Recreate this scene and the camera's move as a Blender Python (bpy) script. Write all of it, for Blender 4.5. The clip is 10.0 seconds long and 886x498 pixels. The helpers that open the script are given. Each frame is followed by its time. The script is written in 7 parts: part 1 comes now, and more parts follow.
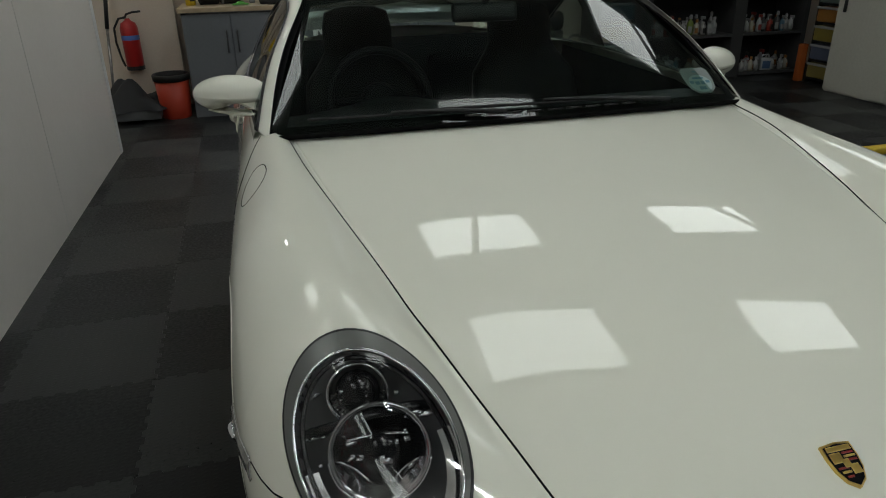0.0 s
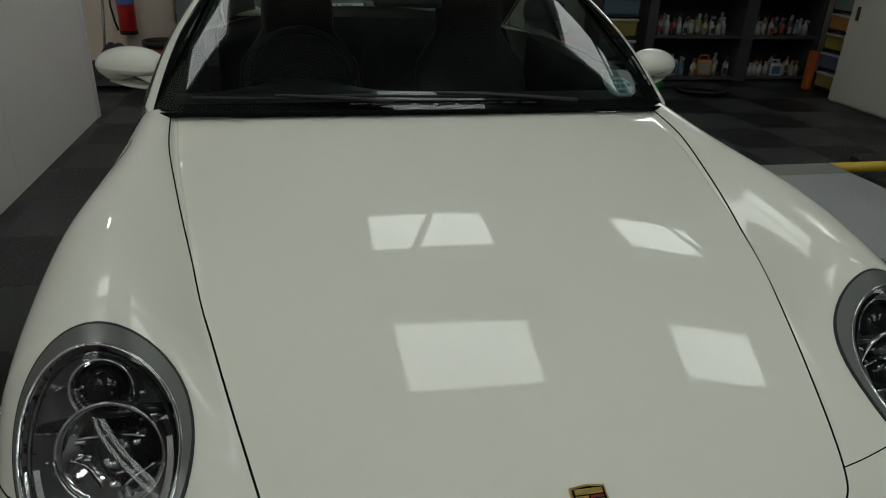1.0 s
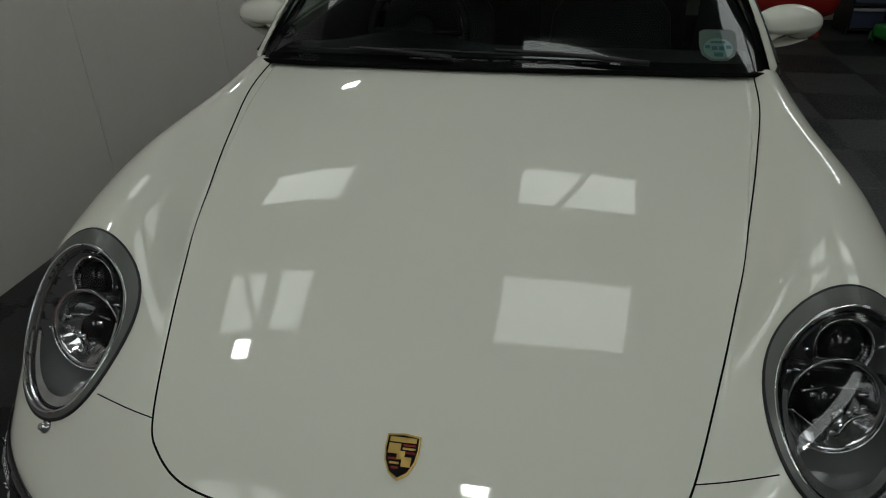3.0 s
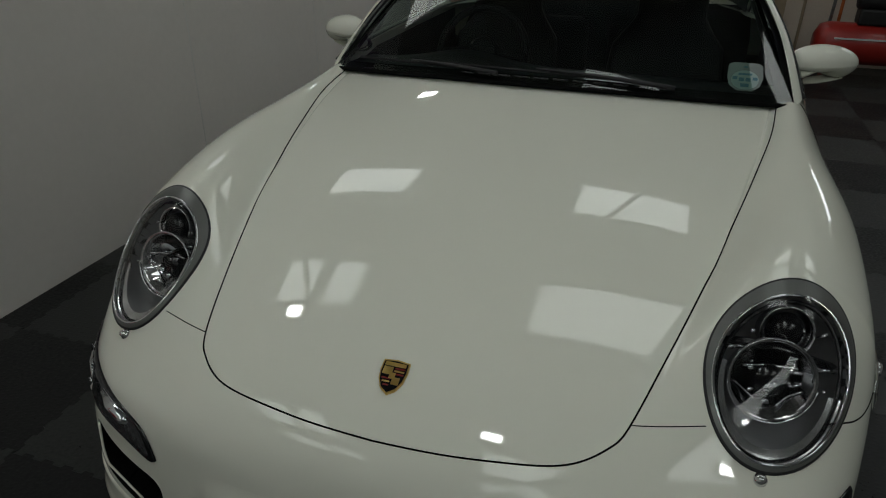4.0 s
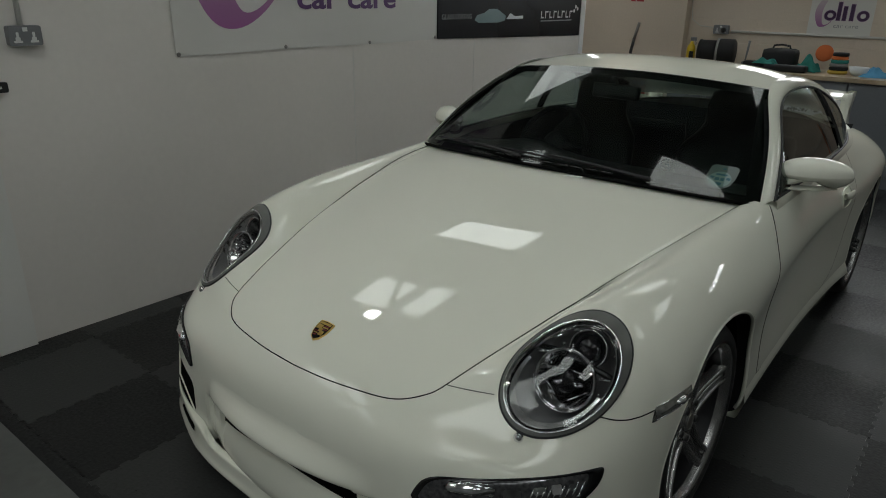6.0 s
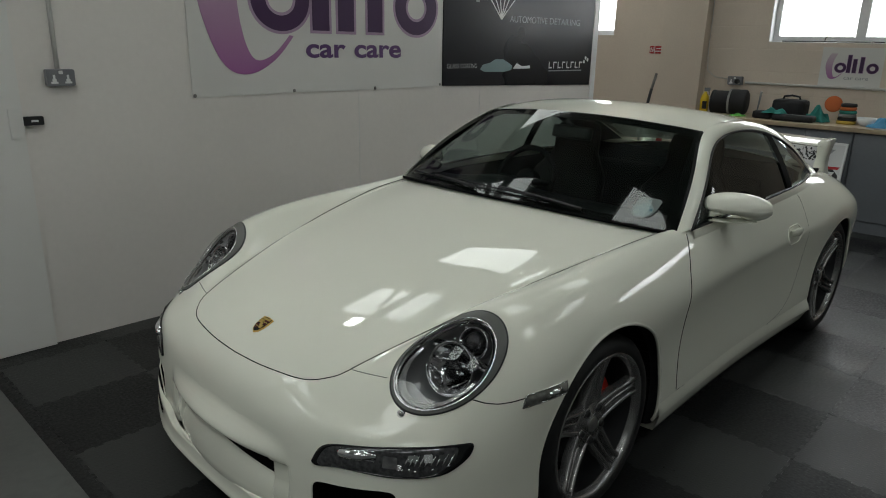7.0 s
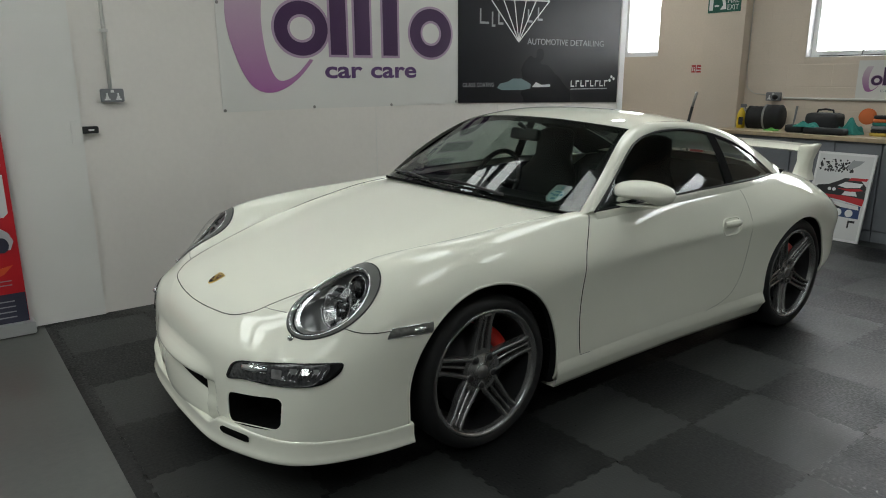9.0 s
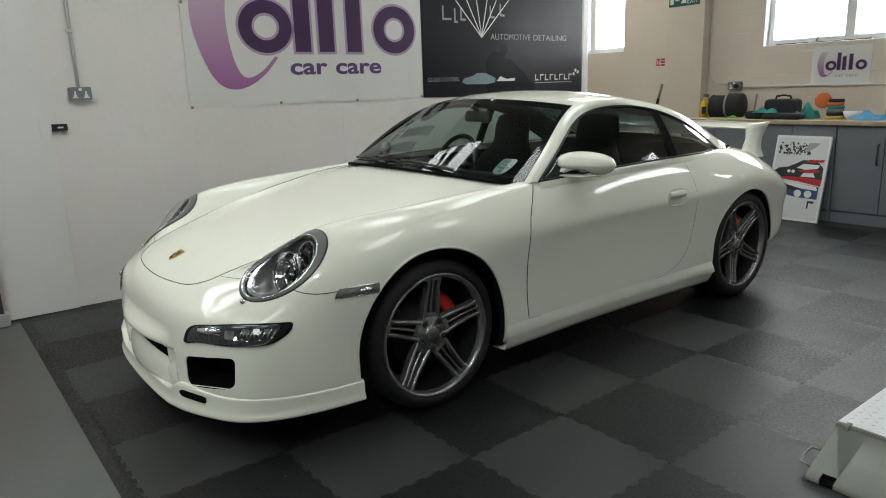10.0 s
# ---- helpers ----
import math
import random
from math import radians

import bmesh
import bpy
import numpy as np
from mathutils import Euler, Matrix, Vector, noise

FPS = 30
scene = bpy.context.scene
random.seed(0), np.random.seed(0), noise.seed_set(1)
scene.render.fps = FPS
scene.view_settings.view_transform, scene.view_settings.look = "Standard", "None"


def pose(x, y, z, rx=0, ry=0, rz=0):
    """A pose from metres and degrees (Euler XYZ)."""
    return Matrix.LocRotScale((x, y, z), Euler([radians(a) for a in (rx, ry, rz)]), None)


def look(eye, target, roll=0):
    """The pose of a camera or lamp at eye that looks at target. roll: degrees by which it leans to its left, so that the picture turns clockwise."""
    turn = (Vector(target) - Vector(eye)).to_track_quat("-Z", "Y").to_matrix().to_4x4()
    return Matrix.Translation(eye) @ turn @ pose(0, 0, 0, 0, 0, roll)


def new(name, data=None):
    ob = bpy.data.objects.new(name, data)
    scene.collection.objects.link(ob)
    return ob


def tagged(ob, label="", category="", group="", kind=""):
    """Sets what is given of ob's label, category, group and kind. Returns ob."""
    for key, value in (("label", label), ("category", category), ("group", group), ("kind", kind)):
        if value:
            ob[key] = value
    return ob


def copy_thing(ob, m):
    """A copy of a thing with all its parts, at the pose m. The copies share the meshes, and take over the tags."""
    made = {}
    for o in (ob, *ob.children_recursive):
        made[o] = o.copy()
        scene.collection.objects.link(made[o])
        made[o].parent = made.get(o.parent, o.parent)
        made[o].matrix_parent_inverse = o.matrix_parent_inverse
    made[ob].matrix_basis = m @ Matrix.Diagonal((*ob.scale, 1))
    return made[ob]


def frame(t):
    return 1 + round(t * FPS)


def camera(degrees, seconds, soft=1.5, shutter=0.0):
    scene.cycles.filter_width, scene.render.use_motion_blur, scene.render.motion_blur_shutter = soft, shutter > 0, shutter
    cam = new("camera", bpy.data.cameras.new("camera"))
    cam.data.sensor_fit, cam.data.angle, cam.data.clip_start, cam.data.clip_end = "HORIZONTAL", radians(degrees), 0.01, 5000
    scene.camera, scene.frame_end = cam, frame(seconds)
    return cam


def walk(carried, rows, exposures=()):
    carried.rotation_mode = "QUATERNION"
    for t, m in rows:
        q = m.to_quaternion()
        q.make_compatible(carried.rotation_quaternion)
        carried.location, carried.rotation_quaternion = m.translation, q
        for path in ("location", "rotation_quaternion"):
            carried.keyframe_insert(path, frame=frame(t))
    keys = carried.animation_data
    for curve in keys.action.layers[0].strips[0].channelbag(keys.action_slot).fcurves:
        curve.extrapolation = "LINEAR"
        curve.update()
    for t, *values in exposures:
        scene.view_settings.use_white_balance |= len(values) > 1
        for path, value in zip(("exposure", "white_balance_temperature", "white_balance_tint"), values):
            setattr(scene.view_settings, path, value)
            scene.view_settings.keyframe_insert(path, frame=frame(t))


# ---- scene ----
cam = camera(65.61, 10.0, 1.0)
# seconds, eye, target, roll
ROWS = [
    (0, (-0.779, -1.397, 1.382), (-0.322, 0.373, 0.571), -1.06),
    (0.5, (-0.582, -1.434, 1.391), (-0.261, 0.379, 0.610), 1.59),
    (1, (-0.371, -1.418, 1.390), (0.016, 0.348, 0.536), 2.26),
    (1.5, (-0.234, -1.454, 1.395), (-0.093, 0.339, 0.522), 0.90),
    (2, (-0.053, -1.547, 1.403), (-0.246, 0.239, 0.524), 3.64),
    (2.5, (0.059, -1.507, 1.417), (-0.276, 0.225, 0.475), 4.00),
    (3, (0.210, -1.485, 1.457), (-0.116, 0.212, 0.450), -1.30),
    (4.5, (0.540, -1.883, 1.480), (-0.179, -0.239, 0.598), 1.60),
    (5, (0.756, -1.980, 1.527), (-0.125, -0.393, 0.687), 0.86),
    (5.5, (1.068, -1.937, 1.567), (0.005, -0.432, 0.790), 0.89),
    (7, (1.898, -1.878, 1.570), (0.570, -0.497, 0.996), 1.19),
    (7.5, (2.164, -1.805, 1.553), (0.727, -0.522, 1.016), 1.31),
    (8, (2.368, -1.799, 1.508), (0.876, -0.567, 1.004), -0.19),
    (8.5, (2.555, -1.781, 1.496), (1.042, -0.572, 0.996), -1.27),
    (9, (2.779, -1.662, 1.476), (1.227, -0.499, 0.988), -0.25),
    (9.5, (2.939, -1.604, 1.424), (1.377, -0.445, 0.959), -1.56),
    (10, (3.029, -1.626, 1.330), (1.485, -0.439, 0.874), -1.92),
]
EXPOSURES = [(0.0, -0.76), (0.5, -0.88), (1.0, -1.0), (1.5, -1.1), (2.5, -1.26), (4.5, -1.34), (5.5, -1.15), (7.0, -0.75), (7.5, -0.58), (8.5, -0.32), (9.0, -0.14), (10.0, 0.17)]
walk(cam, [(t, look(eye, target, roll)) for t, eye, target, roll in ROWS], EXPOSURES)

# ---- light ----
world = bpy.data.worlds.new("world")
scene.world = world
world.use_nodes = True
_n, _l = world.node_tree.nodes, world.node_tree.links
_sky = _n.new("ShaderNodeTexSky")
_sky.sky_type, _sky.sun_disc, _sky.sun_elevation, _sky.sun_rotation = "NISHITA", False, radians(40), radians(200)
_l.new(_sky.outputs[0], _n["Background"].inputs[0])
_n["Background"].inputs[1].default_value = 0.1
ROOFLIGHT = 6.0
WINDOW_GLOW = 9.0
LAMP_GLOW = 110.0


# ---- materials ----
def mat(name, base, rough=0.5, metal=0.0, spread=0.0, scale=8.0, bump=0.0, bump_scale=60.0, coat=0.0, stain=0.0, stain_scale=1.2, random_tint=0.0, spec=0.5):
    """A surface with two scales of variation: fine grain and broad stains."""
    m = bpy.data.materials.new(name)
    m.use_nodes = True
    nodes, links = m.node_tree.nodes, m.node_tree.links
    b = nodes["Principled BSDF"]
    b.inputs["Base Color"].default_value = (*base, 1)
    b.inputs["Roughness"].default_value = rough
    b.inputs["Metallic"].default_value = metal
    b.inputs["Specular IOR Level"].default_value = spec
    b.inputs["Coat Weight"].default_value = coat
    b.inputs["Coat Roughness"].default_value = 0.02
    co = nodes.new("ShaderNodeTexCoord")
    if spread or stain or random_tint:
        value = nodes.new("ShaderNodeValue")
        value.outputs[0].default_value = 1.0
        out = value.outputs[0]
        for amount, sc, detail in ((spread, scale, 6.0), (stain, stain_scale, 3.0)):
            if not amount:
                continue
            n = nodes.new("ShaderNodeTexNoise")
            n.inputs["Scale"].default_value, n.inputs["Detail"].default_value = sc, detail
            links.new(co.outputs["Object"], n.inputs["Vector"])
            r = nodes.new("ShaderNodeMapRange")
            r.inputs["From Min"].default_value, r.inputs["From Max"].default_value = 0.3, 0.7
            r.inputs["To Min"].default_value, r.inputs["To Max"].default_value = 1 - amount, 1 + amount
            links.new(n.outputs["Fac"], r.inputs["Value"])
            mul = nodes.new("ShaderNodeMath")
            mul.operation = "MULTIPLY"
            links.new(out, mul.inputs[0])
            links.new(r.outputs[0], mul.inputs[1])
            out = mul.outputs[0]
        if random_tint:
            info = nodes.new("ShaderNodeObjectInfo")
            r = nodes.new("ShaderNodeMapRange")
            r.inputs["To Min"].default_value, r.inputs["To Max"].default_value = 1 - random_tint, 1 + random_tint
            links.new(info.outputs["Random"], r.inputs["Value"])
            mul = nodes.new("ShaderNodeMath")
            mul.operation = "MULTIPLY"
            links.new(out, mul.inputs[0])
            links.new(r.outputs[0], mul.inputs[1])
            out = mul.outputs[0]
        vec = nodes.new("ShaderNodeVectorMath")
        vec.operation = "SCALE"
        vec.inputs[0].default_value = base
        links.new(out, vec.inputs["Scale"])
        links.new(vec.outputs[0], b.inputs["Base Color"])
        rr = nodes.new("ShaderNodeMath")
        rr.operation = "MULTIPLY"
        rr.inputs[1].default_value = rough
        links.new(out, rr.inputs[0])
        if stain:
            links.new(rr.outputs[0], b.inputs["Roughness"])
    if bump:
        n = nodes.new("ShaderNodeTexNoise")
        n.inputs["Scale"].default_value, n.inputs["Detail"].default_value = bump_scale, 5.0
        links.new(co.outputs["Object"], n.inputs["Vector"])
        bp = nodes.new("ShaderNodeBump")
        bp.inputs["Strength"].default_value, bp.inputs["Distance"].default_value = bump, 0.004
        links.new(n.outputs["Fac"], bp.inputs["Height"])
        links.new(bp.outputs[0], b.inputs["Normal"])
    return m


def glow(name, colour, strength):
    m = bpy.data.materials.new(name)
    m.use_nodes = True
    b = m.node_tree.nodes["Principled BSDF"]
    b.inputs["Base Color"].default_value = (0.8, 0.8, 0.8, 1)
    b.inputs["Emission Color"].default_value = (*colour, 1)
    b.inputs["Emission Strength"].default_value = strength
    return m


def glass(name, tint=(1, 1, 1), clear=0.9, rough=0.0):
    """A thin pane: tinted see-through with Fresnel gloss."""
    m = bpy.data.materials.new(name)
    m.use_nodes = True
    nodes, links = m.node_tree.nodes, m.node_tree.links
    nodes.remove(nodes["Principled BSDF"])
    see = nodes.new("ShaderNodeBsdfTransparent")
    see.inputs[0].default_value = (*[c * clear for c in tint], 1)
    gl = nodes.new("ShaderNodeBsdfGlossy")
    gl.inputs["Roughness"].default_value = rough
    lw = nodes.new("ShaderNodeLayerWeight")
    lw.inputs["Blend"].default_value = 0.5
    steep, fr = nodes.new("ShaderNodeMath"), nodes.new("ShaderNodeMath")
    steep.operation, fr.operation = "POWER", "MULTIPLY_ADD"
    steep.inputs[1].default_value = 5.0
    fr.inputs[1].default_value, fr.inputs[2].default_value = 0.95, 0.05
    links.new(lw.outputs["Facing"], steep.inputs[0])
    links.new(steep.outputs[0], fr.inputs[0])
    mix = nodes.new("ShaderNodeMixShader")
    links.new(fr.outputs[0], mix.inputs[0])
    links.new(see.outputs[0], mix.inputs[1])
    links.new(gl.outputs[0], mix.inputs[2])
    links.new(mix.outputs[0], nodes["Material Output"].inputs[0])
    return m


PAINT = mat("white_paint", (0.86, 0.86, 0.755), 0.8, coat=1.0, spec=0.0)
BLACK_PLASTIC = mat("black_plastic", (0.012, 0.012, 0.013), 0.45, bump=0.1, bump_scale=300, spread=0.2, scale=40)
BLACK_GLOSS = mat("black_gloss", (0.006, 0.006, 0.007), 0.12)
DARK_VOID = mat("dark_void", (0.004, 0.004, 0.004), 0.8, spec=0.05)
RUBBER = mat("rubber", (0.009, 0.009, 0.0095), 0.7, spread=0.2, scale=30, bump=0.15, bump_scale=200)
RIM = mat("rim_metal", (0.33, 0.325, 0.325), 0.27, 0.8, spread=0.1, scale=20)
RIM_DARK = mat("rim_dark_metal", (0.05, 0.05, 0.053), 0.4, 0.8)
STEEL = mat("brake_steel", (0.30, 0.29, 0.28), 0.35, 0.9, spread=0.2, scale=30)
CALIPER_RED = mat("caliper_red", (0.62, 0.025, 0.015), 0.35, coat=0.3)
CHROME = mat("chrome", (0.75, 0.75, 0.76), 0.08, 1.0)
SATIN_TRIM = mat("satin_trim", (0.145, 0.15, 0.14), 0.38, 0.3)
GOLD = mat("gold", (0.75, 0.52, 0.16), 0.28, 0.9)
BADGE_RED = mat("badge_red", (0.22, 0.015, 0.012), 0.3)
SCREEN_GLASS = glass("screen_glass", (0.82, 0.94, 0.88), 0.76)
SIDE_GLASS = glass("side_glass", (0.78, 0.90, 0.86), 0.62)
REAR_GLASS = glass("rear_glass", (0.7, 0.85, 0.85), 0.17)
LENS_GLASS = glass("lens_glass", (1, 1, 1), 0.96)
LEATHER = mat("leather", (0.006, 0.0064, 0.0074), 0.5, bump=0.3, bump_scale=250, spread=0.15, spec=0.15)
PAPER = mat("paper", (0.75, 0.77, 0.78), 0.7)
WALL_PAINT = mat("wall_paint", (0.765, 0.73, 0.69), 0.32, spread=0.015, scale=30, stain=0.05, stain_scale=0.8, bump=0.05, bump_scale=25)
BLOCK_PAINT = mat("block_paint", (0.69, 0.595, 0.50), 0.6, spread=0.03, scale=60, stain=0.05, bump=0.25, bump_scale=90)
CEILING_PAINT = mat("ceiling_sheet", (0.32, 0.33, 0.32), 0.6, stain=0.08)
DOOR_PAINT = mat("door_paint", (0.76, 0.75, 0.72), 0.35, stain=0.04, bump=0.04)
TILE_DARK = mat("tile_dark", (0.0105, 0.0111, 0.0113), 0.46, spread=0.38, scale=75, stain=0.2, stain_scale=2.5, bump=0.15, bump_scale=120, random_tint=0.10, spec=0.30)
TILE_GREY = mat("tile_grey", (0.035, 0.0368, 0.036), 0.46, spread=0.32, scale=75, stain=0.2, stain_scale=2.5, bump=0.15, bump_scale=120, random_tint=0.08, spec=0.30)
for m in (TILE_DARK, TILE_GREY):
    # rows of small raised studs, laid slantwise
    nodes, links = m.node_tree.nodes, m.node_tree.links
    co, turn, sep, lift = (nodes.new("ShaderNode" + k) for k in ("TexCoord", "Mapping", "SeparateXYZ", "Bump"))
    turn.inputs["Rotation"].default_value, turn.inputs["Scale"].default_value = (0, 0, radians(45)), (150, 260, 1)
    links.new(co.outputs["Object"], turn.inputs["Vector"])
    links.new(turn.outputs[0], sep.inputs[0])
    waves = []
    for k in ("X", "Y"):
        wave = nodes.new("ShaderNodeMath")
        wave.operation = "SINE"
        links.new(sep.outputs[k], wave.inputs[0])
        waves.append(wave)
    both_ways, only_up = nodes.new("ShaderNodeMath"), nodes.new("ShaderNodeMath")
    both_ways.operation, only_up.operation = "MULTIPLY", "MAXIMUM"
    links.new(waves[0].outputs[0], both_ways.inputs[0])
    links.new(waves[1].outputs[0], both_ways.inputs[1])
    links.new(both_ways.outputs[0], only_up.inputs[0])
    only_up.inputs[1].default_value = 0.35
    lift.inputs["Strength"].default_value, lift.inputs["Distance"].default_value = 0.3, 0.0015
    links.new(only_up.outputs[0], lift.inputs["Height"])
    fine = next(n for n in nodes if n.type == "BUMP" and n != lift)
    links.new(fine.outputs[0], lift.inputs["Normal"])
    links.new(lift.outputs[0], nodes["Principled BSDF"].inputs["Normal"])
CONCRETE = mat("painted_concrete", (0.092, 0.097, 0.091), 0.4, spread=0.12, scale=25, stain=0.18, stain_scale=1.6, bump=0.15, bump_scale=40)
CABINET_GREY = mat("cabinet_grey", (0.17, 0.18, 0.20), 0.4, spread=0.03, scale=40, stain=0.05)
WORKTOP = mat("worktop", (0.42, 0.33, 0.22), 0.35, spread=0.12, scale=14, stain=0.1)
UPVC = mat("window_upvc", (0.78, 0.78, 0.78), 0.3)


# ---- building blocks ----
def link(name, bm, material, parent=None, label="", smooth=False):
    me = bpy.data.meshes.new(name)
    bm.normal_update()
    bm.to_mesh(me)
    bm.free()
    for m in material if isinstance(material, (list, tuple)) else (material,):
        me.materials.append(m)
    if smooth:
        me.polygons.foreach_set("use_smooth", [True] * len(me.polygons))
    ob = new(name, me)
    if parent:
        ob.parent = parent
    if label:
        ob["label"] = label
    return ob


def face_out(bm, d):
    """Turn all faces of a sheet towards a direction."""
    bm.normal_update()
    if sum(f.normal.dot(Vector(d)) * f.calc_area() for f in bm.faces) < 0:
        bmesh.ops.reverse_faces(bm, faces=bm.faces)
    return bm


def part(name, bm, material, parent, label="", smooth=False):
    return link(name, bm, material, parent, label, smooth)


def thing(name, x=0, y=0, z=0, rz=0, label="", category="", group="", kind=""):
    ob = new(name)
    ob.empty_display_size = 0.1
    ob.matrix_basis = pose(x, y, z, 0, 0, rz)
    return tagged(ob, label, category, group, kind)


def add_box(bm, x0, x1, y0, y1, z0, z1, bevel=0.0, m=None, index=0):
    """A bevelled box between two corners."""
    made = bmesh.ops.create_cube(bm, size=1.0)["verts"]
    for v in made:
        v.co = Vector((x0 + (v.co.x + 0.5) * (x1 - x0), y0 + (v.co.y + 0.5) * (y1 - y0), z0 + (v.co.z + 0.5) * (z1 - z0)))
    faces = {f for v in made for f in v.link_faces}
    if bevel:
        out = bmesh.ops.bevel(bm, geom=list({e for v in made for e in v.link_edges}), offset=bevel, segments=2, profile=0.6, affect="EDGES")
        faces = set(out["faces"]) | {f for f in faces if f.is_valid}
        made = list({v for f in faces for v in f.verts})
    for f in faces:
        f.material_index = index
    if m is not None:
        bmesh.ops.transform(bm, matrix=m, verts=made)
    return made


def box(x0, x1, y0, y1, z0, z1, bevel=0.0):
    bm = bmesh.new()
    add_box(bm, x0, x1, y0, y1, z0, z1, bevel)
    return bm


def add_lathe(bm, profile, steps=32, m=None, index=0, closed=False):
    """A solid turned about z from (radius, height) pairs."""
    rings = []
    for r, z in profile:
        if r < 1e-6:
            rings.append([bm.verts.new((0, 0, z))])
        else:
            rings.append([bm.verts.new((r * math.cos(2 * math.pi * k / steps), r * math.sin(2 * math.pi * k / steps), z)) for k in range(steps)])
    for a, b in zip(rings, rings[1:] + ([rings[0]] if closed else [])):
        for k in range(steps):
            q = [a[k % len(a)], a[(k + 1) % len(a)], b[(k + 1) % len(b)], b[k % len(b)]]
            q = [v for i, v in enumerate(q) if v not in q[:i]]
            if len(q) > 2:
                f = bm.faces.new(q)
                f.material_index, f.smooth = index, True
    verts = [v for r in rings for v in r]
    if m is not None:
        bmesh.ops.transform(bm, matrix=m, verts=verts)
    return verts


def add_tube(bm, points, radius, sides=8, index=0, caps=True):
    """A round bar along a line of points; radius may be one number or one a point."""
    pts = [Vector(q) for q in points]
    rad = radius if isinstance(radius, (list, tuple)) else [radius] * len(pts)
    rings, side = [], None
    for i, q in enumerate(pts):
        way = (pts[min(i + 1, len(pts) - 1)] - pts[max(i - 1, 0)]).normalized()
        side = way.orthogonal().normalized() if side is None else (side - way * side.dot(way)).normalized()
        up = way.cross(side)
        rings.append([bm.verts.new(q + rad[i] * (math.cos(2 * math.pi * k / sides) * side + math.sin(2 * math.pi * k / sides) * up)) for k in range(sides)])
    for a, b in zip(rings, rings[1:]):
        for k in range(sides):
            f = bm.faces.new((a[k], a[(k + 1) % sides], b[(k + 1) % sides], b[k]))
            f.material_index, f.smooth = index, True
    if caps:
        bm.faces.new(rings[0][::-1]).material_index = index
        bm.faces.new(rings[-1]).material_index = index
    return [v for r in rings for v in r]


def tube(points, radius, sides=8):
    bm = bmesh.new()
    add_tube(bm, points, radius, sides)
    return bm


def spline(keys, count, closed=False):
    """Points of a smooth curve through the keys (any dimension), evenly in the parameter."""
    k = np.array(keys, float)
    n = len(k)
    h = np.arange(n)
    a = np.zeros((n, n))
    b = np.zeros_like(k)
    a[0, 0] = a[-1, -1] = 1
    for i in range(1, n - 1):
        a[i, i - 1], a[i, i], a[i, i + 1] = 1, 4, 1
        b[i] = 6 * (k[i - 1] - 2 * k[i] + k[i + 1])
    m2 = np.linalg.solve(a, b)
    t = np.linspace(0, n - 1, count)
    i = np.minimum(t.astype(int), n - 2)
    u = (t - i)[:, None]
    w = 1 - u
    return w * k[i] + u * k[i + 1] + ((w ** 3 - w) * m2[i] + (u ** 3 - u) * m2[i + 1]) / 6


def add_grid(bm, rows, index=0, flip=False):
    """A skin of quads over rows of points."""
    vs = [[bm.verts.new(Vector(q)) for q in r] for r in rows]
    for a, b in zip(vs, vs[1:]):
        for k in range(len(a) - 1):
            q = (a[k], a[k + 1], b[k + 1], b[k])
            f = bm.faces.new(q[::-1] if flip else q)
            f.material_index, f.smooth = index, True
    return vs


# ---- the room ----
WALL_TURN = -0.75
WALL = pose(-1.89, 0, 0, 0, 0, WALL_TURN)  # face of the panelled side wall: local x = 0, local y along it
HEIGHT, PARTITION = 4.0, 2.62
XR, YB, YF, XL = 6.6, 5.68, -8.0, -4.6


def wall_piece(name, boxes, material, m=None, label="", category="wall"):
    bm = bmesh.new()
    for b in boxes:
        add_box(bm, *b)
    if m is not None:
        bmesh.ops.transform(bm, matrix=m, verts=bm.verts)
    return tagged(link(name, bm, material), label, category, kind="structure")


ground = tagged(link("floor", box(XL - 0.3, XR + 0.3, YF - 0.3, YB + 0.3, -0.2, -0.008), CONCRETE), "grey painted concrete workshop floor with stains", "floor", kind="structure")
wall_piece("wall_west", [(-0.12, 0, YF, 4.07, 0, PARTITION)], WALL_PAINT, WALL, "glossy white panelled partition wall")
wall_piece("wall_west_outer", [(XL - 0.2, XL, YF, YB, -0.1, HEIGHT)], BLOCK_PAINT, None, "cream painted block wall behind the partition")
W0, W1, SILL0, SILL1, LINTEL = (-3.75, -2.62), (-0.83, 1.25), 1.70, 1.645, 2.62  # windows of the back wall
W2 = (2.85, 4.75)  # a high window over the rack, seen mirrored in the car's glass
wall_piece("wall_north", [(XL - 0.2, W0[0], YB, YB + 0.22, -0.1, HEIGHT), (W0[0], W0[1], YB, YB + 0.22, -0.1, SILL0), (W0[0], W0[1], YB, YB + 0.22, LINTEL, HEIGHT),
                          (W0[1], W1[0], YB, YB + 0.22, -0.1, HEIGHT), (W1[0], W1[1], YB, YB + 0.22, -0.1, SILL1), (W1[0], W1[1], YB, YB + 0.22, LINTEL, HEIGHT), (W1[1], W2[0], YB, YB + 0.22, -0.1, HEIGHT), (W2[0], W2[1], YB, YB + 0.22, -0.1, 2.42), (W2[0], W2[1], YB, YB + 0.22, 2.92, HEIGHT), (W2[1], XR, YB, YB + 0.22, -0.1, HEIGHT)],
           BLOCK_PAINT, None, "cream painted block wall with three windows")
wall_piece("wall_pier", [(-1.93, -1.45, YB - 0.13, YB - 0.002, -0.008, HEIGHT)], BLOCK_PAINT, None, "cream painted block pier")
# unseen walls that close the room, kept pale to bounce light onto the car
UNSEEN_WALL = mat("unseen_wall_grey", (0.34, 0.345, 0.34), 0.5, stain=0.1)
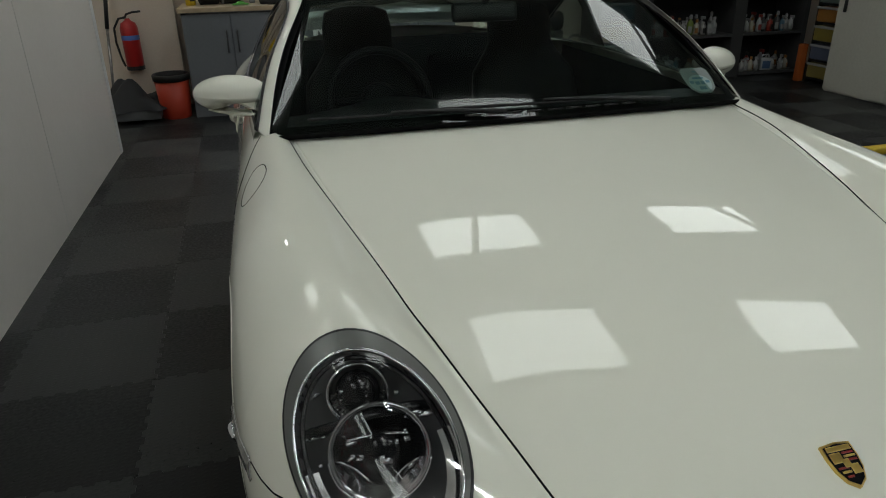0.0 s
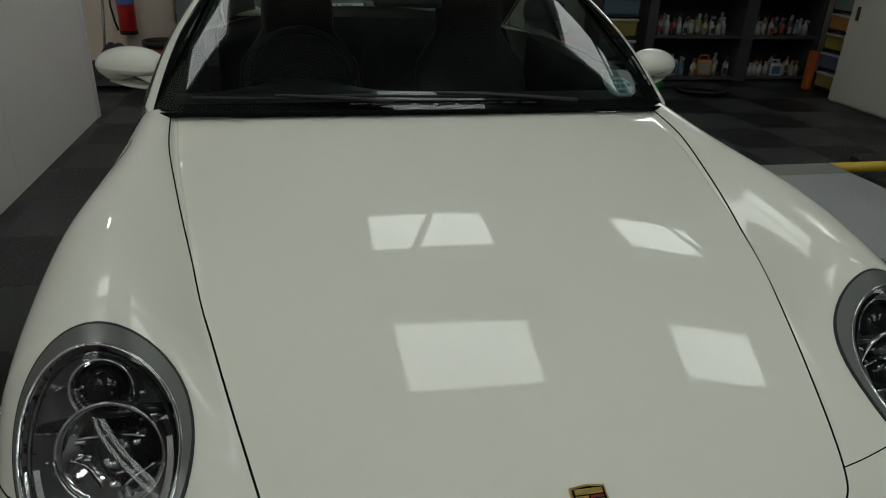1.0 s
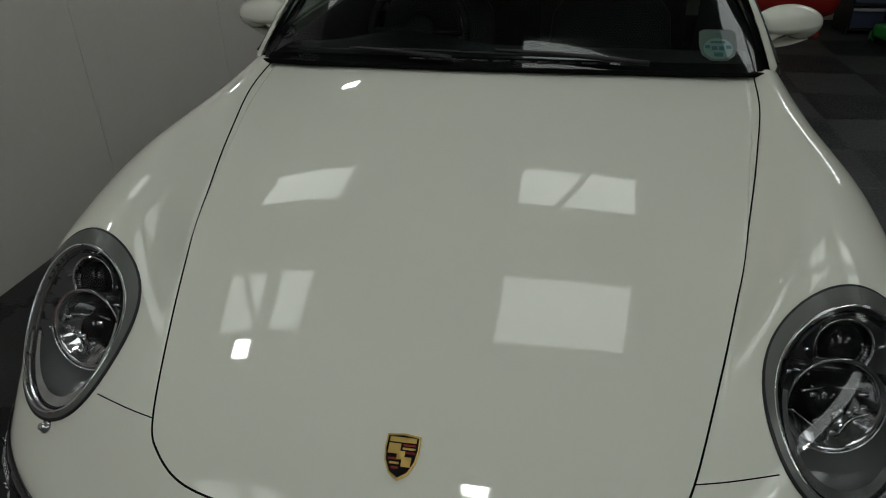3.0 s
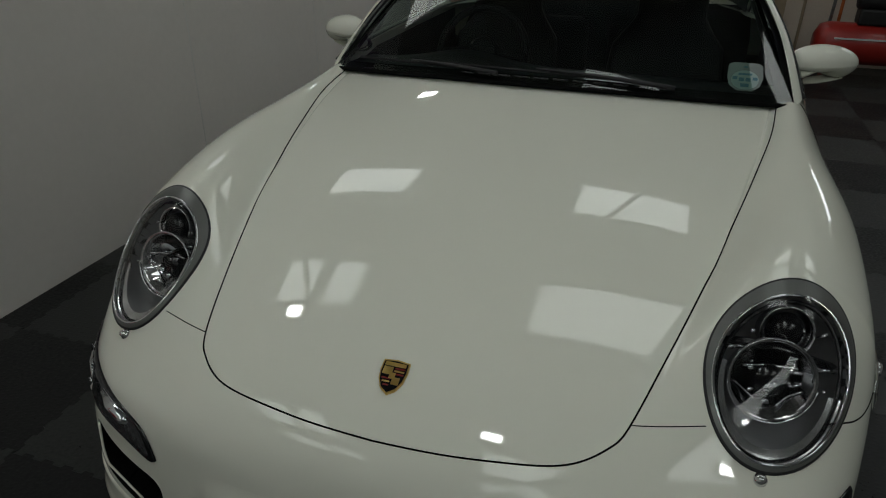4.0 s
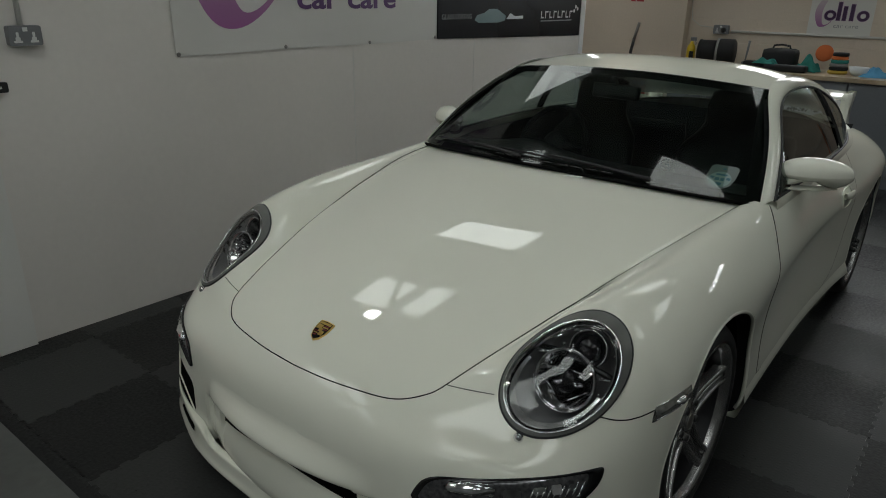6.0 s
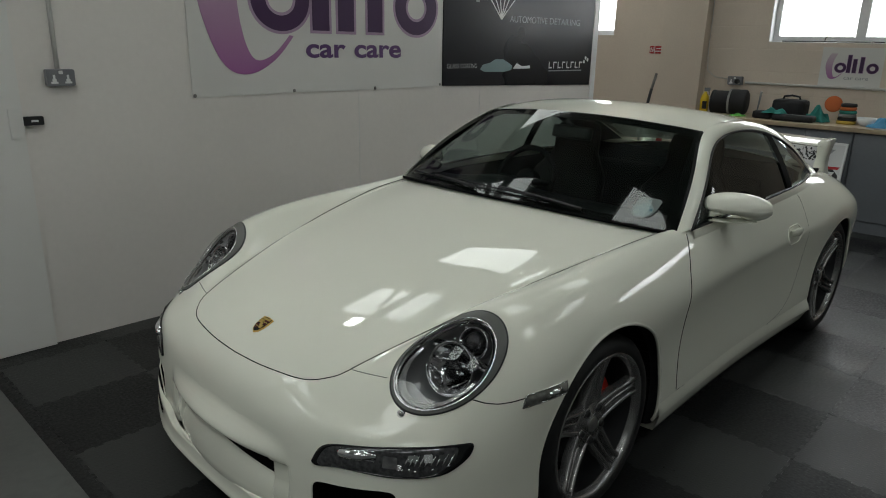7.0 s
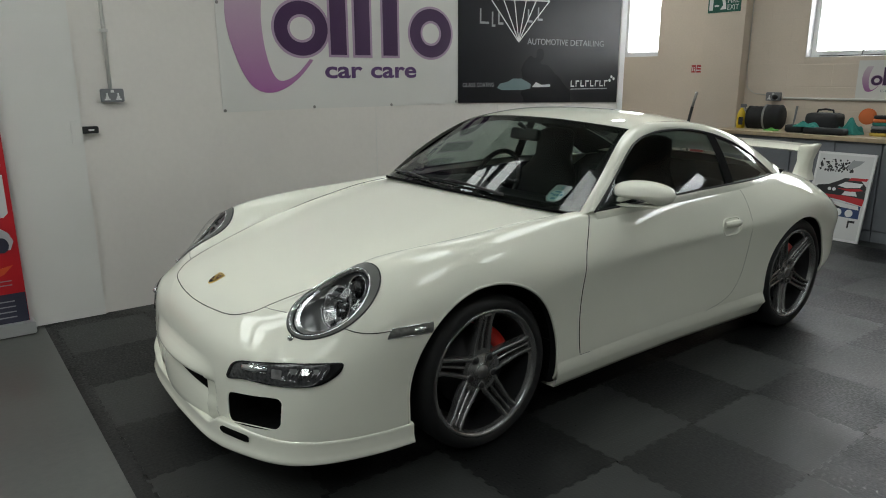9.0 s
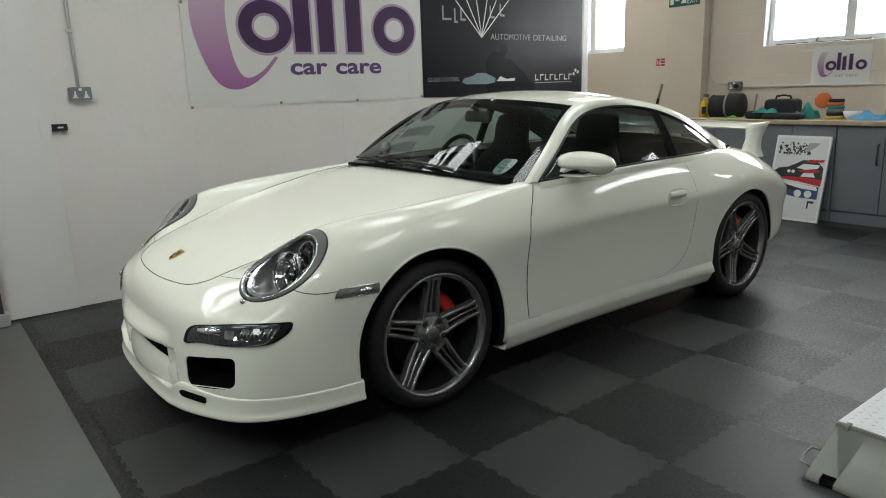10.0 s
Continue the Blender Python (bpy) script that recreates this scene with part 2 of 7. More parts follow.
wall_piece("wall_east", [(XR, XR + 0.2, YF, YB + 0.2, -0.1, HEIGHT)], UNSEEN_WALL, None, "unseen end wall, pale to throw light back on the car")
wall_piece("wall_south", [(XL, XR, YF - 0.2, YF, -0.1, HEIGHT)], UNSEEN_WALL, None, "unseen wall behind the camera, pale to throw light on the nose")
def window(name, x0, x1, z0, z1, mullions):
    frame_bm = bmesh.new()
    y0, y1 = YB + 0.10, YB + 0.16
    for a in (x0, x1 - 0.06):
        add_box(frame_bm, a, a + 0.06, y0, y1, z0 + 0.06, z1 - 0.06)
    for a in (z0, z1 - 0.06):
        add_box(frame_bm, x0, x1, y0, y1, a, a + 0.06)
    for a in mullions:
        add_box(frame_bm, a - 0.045, a + 0.045, y0 - 0.01, y1, z0 + 0.06, z1 - 0.06)
    w = tagged(link(name, frame_bm, UPVC), "white plastic window with bright daylight behind", "window", kind="structure")
    edges = [x0 + 0.06, *[q for a in mullions for q in (a - 0.045, a + 0.045)], x1 - 0.06]
    for a, b in zip(edges[::2], edges[1::2]):
        p = part("pane", box(a, b, y0 + 0.028, y0 + 0.032, z0 + 0.06, z1 - 0.06), LENS_GLASS, w)
        p.visible_shadow = False
    for a in (x0 + 0.001, x1 - 0.007):
        part("reveal", box(a, a + 0.006, YB + 0.003, y0 - 0.001, z0 + 0.008, z1 - 0.008), UPVC, w)
    part("reveal", box(x0 + 0.001, x1 - 0.001, YB + 0.003, y0 - 0.001, z1 - 0.007, z1 - 0.001), UPVC, w)
    part("window_sill", box(x0 + 0.002, x1 - 0.002, YB + 0.004, y0, z0 - 0.012, z0 + 0.006, 0.004), UPVC, w)
    return w


window("window_1", W0[0], W0[1], SILL0, LINTEL, [-3.2])
window("window_3", W2[0], W2[1], 2.42, 2.92, [])
window("window_2", W1[0], W1[1], SILL1, LINTEL, [-0.02, 0.66])
tagged(link("backdrop", box(XL - 3, XR, YB + 1.5, YB + 1.52, -0.5, 5.5), glow("daylight", (0.88, 0.95, 1.0), WINDOW_GLOW)), "bright overcast daylight outside", "backdrop", kind="structure")
# roof: sheet ceiling with translucent rooflights between steel bars
ROOF_GLOW = glow("rooflight_sheet", (0.94, 1.0, 0.97), ROOFLIGHT)
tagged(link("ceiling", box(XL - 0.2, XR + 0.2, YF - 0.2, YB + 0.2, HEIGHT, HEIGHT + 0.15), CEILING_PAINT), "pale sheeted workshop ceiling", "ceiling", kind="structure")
for x0, wide in ((-3.17, 1.28), (-0.03, 1.19), (2.70, 1.16)):
    # the row at y = -5.4 is unseen, added to light the nose and side wall
    for y0, long in ((-5.4, 1.1), (-3.4, 1.1), (0.70, 0.66), (2.52, 0.74)):
        bm = bmesh.new()
        rows = []
        for k in range(40):
            x = x0 + wide * k / 39
            z = HEIGHT - 0.03 + 0.012 * math.sin(k * 0.95)
            rows.append([(x, y0 + 0.005 * math.sin(k * 0.95), z), (x, y0 + long + 0.005 * math.sin(k * 0.95), z)])
        add_grid(bm, rows)
        tagged(link("rooflight", bm, ROOF_GLOW), "glowing translucent corrugated rooflight sheet", "rooflight", "rooflights", "structure")
STEELWORK = mat("painted_steel", (0.35, 0.36, 0.36), 0.5, stain=0.1)
for a, b in (((0.30, 2.3, 3.88), (0.70, 3.45, 3.92)), ((-2.27, -7.9, 3.84), (-2.27, 1.9, 3.84)), ((-2.82, 1.50, 3.90), (-2.36, 0.66, 3.86)), ((3.86, 2.2, 3.88), (3.46, 3.45, 3.92))):
    tagged(link("roof_bar", tube([a, b], 0.09 if a[0] == b[0] else 0.042, 6), STEELWORK), "grey steel bar under the roof", "roof beam", kind="structure")
# small bright lamps hung under the roof
LAMP = glow("lamp_face", (0.95, 1.0, 0.97), LAMP_GLOW)
_lamp = thing("ceiling_lamp", -2.43, 0.40, 3.78, 0, "small square bright flood lamp under the roof", "ceiling lamp", "flood lamps")
part("lamp_body", box(-0.14, 0.14, -0.14, 0.14, 0.02, 0.22, 0.02), STEELWORK, _lamp)
part("lamp_face", box(-0.11, 0.11, -0.11, 0.11, 0.0, 0.018), LAMP, _lamp)
for x, y in ((-2.52, 5.1), (0.0, -1.68), (3.6, -2.6)):
    copy_thing(_lamp, pose(x, y, 3.78))

# interlocking rubber tiles with toothed edges
TILE, TILE_TURN = 0.502, 0.3
TILES = pose(1.255, -0.165, 0, 0, 0, TILE_TURN)


def tile_mesh():
    """A square whose edges are cut in teeth that fit the next tile's."""
    n, a = 14, 0.006
    edge = []
    for k in range(n):
        t0, t1 = (k + 0.06) / n, (k + 0.94) / n
        sgn = a if k % 2 else -a
        edge += [(t0, sgn), (t1, sgn)]
    g = 0.0007
    pts = [(TILE * t, g + d) for t, d in edge] + [(TILE - g - d, TILE * t) for t, d in edge] + [(TILE * t, TILE - g + d) for t, d in edge[::-1]] + [(g - d, TILE * t) for t, d in edge[::-1]]
    bm = bmesh.new()
    top = [bm.verts.new((x, y, 0)) for x, y in pts]
    low = [bm.verts.new((x, y, -0.0075)) for x, y in pts]
    bm.faces.new(top)
    for k in range(len(pts)):
        bm.faces.new((low[k], low[(k + 1) % len(pts)], top[(k + 1) % len(pts)], top[k]))
    bmesh.ops.recalc_face_normals(bm, faces=bm.faces)
    return bm


_dark = link("floor_tile", tile_mesh(), TILE_DARK, ground)
_grey = link("floor_tile", tile_mesh(), TILE_GREY, ground)
_first = {1: _dark, 0: _grey}
for i in range(-7, 10):
    for j in range(-2, 12):
        k = (i + j) % 2
        if _first.get(k):
            ob = _first.pop(k)
        else:
            ob = new("floor_tile", (_dark if k else _grey).data)
            ob.parent = ground
        ob.matrix_basis = TILES @ pose(i * TILE, j * TILE, 0)
bm = bmesh.new()
add_grid(bm, [[(-1.87 + 0.5 * k, -1.235, -0.0078), (-1.87 + 0.5 * k, -1.225, -0.005), (-1.87 + 0.5 * k, -1.172, -0.0008), (-1.87 + 0.5 * k, -1.165, -0.006)] for k in range(17)])
part("edge_ramp", bm, TILE_DARK, ground)


# ---- the car: front axle at y = 0, rear axle at y = 2.35 ----
car = thing("sports_car", 0, 1.2, 0, 0, "glossy white two-door sports coupe with grey five-spoke wheels", "car")
CAR = Matrix.Translation((0, -1.2, 0))


def cpart(name, bm, material, label="", smooth=True, parent=None):
    """A part of the car, given in the car's own metres from the front axle."""
    ob = part(name, bm, material, parent or car, label, smooth)
    if parent is None:
        ob.matrix_basis = CAR
    return ob


# design lines of the lower body: stations along the car, then half width and height of each line
STATION = [-0.945, -0.932, -0.892, -0.82, -0.72, -0.58, -0.42, -0.22, 0, 0.25, 0.55, 0.9, 1.3, 1.75, 2.1, 2.4, 2.7, 2.95, 3.12, 3.215, 3.24]
CENTRE_Z = [0.43, 0.515, 0.58, 0.632, 0.68, 0.725, 0.765, 0.812, 0.852, 0.893, 0.93, 0.93, 0.93, 0.93, 0.97, 0.985, 0.94, 0.86, 0.76, 0.64, 0.55]
HOOD_X = [0, 0.10, 0.24, 0.36, 0.445, 0.49, 0.53, 0.575, 0.615, 0.66, 0.70, 0.74, 0.745, 0.73, 0.70, 0.66, 0.58, 0.5, 0.4, 0.2, 0]
HOOD_Z = [0.43, 0.51, 0.568, 0.612, 0.65, 0.692, 0.735, 0.782, 0.82, 0.855, 0.882, 0.895, 0.903, 0.908, 0.912, 0.915, 0.89, 0.83, 0.74, 0.63, 0.55]
CREST_X = [0, 0.14, 0.32, 0.46, 0.562, 0.622, 0.666, 0.715, 0.752, 0.765, 0.788, 0.81, 0.815, 0.81, 0.80, 0.785, 0.72, 0.58, 0.46, 0.25, 0]
CREST_Z = [0.43, 0.505, 0.556, 0.59, 0.64, 0.748, 0.821, 0.85, 0.864, 0.874, 0.881, 0.893, 0.902, 0.905, 0.900, 0.890, 0.85, 0.79, 0.72, 0.62, 0.55]
UPPER_X = [0, 0.2, 0.41, 0.565, 0.67, 0.76, 0.822, 0.850, 0.870, 0.878, 0.880, 0.880, 0.881, 0.889, 0.896, 0.900, 0.86, 0.74, 0.6, 0.34, 0]
UPPER_Z = [0.43, 0.495, 0.54, 0.562, 0.592, 0.7, 0.742, 0.765, 0.768, 0.752, 0.735, 0.725, 0.725, 0.742, 0.766, 0.78, 0.76, 0.72, 0.67, 0.6, 0.55]
WIDE_X = [0, 0.29, 0.515, 0.68, 0.785, 0.85, 0.885, 0.903, 0.908, 0.902, 0.888, 0.876, 0.876, 0.898, 0.918, 0.922, 0.9, 0.84, 0.7, 0.4, 0]
WIDE_Z = [0.43, 0.47, 0.50, 0.515, 0.53, 0.55, 0.57, 0.59, 0.60, 0.61, 0.62, 0.63, 0.64, 0.65, 0.66, 0.66, 0.65, 0.62, 0.6, 0.57, 0.55]
LOW_X = [0, 0.33, 0.56, 0.715, 0.805, 0.86, 0.887, 0.897, 0.898, 0.888, 0.876, 0.866, 0.866, 0.885, 0.905, 0.91, 0.89, 0.83, 0.69, 0.39, 0]
LOW_Z = [0.43, 0.375, 0.355, 0.35, 0.355, 0.365, 0.38, 0.4, 0.41, 0.42, 0.42, 0.42, 0.42, 0.43, 0.45, 0.46, 0.47, 0.48, 0.5, 0.52, 0.55]
SILL_X = [0, 0.33, 0.56, 0.71, 0.795, 0.848, 0.872, 0.878, 0.878, 0.872, 0.862, 0.855, 0.855, 0.868, 0.88, 0.885, 0.87, 0.81, 0.66, 0.37, 0]
SILL_Z = [0.43, 0.28, 0.23, 0.215, 0.21, 0.205, 0.2, 0.2, 0.2, 0.2, 0.2, 0.2, 0.2, 0.2, 0.22, 0.24, 0.28, 0.33, 0.4, 0.47, 0.55]
STEP = 13  # skin columns between two design lines
NU, NV = 501, 22 * STEP + 1
_lines = [(np.zeros(21), np.array(CENTRE_Z))]
_lines += [(np.array(a), np.array(b)) for a, b in ((HOOD_X, HOOD_Z), (CREST_X, CREST_Z), (UPPER_X, UPPER_Z), (WIDE_X, WIDE_Z), (LOW_X, LOW_Z), (SILL_X, SILL_Z))]
_lines.append((np.array(SILL_X) * 0.8, np.array(SILL_Z) - 0.015))
_us = spline([[s] for s in STATION], NU)[:, 0]
_net = [spline(np.stack([x, z], 1), NU) for x, z in _lines]  # each line, station by station
SKIN = np.zeros((NU, NV, 3))
for u in range(NU):
    half = [n[u] for n in _net]
    # a rounded hood: three more lines between its middle and its edge
    mid = (half[0] * 0.5 + half[1] * 0.5) + np.array([0, 0.28 * (half[0][1] - half[1][1])])
    near = half[0] * 0.22 + half[1] * 0.78 + np.array([0, 0.17 * (half[0][1] - half[1][1])])
    edge = half[0] * 0.06 + half[1] * 0.94 + np.array([0, 0.056 * (half[0][1] - half[1][1])])
    wing = half[1] * 0.84 + half[2] * 0.16
    ring = [(-x, z) for x, z in half[:1:-1]] + [(-wing[0], wing[1]), (-half[1][0], half[1][1]), (-edge[0], edge[1]), (-near[0], near[1]), (-mid[0], mid[1]), tuple(half[0]), (mid[0], mid[1]), (near[0], near[1]), (edge[0], edge[1]), tuple(half[1]), (wing[0], wing[1])] + [(x, z) for x, z in half[2:]]
    sec = spline(ring, NV)
    SKIN[u, :, 0], SKIN[u, :, 1], SKIN[u, :, 2] = sec[:, 0], _us[u], sec[:, 1]


# fair the nose: ease out the waves between the design lines
_ease = np.clip((-0.40 - SKIN[:, :, 1]) / 0.2, 0, 1) * np.clip((SKIN[:, :, 2] - 0.36) / 0.06, 0, 1)
_ease[:12] = 0
for _ in range(110):
    around = np.zeros_like(SKIN)
    around[1:-1, 1:-1] = (SKIN[2:, 1:-1] + SKIN[:-2, 1:-1] + SKIN[1:-1, 2:] + SKIN[1:-1, :-2]) / 4 - SKIN[1:-1, 1:-1]
    around[:, :, 1] *= 0.5
    SKIN += around * 0.8 * _ease[:, :, None]
from mathutils.bvhtree import BVHTree

_flat = [Vector(q) for q in SKIN.reshape(-1, 3)]
_quads = [(u * NV + v, u * NV + v + 1, (u + 1) * NV + v + 1, (u + 1) * NV + v) for u in range(NU - 1) for v in range(NV - 1)]
HULL = BVHTree.FromPolygons(_flat, _quads)


def on_skin(q, lift=0.0):
    """The nearest place on the smooth hull, lifted along its outward normal, and that normal."""
    place, normal, _, _ = HULL.find_nearest(Vector(q))
    if normal.dot(place - Vector((0, place.y + (0.3 if place.y < 0 else 0), 0.4))) < 0:
        normal = -normal
    return place + normal * lift, normal


def from_front(x, z, lift=0.0):
    """The place on the nose that a line along the car at (x, z) meets first."""
    place, normal, _, _ = HULL.ray_cast(Vector((x, -2, z)), Vector((0, 1, 0)))
    if place is None:
        return on_skin((x, -0.6, z), lift)
    if normal.y > 0:
        normal = -normal
    return place + normal * lift, normal


def rounded(w, h, r, steps=6):
    """Outline of a rounded rectangle, as pairs."""
    pts = []
    for cx, cy, a0 in ((w - r, h - r, 0), (-w + r, h - r, 90), (-w + r, -h + r, 180), (w - r, -h + r, 270)):
        for k in range(steps + 1):
            a = radians(a0 + 90 * k / steps)
            pts.append((cx + r * math.cos(a), cy + r * math.sin(a)))
    return pts


# headlights lie as ovals in the front wings
LAMP_C = Vector((0.679, -0.576, 0.706))
LAMP_A = Vector((0.030, 0.148, 0.109))
LAMP_B = Vector((0.126, 0.015, -0.025))
LAMP_N = -LAMP_A.cross(LAMP_B).normalized()
LAMP_INV = Matrix((LAMP_A, LAMP_B, LAMP_N)).transposed().inverted()


def lamp_at(a, b, lift=0.0):
    """A place on the wing's skin in the lamp's own oval measure (1 on its rim), and the normal."""
    q = LAMP_C + LAMP_A * a + LAMP_B * b
    place, normal, _, _ = HULL.ray_cast(q + LAMP_N * 0.2, -LAMP_N)
    if place is None:
        place, normal = q, LAMP_N
    if normal.dot(LAMP_N) < 0:
        normal = -normal
    return place + normal * lift, normal


LAMP_INNER = (-0.075, 0.0, 0.87, 0.90)  # centre and half axes of the glass within the rim

# openings in the bumper, by half width, middle height, half height, middle x, corner radius
INTAKE = (0.594, 0.330, 0.126, 0.060, 0.028)
RISE = 0.14  # the intakes climb outwards


ARCHES = ((-0.018, 0.322, 0.386), (2.352, 0.33, 0.352))
CELL = 0.0055  # places this near to an opening's edge are drawn onto it


def arch_gap(q):
    """How far a place of the side lies outside the wheel arches."""
    best = 9.0
    if abs(q[0]) > 0.6 and q[2] < 0.76:
        for cy, cz, r in ARCHES:
            dy, dz = q[1] - cy, q[2] - cz
            best = min(best, (math.hypot(dy, dz) if dz > 0 else abs(dy)) - r)
    return best


def lamp_gap(q):
    """How far a place of the wing lies outside the lamp's glass."""
    if q[1] > -0.25 or q[2] < 0.5 or abs(q[0]) < 0.45:
        return 9.0
    d = Vector((abs(q[0]), q[1], q[2])) - LAMP_C
    ca, cb, ra, rb = LAMP_INNER
    w = LAMP_INV @ d
    a, b = w.x - ca, w.y - cb
    return (math.hypot(a / ra, b / rb) - 1) * 0.13


def hole_gap(hole):
    cx, _, w, h, r = hole

    def f(q):
        if q[1] > -0.4 or q[2] > 0.45:
            return 9.0
        cz = hole[1] + RISE * (abs(q[0]) - cx)
        dx, dz = max(abs(abs(q[0]) - cx) - (w - r), 0) if cx else max(abs(q[0]) - (w - r), 0), max(abs(q[2] - cz) - (h - r), 0)
        return math.hypot(dx, dz) - r
    return f


SHAPE = SKIN.copy()
DEPTH = np.zeros((NU, NV))  # how far each place is pushed in from the smooth hull
KIND = np.zeros((NU, NV), int)
for kind, f in ((1, arch_gap), (2, lamp_gap), (4, hole_gap(INTAKE))):
    for u in range(1, NU - 1):
        for v in range(NV):
            q = SKIN[u, v]
            d = f(q)
            cell = {1: 0.0095, 2: CELL, 4: 0.009}[kind]
            if d > cell:
                continue
            if d > -cell:
                # slide along the skin to the edge
                g = np.array([(f(q + e) - d) / 1e-4 for e in np.eye(3) * 1e-4])
                t1, t2 = SKIN[min(u + 1, NU - 1), v] - SKIN[u - 1, v], SKIN[u, min(v + 1, NV - 1)] - SKIN[u, max(v - 1, 0)]
                n = np.cross(t1, t2)
                n = n / max(np.linalg.norm(n), 1e-9)
                g = g - n * g.dot(n)
                if g.dot(g) > 1e-3:
                    SHAPE[u, v] = q - g * d / g.dot(g)
                DEPTH[u, v] = 1e-4
                KIND[u, v] = kind
                continue
            KIND[u, v] = kind
            side = 1 if q[0] >= 0 else -1
            if kind == 1:
                cy, cz, r = ARCHES[0] if q[1] < 1.2 else ARCHES[1]
                dy, dz = q[1] - cy, q[2] - cz
                if dz > 0:
                    k = r / max(math.hypot(dy, dz), 1e-4)
                    ny, nz = cy + dy * k, cz + dz * k
                else:
                    ny, nz = cy + math.copysign(r, dy), q[2]
                SHAPE[u, v] = (side * (abs(q[0]) - min(-d * 2.0, 0.25)), ny, nz)
                DEPTH[u, v] = 9 if d < -0.09 else -d
            elif kind == 2:
                SHAPE[u, v] = q - np.array((LAMP_N.x * side, LAMP_N.y, LAMP_N.z)) * 0.13
                DEPTH[u, v] = 0.13
            else:
                SHAPE[u, v, 1] += 0.12
                DEPTH[u, v] = 0.12

_du = np.gradient(SKIN, axis=0)
_dv = np.gradient(SKIN, axis=1)
_nrm = np.cross(_dv, _du)
_len = np.linalg.norm(_nrm, axis=2, keepdims=True)
_nrm = np.where(_len > 1e-9, _nrm / np.maximum(_len, 1e-9), np.array([0, -1.0, 0]))
if _nrm[60, NV // 2, 2] < 0:
    _nrm = -_nrm


def hood_front(x):
    """Where the hood's rounded front edge lies."""
    return -0.872 + 0.02 * (x / 0.25) ** 2 + max(abs(x) - 0.25, 0) ** 2 * 2.2


def base_y(x):
    return 0.40 + 0.17 * (abs(x) / 0.745) ** 2.2


NOSE_CUT = 0.45  # the bumper's middle below this is a piece of its own
HOOD_V = (7 * STEP, 15 * STEP)  # columns of the skin between the hood's two edges
CABIN_Y, CABIN_X = (0.3, 0.5, 0.7, 0.9, 1.3, 1.7, 2.0, 2.25, 2.42), (0.755, 0.755, 0.785, 0.80, 0.808, 0.798, 0.755, 0.68, 0.48)  # the opening under the cabin


def panel_of(u, v):
    x, y, z = SKIN[u:u + 2, v:v + 2].reshape(-1, 3).mean(0)
    d = DEPTH[u:u + 2, v:v + 2]
    if d.min() > 8:
        return None
    if abs(x) < np.interp(y, CABIN_Y, CABIN_X) and base_y(x) + 0.012 < y < 2.42:
        return None
    if y < -0.8 and abs(x) < 0.385 and z < NOSE_CUT:
        return None
    side = "left" if x > 0 else "right"
    if HOOD_V[0] <= v < HOOD_V[1] and hood_front(x) < y < 0.62:
        return "hood"
    if y < -0.3 and (z < 0.612 or y < -0.735):
        return "front_bumper"
    door_front = 0.505 + (0.10 * ((z - 0.6) / 0.28) ** 2 if z > 0.6 else 0)
    if y < door_front or (y < 2.0 and z < 0.275):
        return "front_wing_" + side if y < door_front else "sill_" + side
    if y < 1.80:
        return "door_" + side
    if y < 2.95:
        return "rear_wing_" + side if abs(x) > 0.45 else "engine_lid"
    return "rear_bumper"


_panels = {}
for u in range(NU - 1):
    for v in range(NV - 1):
        name = panel_of(u, v)
        if name:
            _panels.setdefault(name, []).append((u, v))
for name, cells in _panels.items():
    index, verts, normals, faces = {}, [], [], []
    for u, v in cells:
        face = []
        for a, b in ((u, v), (u, v + 1), (u + 1, v + 1), (u + 1, v)):
            if (a, b) not in index:
                index[a, b] = len(verts)
                verts.append(SHAPE[a, b])
                normals.append(_nrm[a, b])
            face.append(index[a, b])
        faces.append(face)
    me = bpy.data.meshes.new(name)
    me.from_pydata([tuple(q) for q in verts], [], faces)
    me.materials.append(PAINT)
    me.materials.append(BLACK_PLASTIC)
    me.materials.append(DARK_VOID)
    for poly, (u, v) in zip(me.polygons, cells):
        poly.use_smooth = True
        d = DEPTH[u:u + 2, v:v + 2]
        kind = KIND[u:u + 2, v:v + 2].max()
        if d.max() > 0.004 and kind in (1, 2, 4):
            poly.material_index = 2 if kind == 4 else 1
    me.update()
    # the smooth hull's normals, but each face's own within openings
    loops = []
    for poly, (u, v) in zip(me.polygons, cells):
        own = DEPTH[u:u + 2, v:v + 2].max() > 0.004
        loops += [tuple(poly.normal) if own else tuple(normals[i]) for i in poly.vertices]
    me.normals_split_custom_set(loops)
    plain = name.replace("_left", "").replace("_right", "")
    ob = new(plain, me)
    ob.parent, ob.matrix_basis = car, CAR


def bead(name, line, radius, material=None, closed=True):
    """A rounded rim along an opening, on both sides of the car."""
    for s in (1, -1):
        pts = [(q[0] * s, q[1], q[2]) for q in line]
        cpart(name, tube(pts + (pts[:1] if closed else []), radius, 8), material or PAINT)


def side_at(y, z):
    place, _, _, _ = HULL.ray_cast(Vector((2, y, z)), Vector((-1, 0, 0)))
    return place


for cy, cz, r in ARCHES:
    line = [(cy + r * math.cos(a), max(cz + r * math.sin(a), 0.0)) for a in np.linspace(radians(-2), radians(182), 60)]
    line = [(cy + r, 0.205 + 0.02 * k) for k in range(6)] + line + [(cy - r, 0.305 - 0.02 * k) for k in range(6)]
    line = [side_at(y, z) for y, z in line]
    bead("arch_lip", [q + Vector((-0.0055, 0, 0)) for q in line if q], 0.0072, closed=False)

bead("intake_edge", [from_front(INTAKE[0] + x, INTAKE[1] + z + RISE * x, -0.0022)[0] for x, z in rounded(INTAKE[2], INTAKE[3], INTAKE[4], 8)], 0.003)

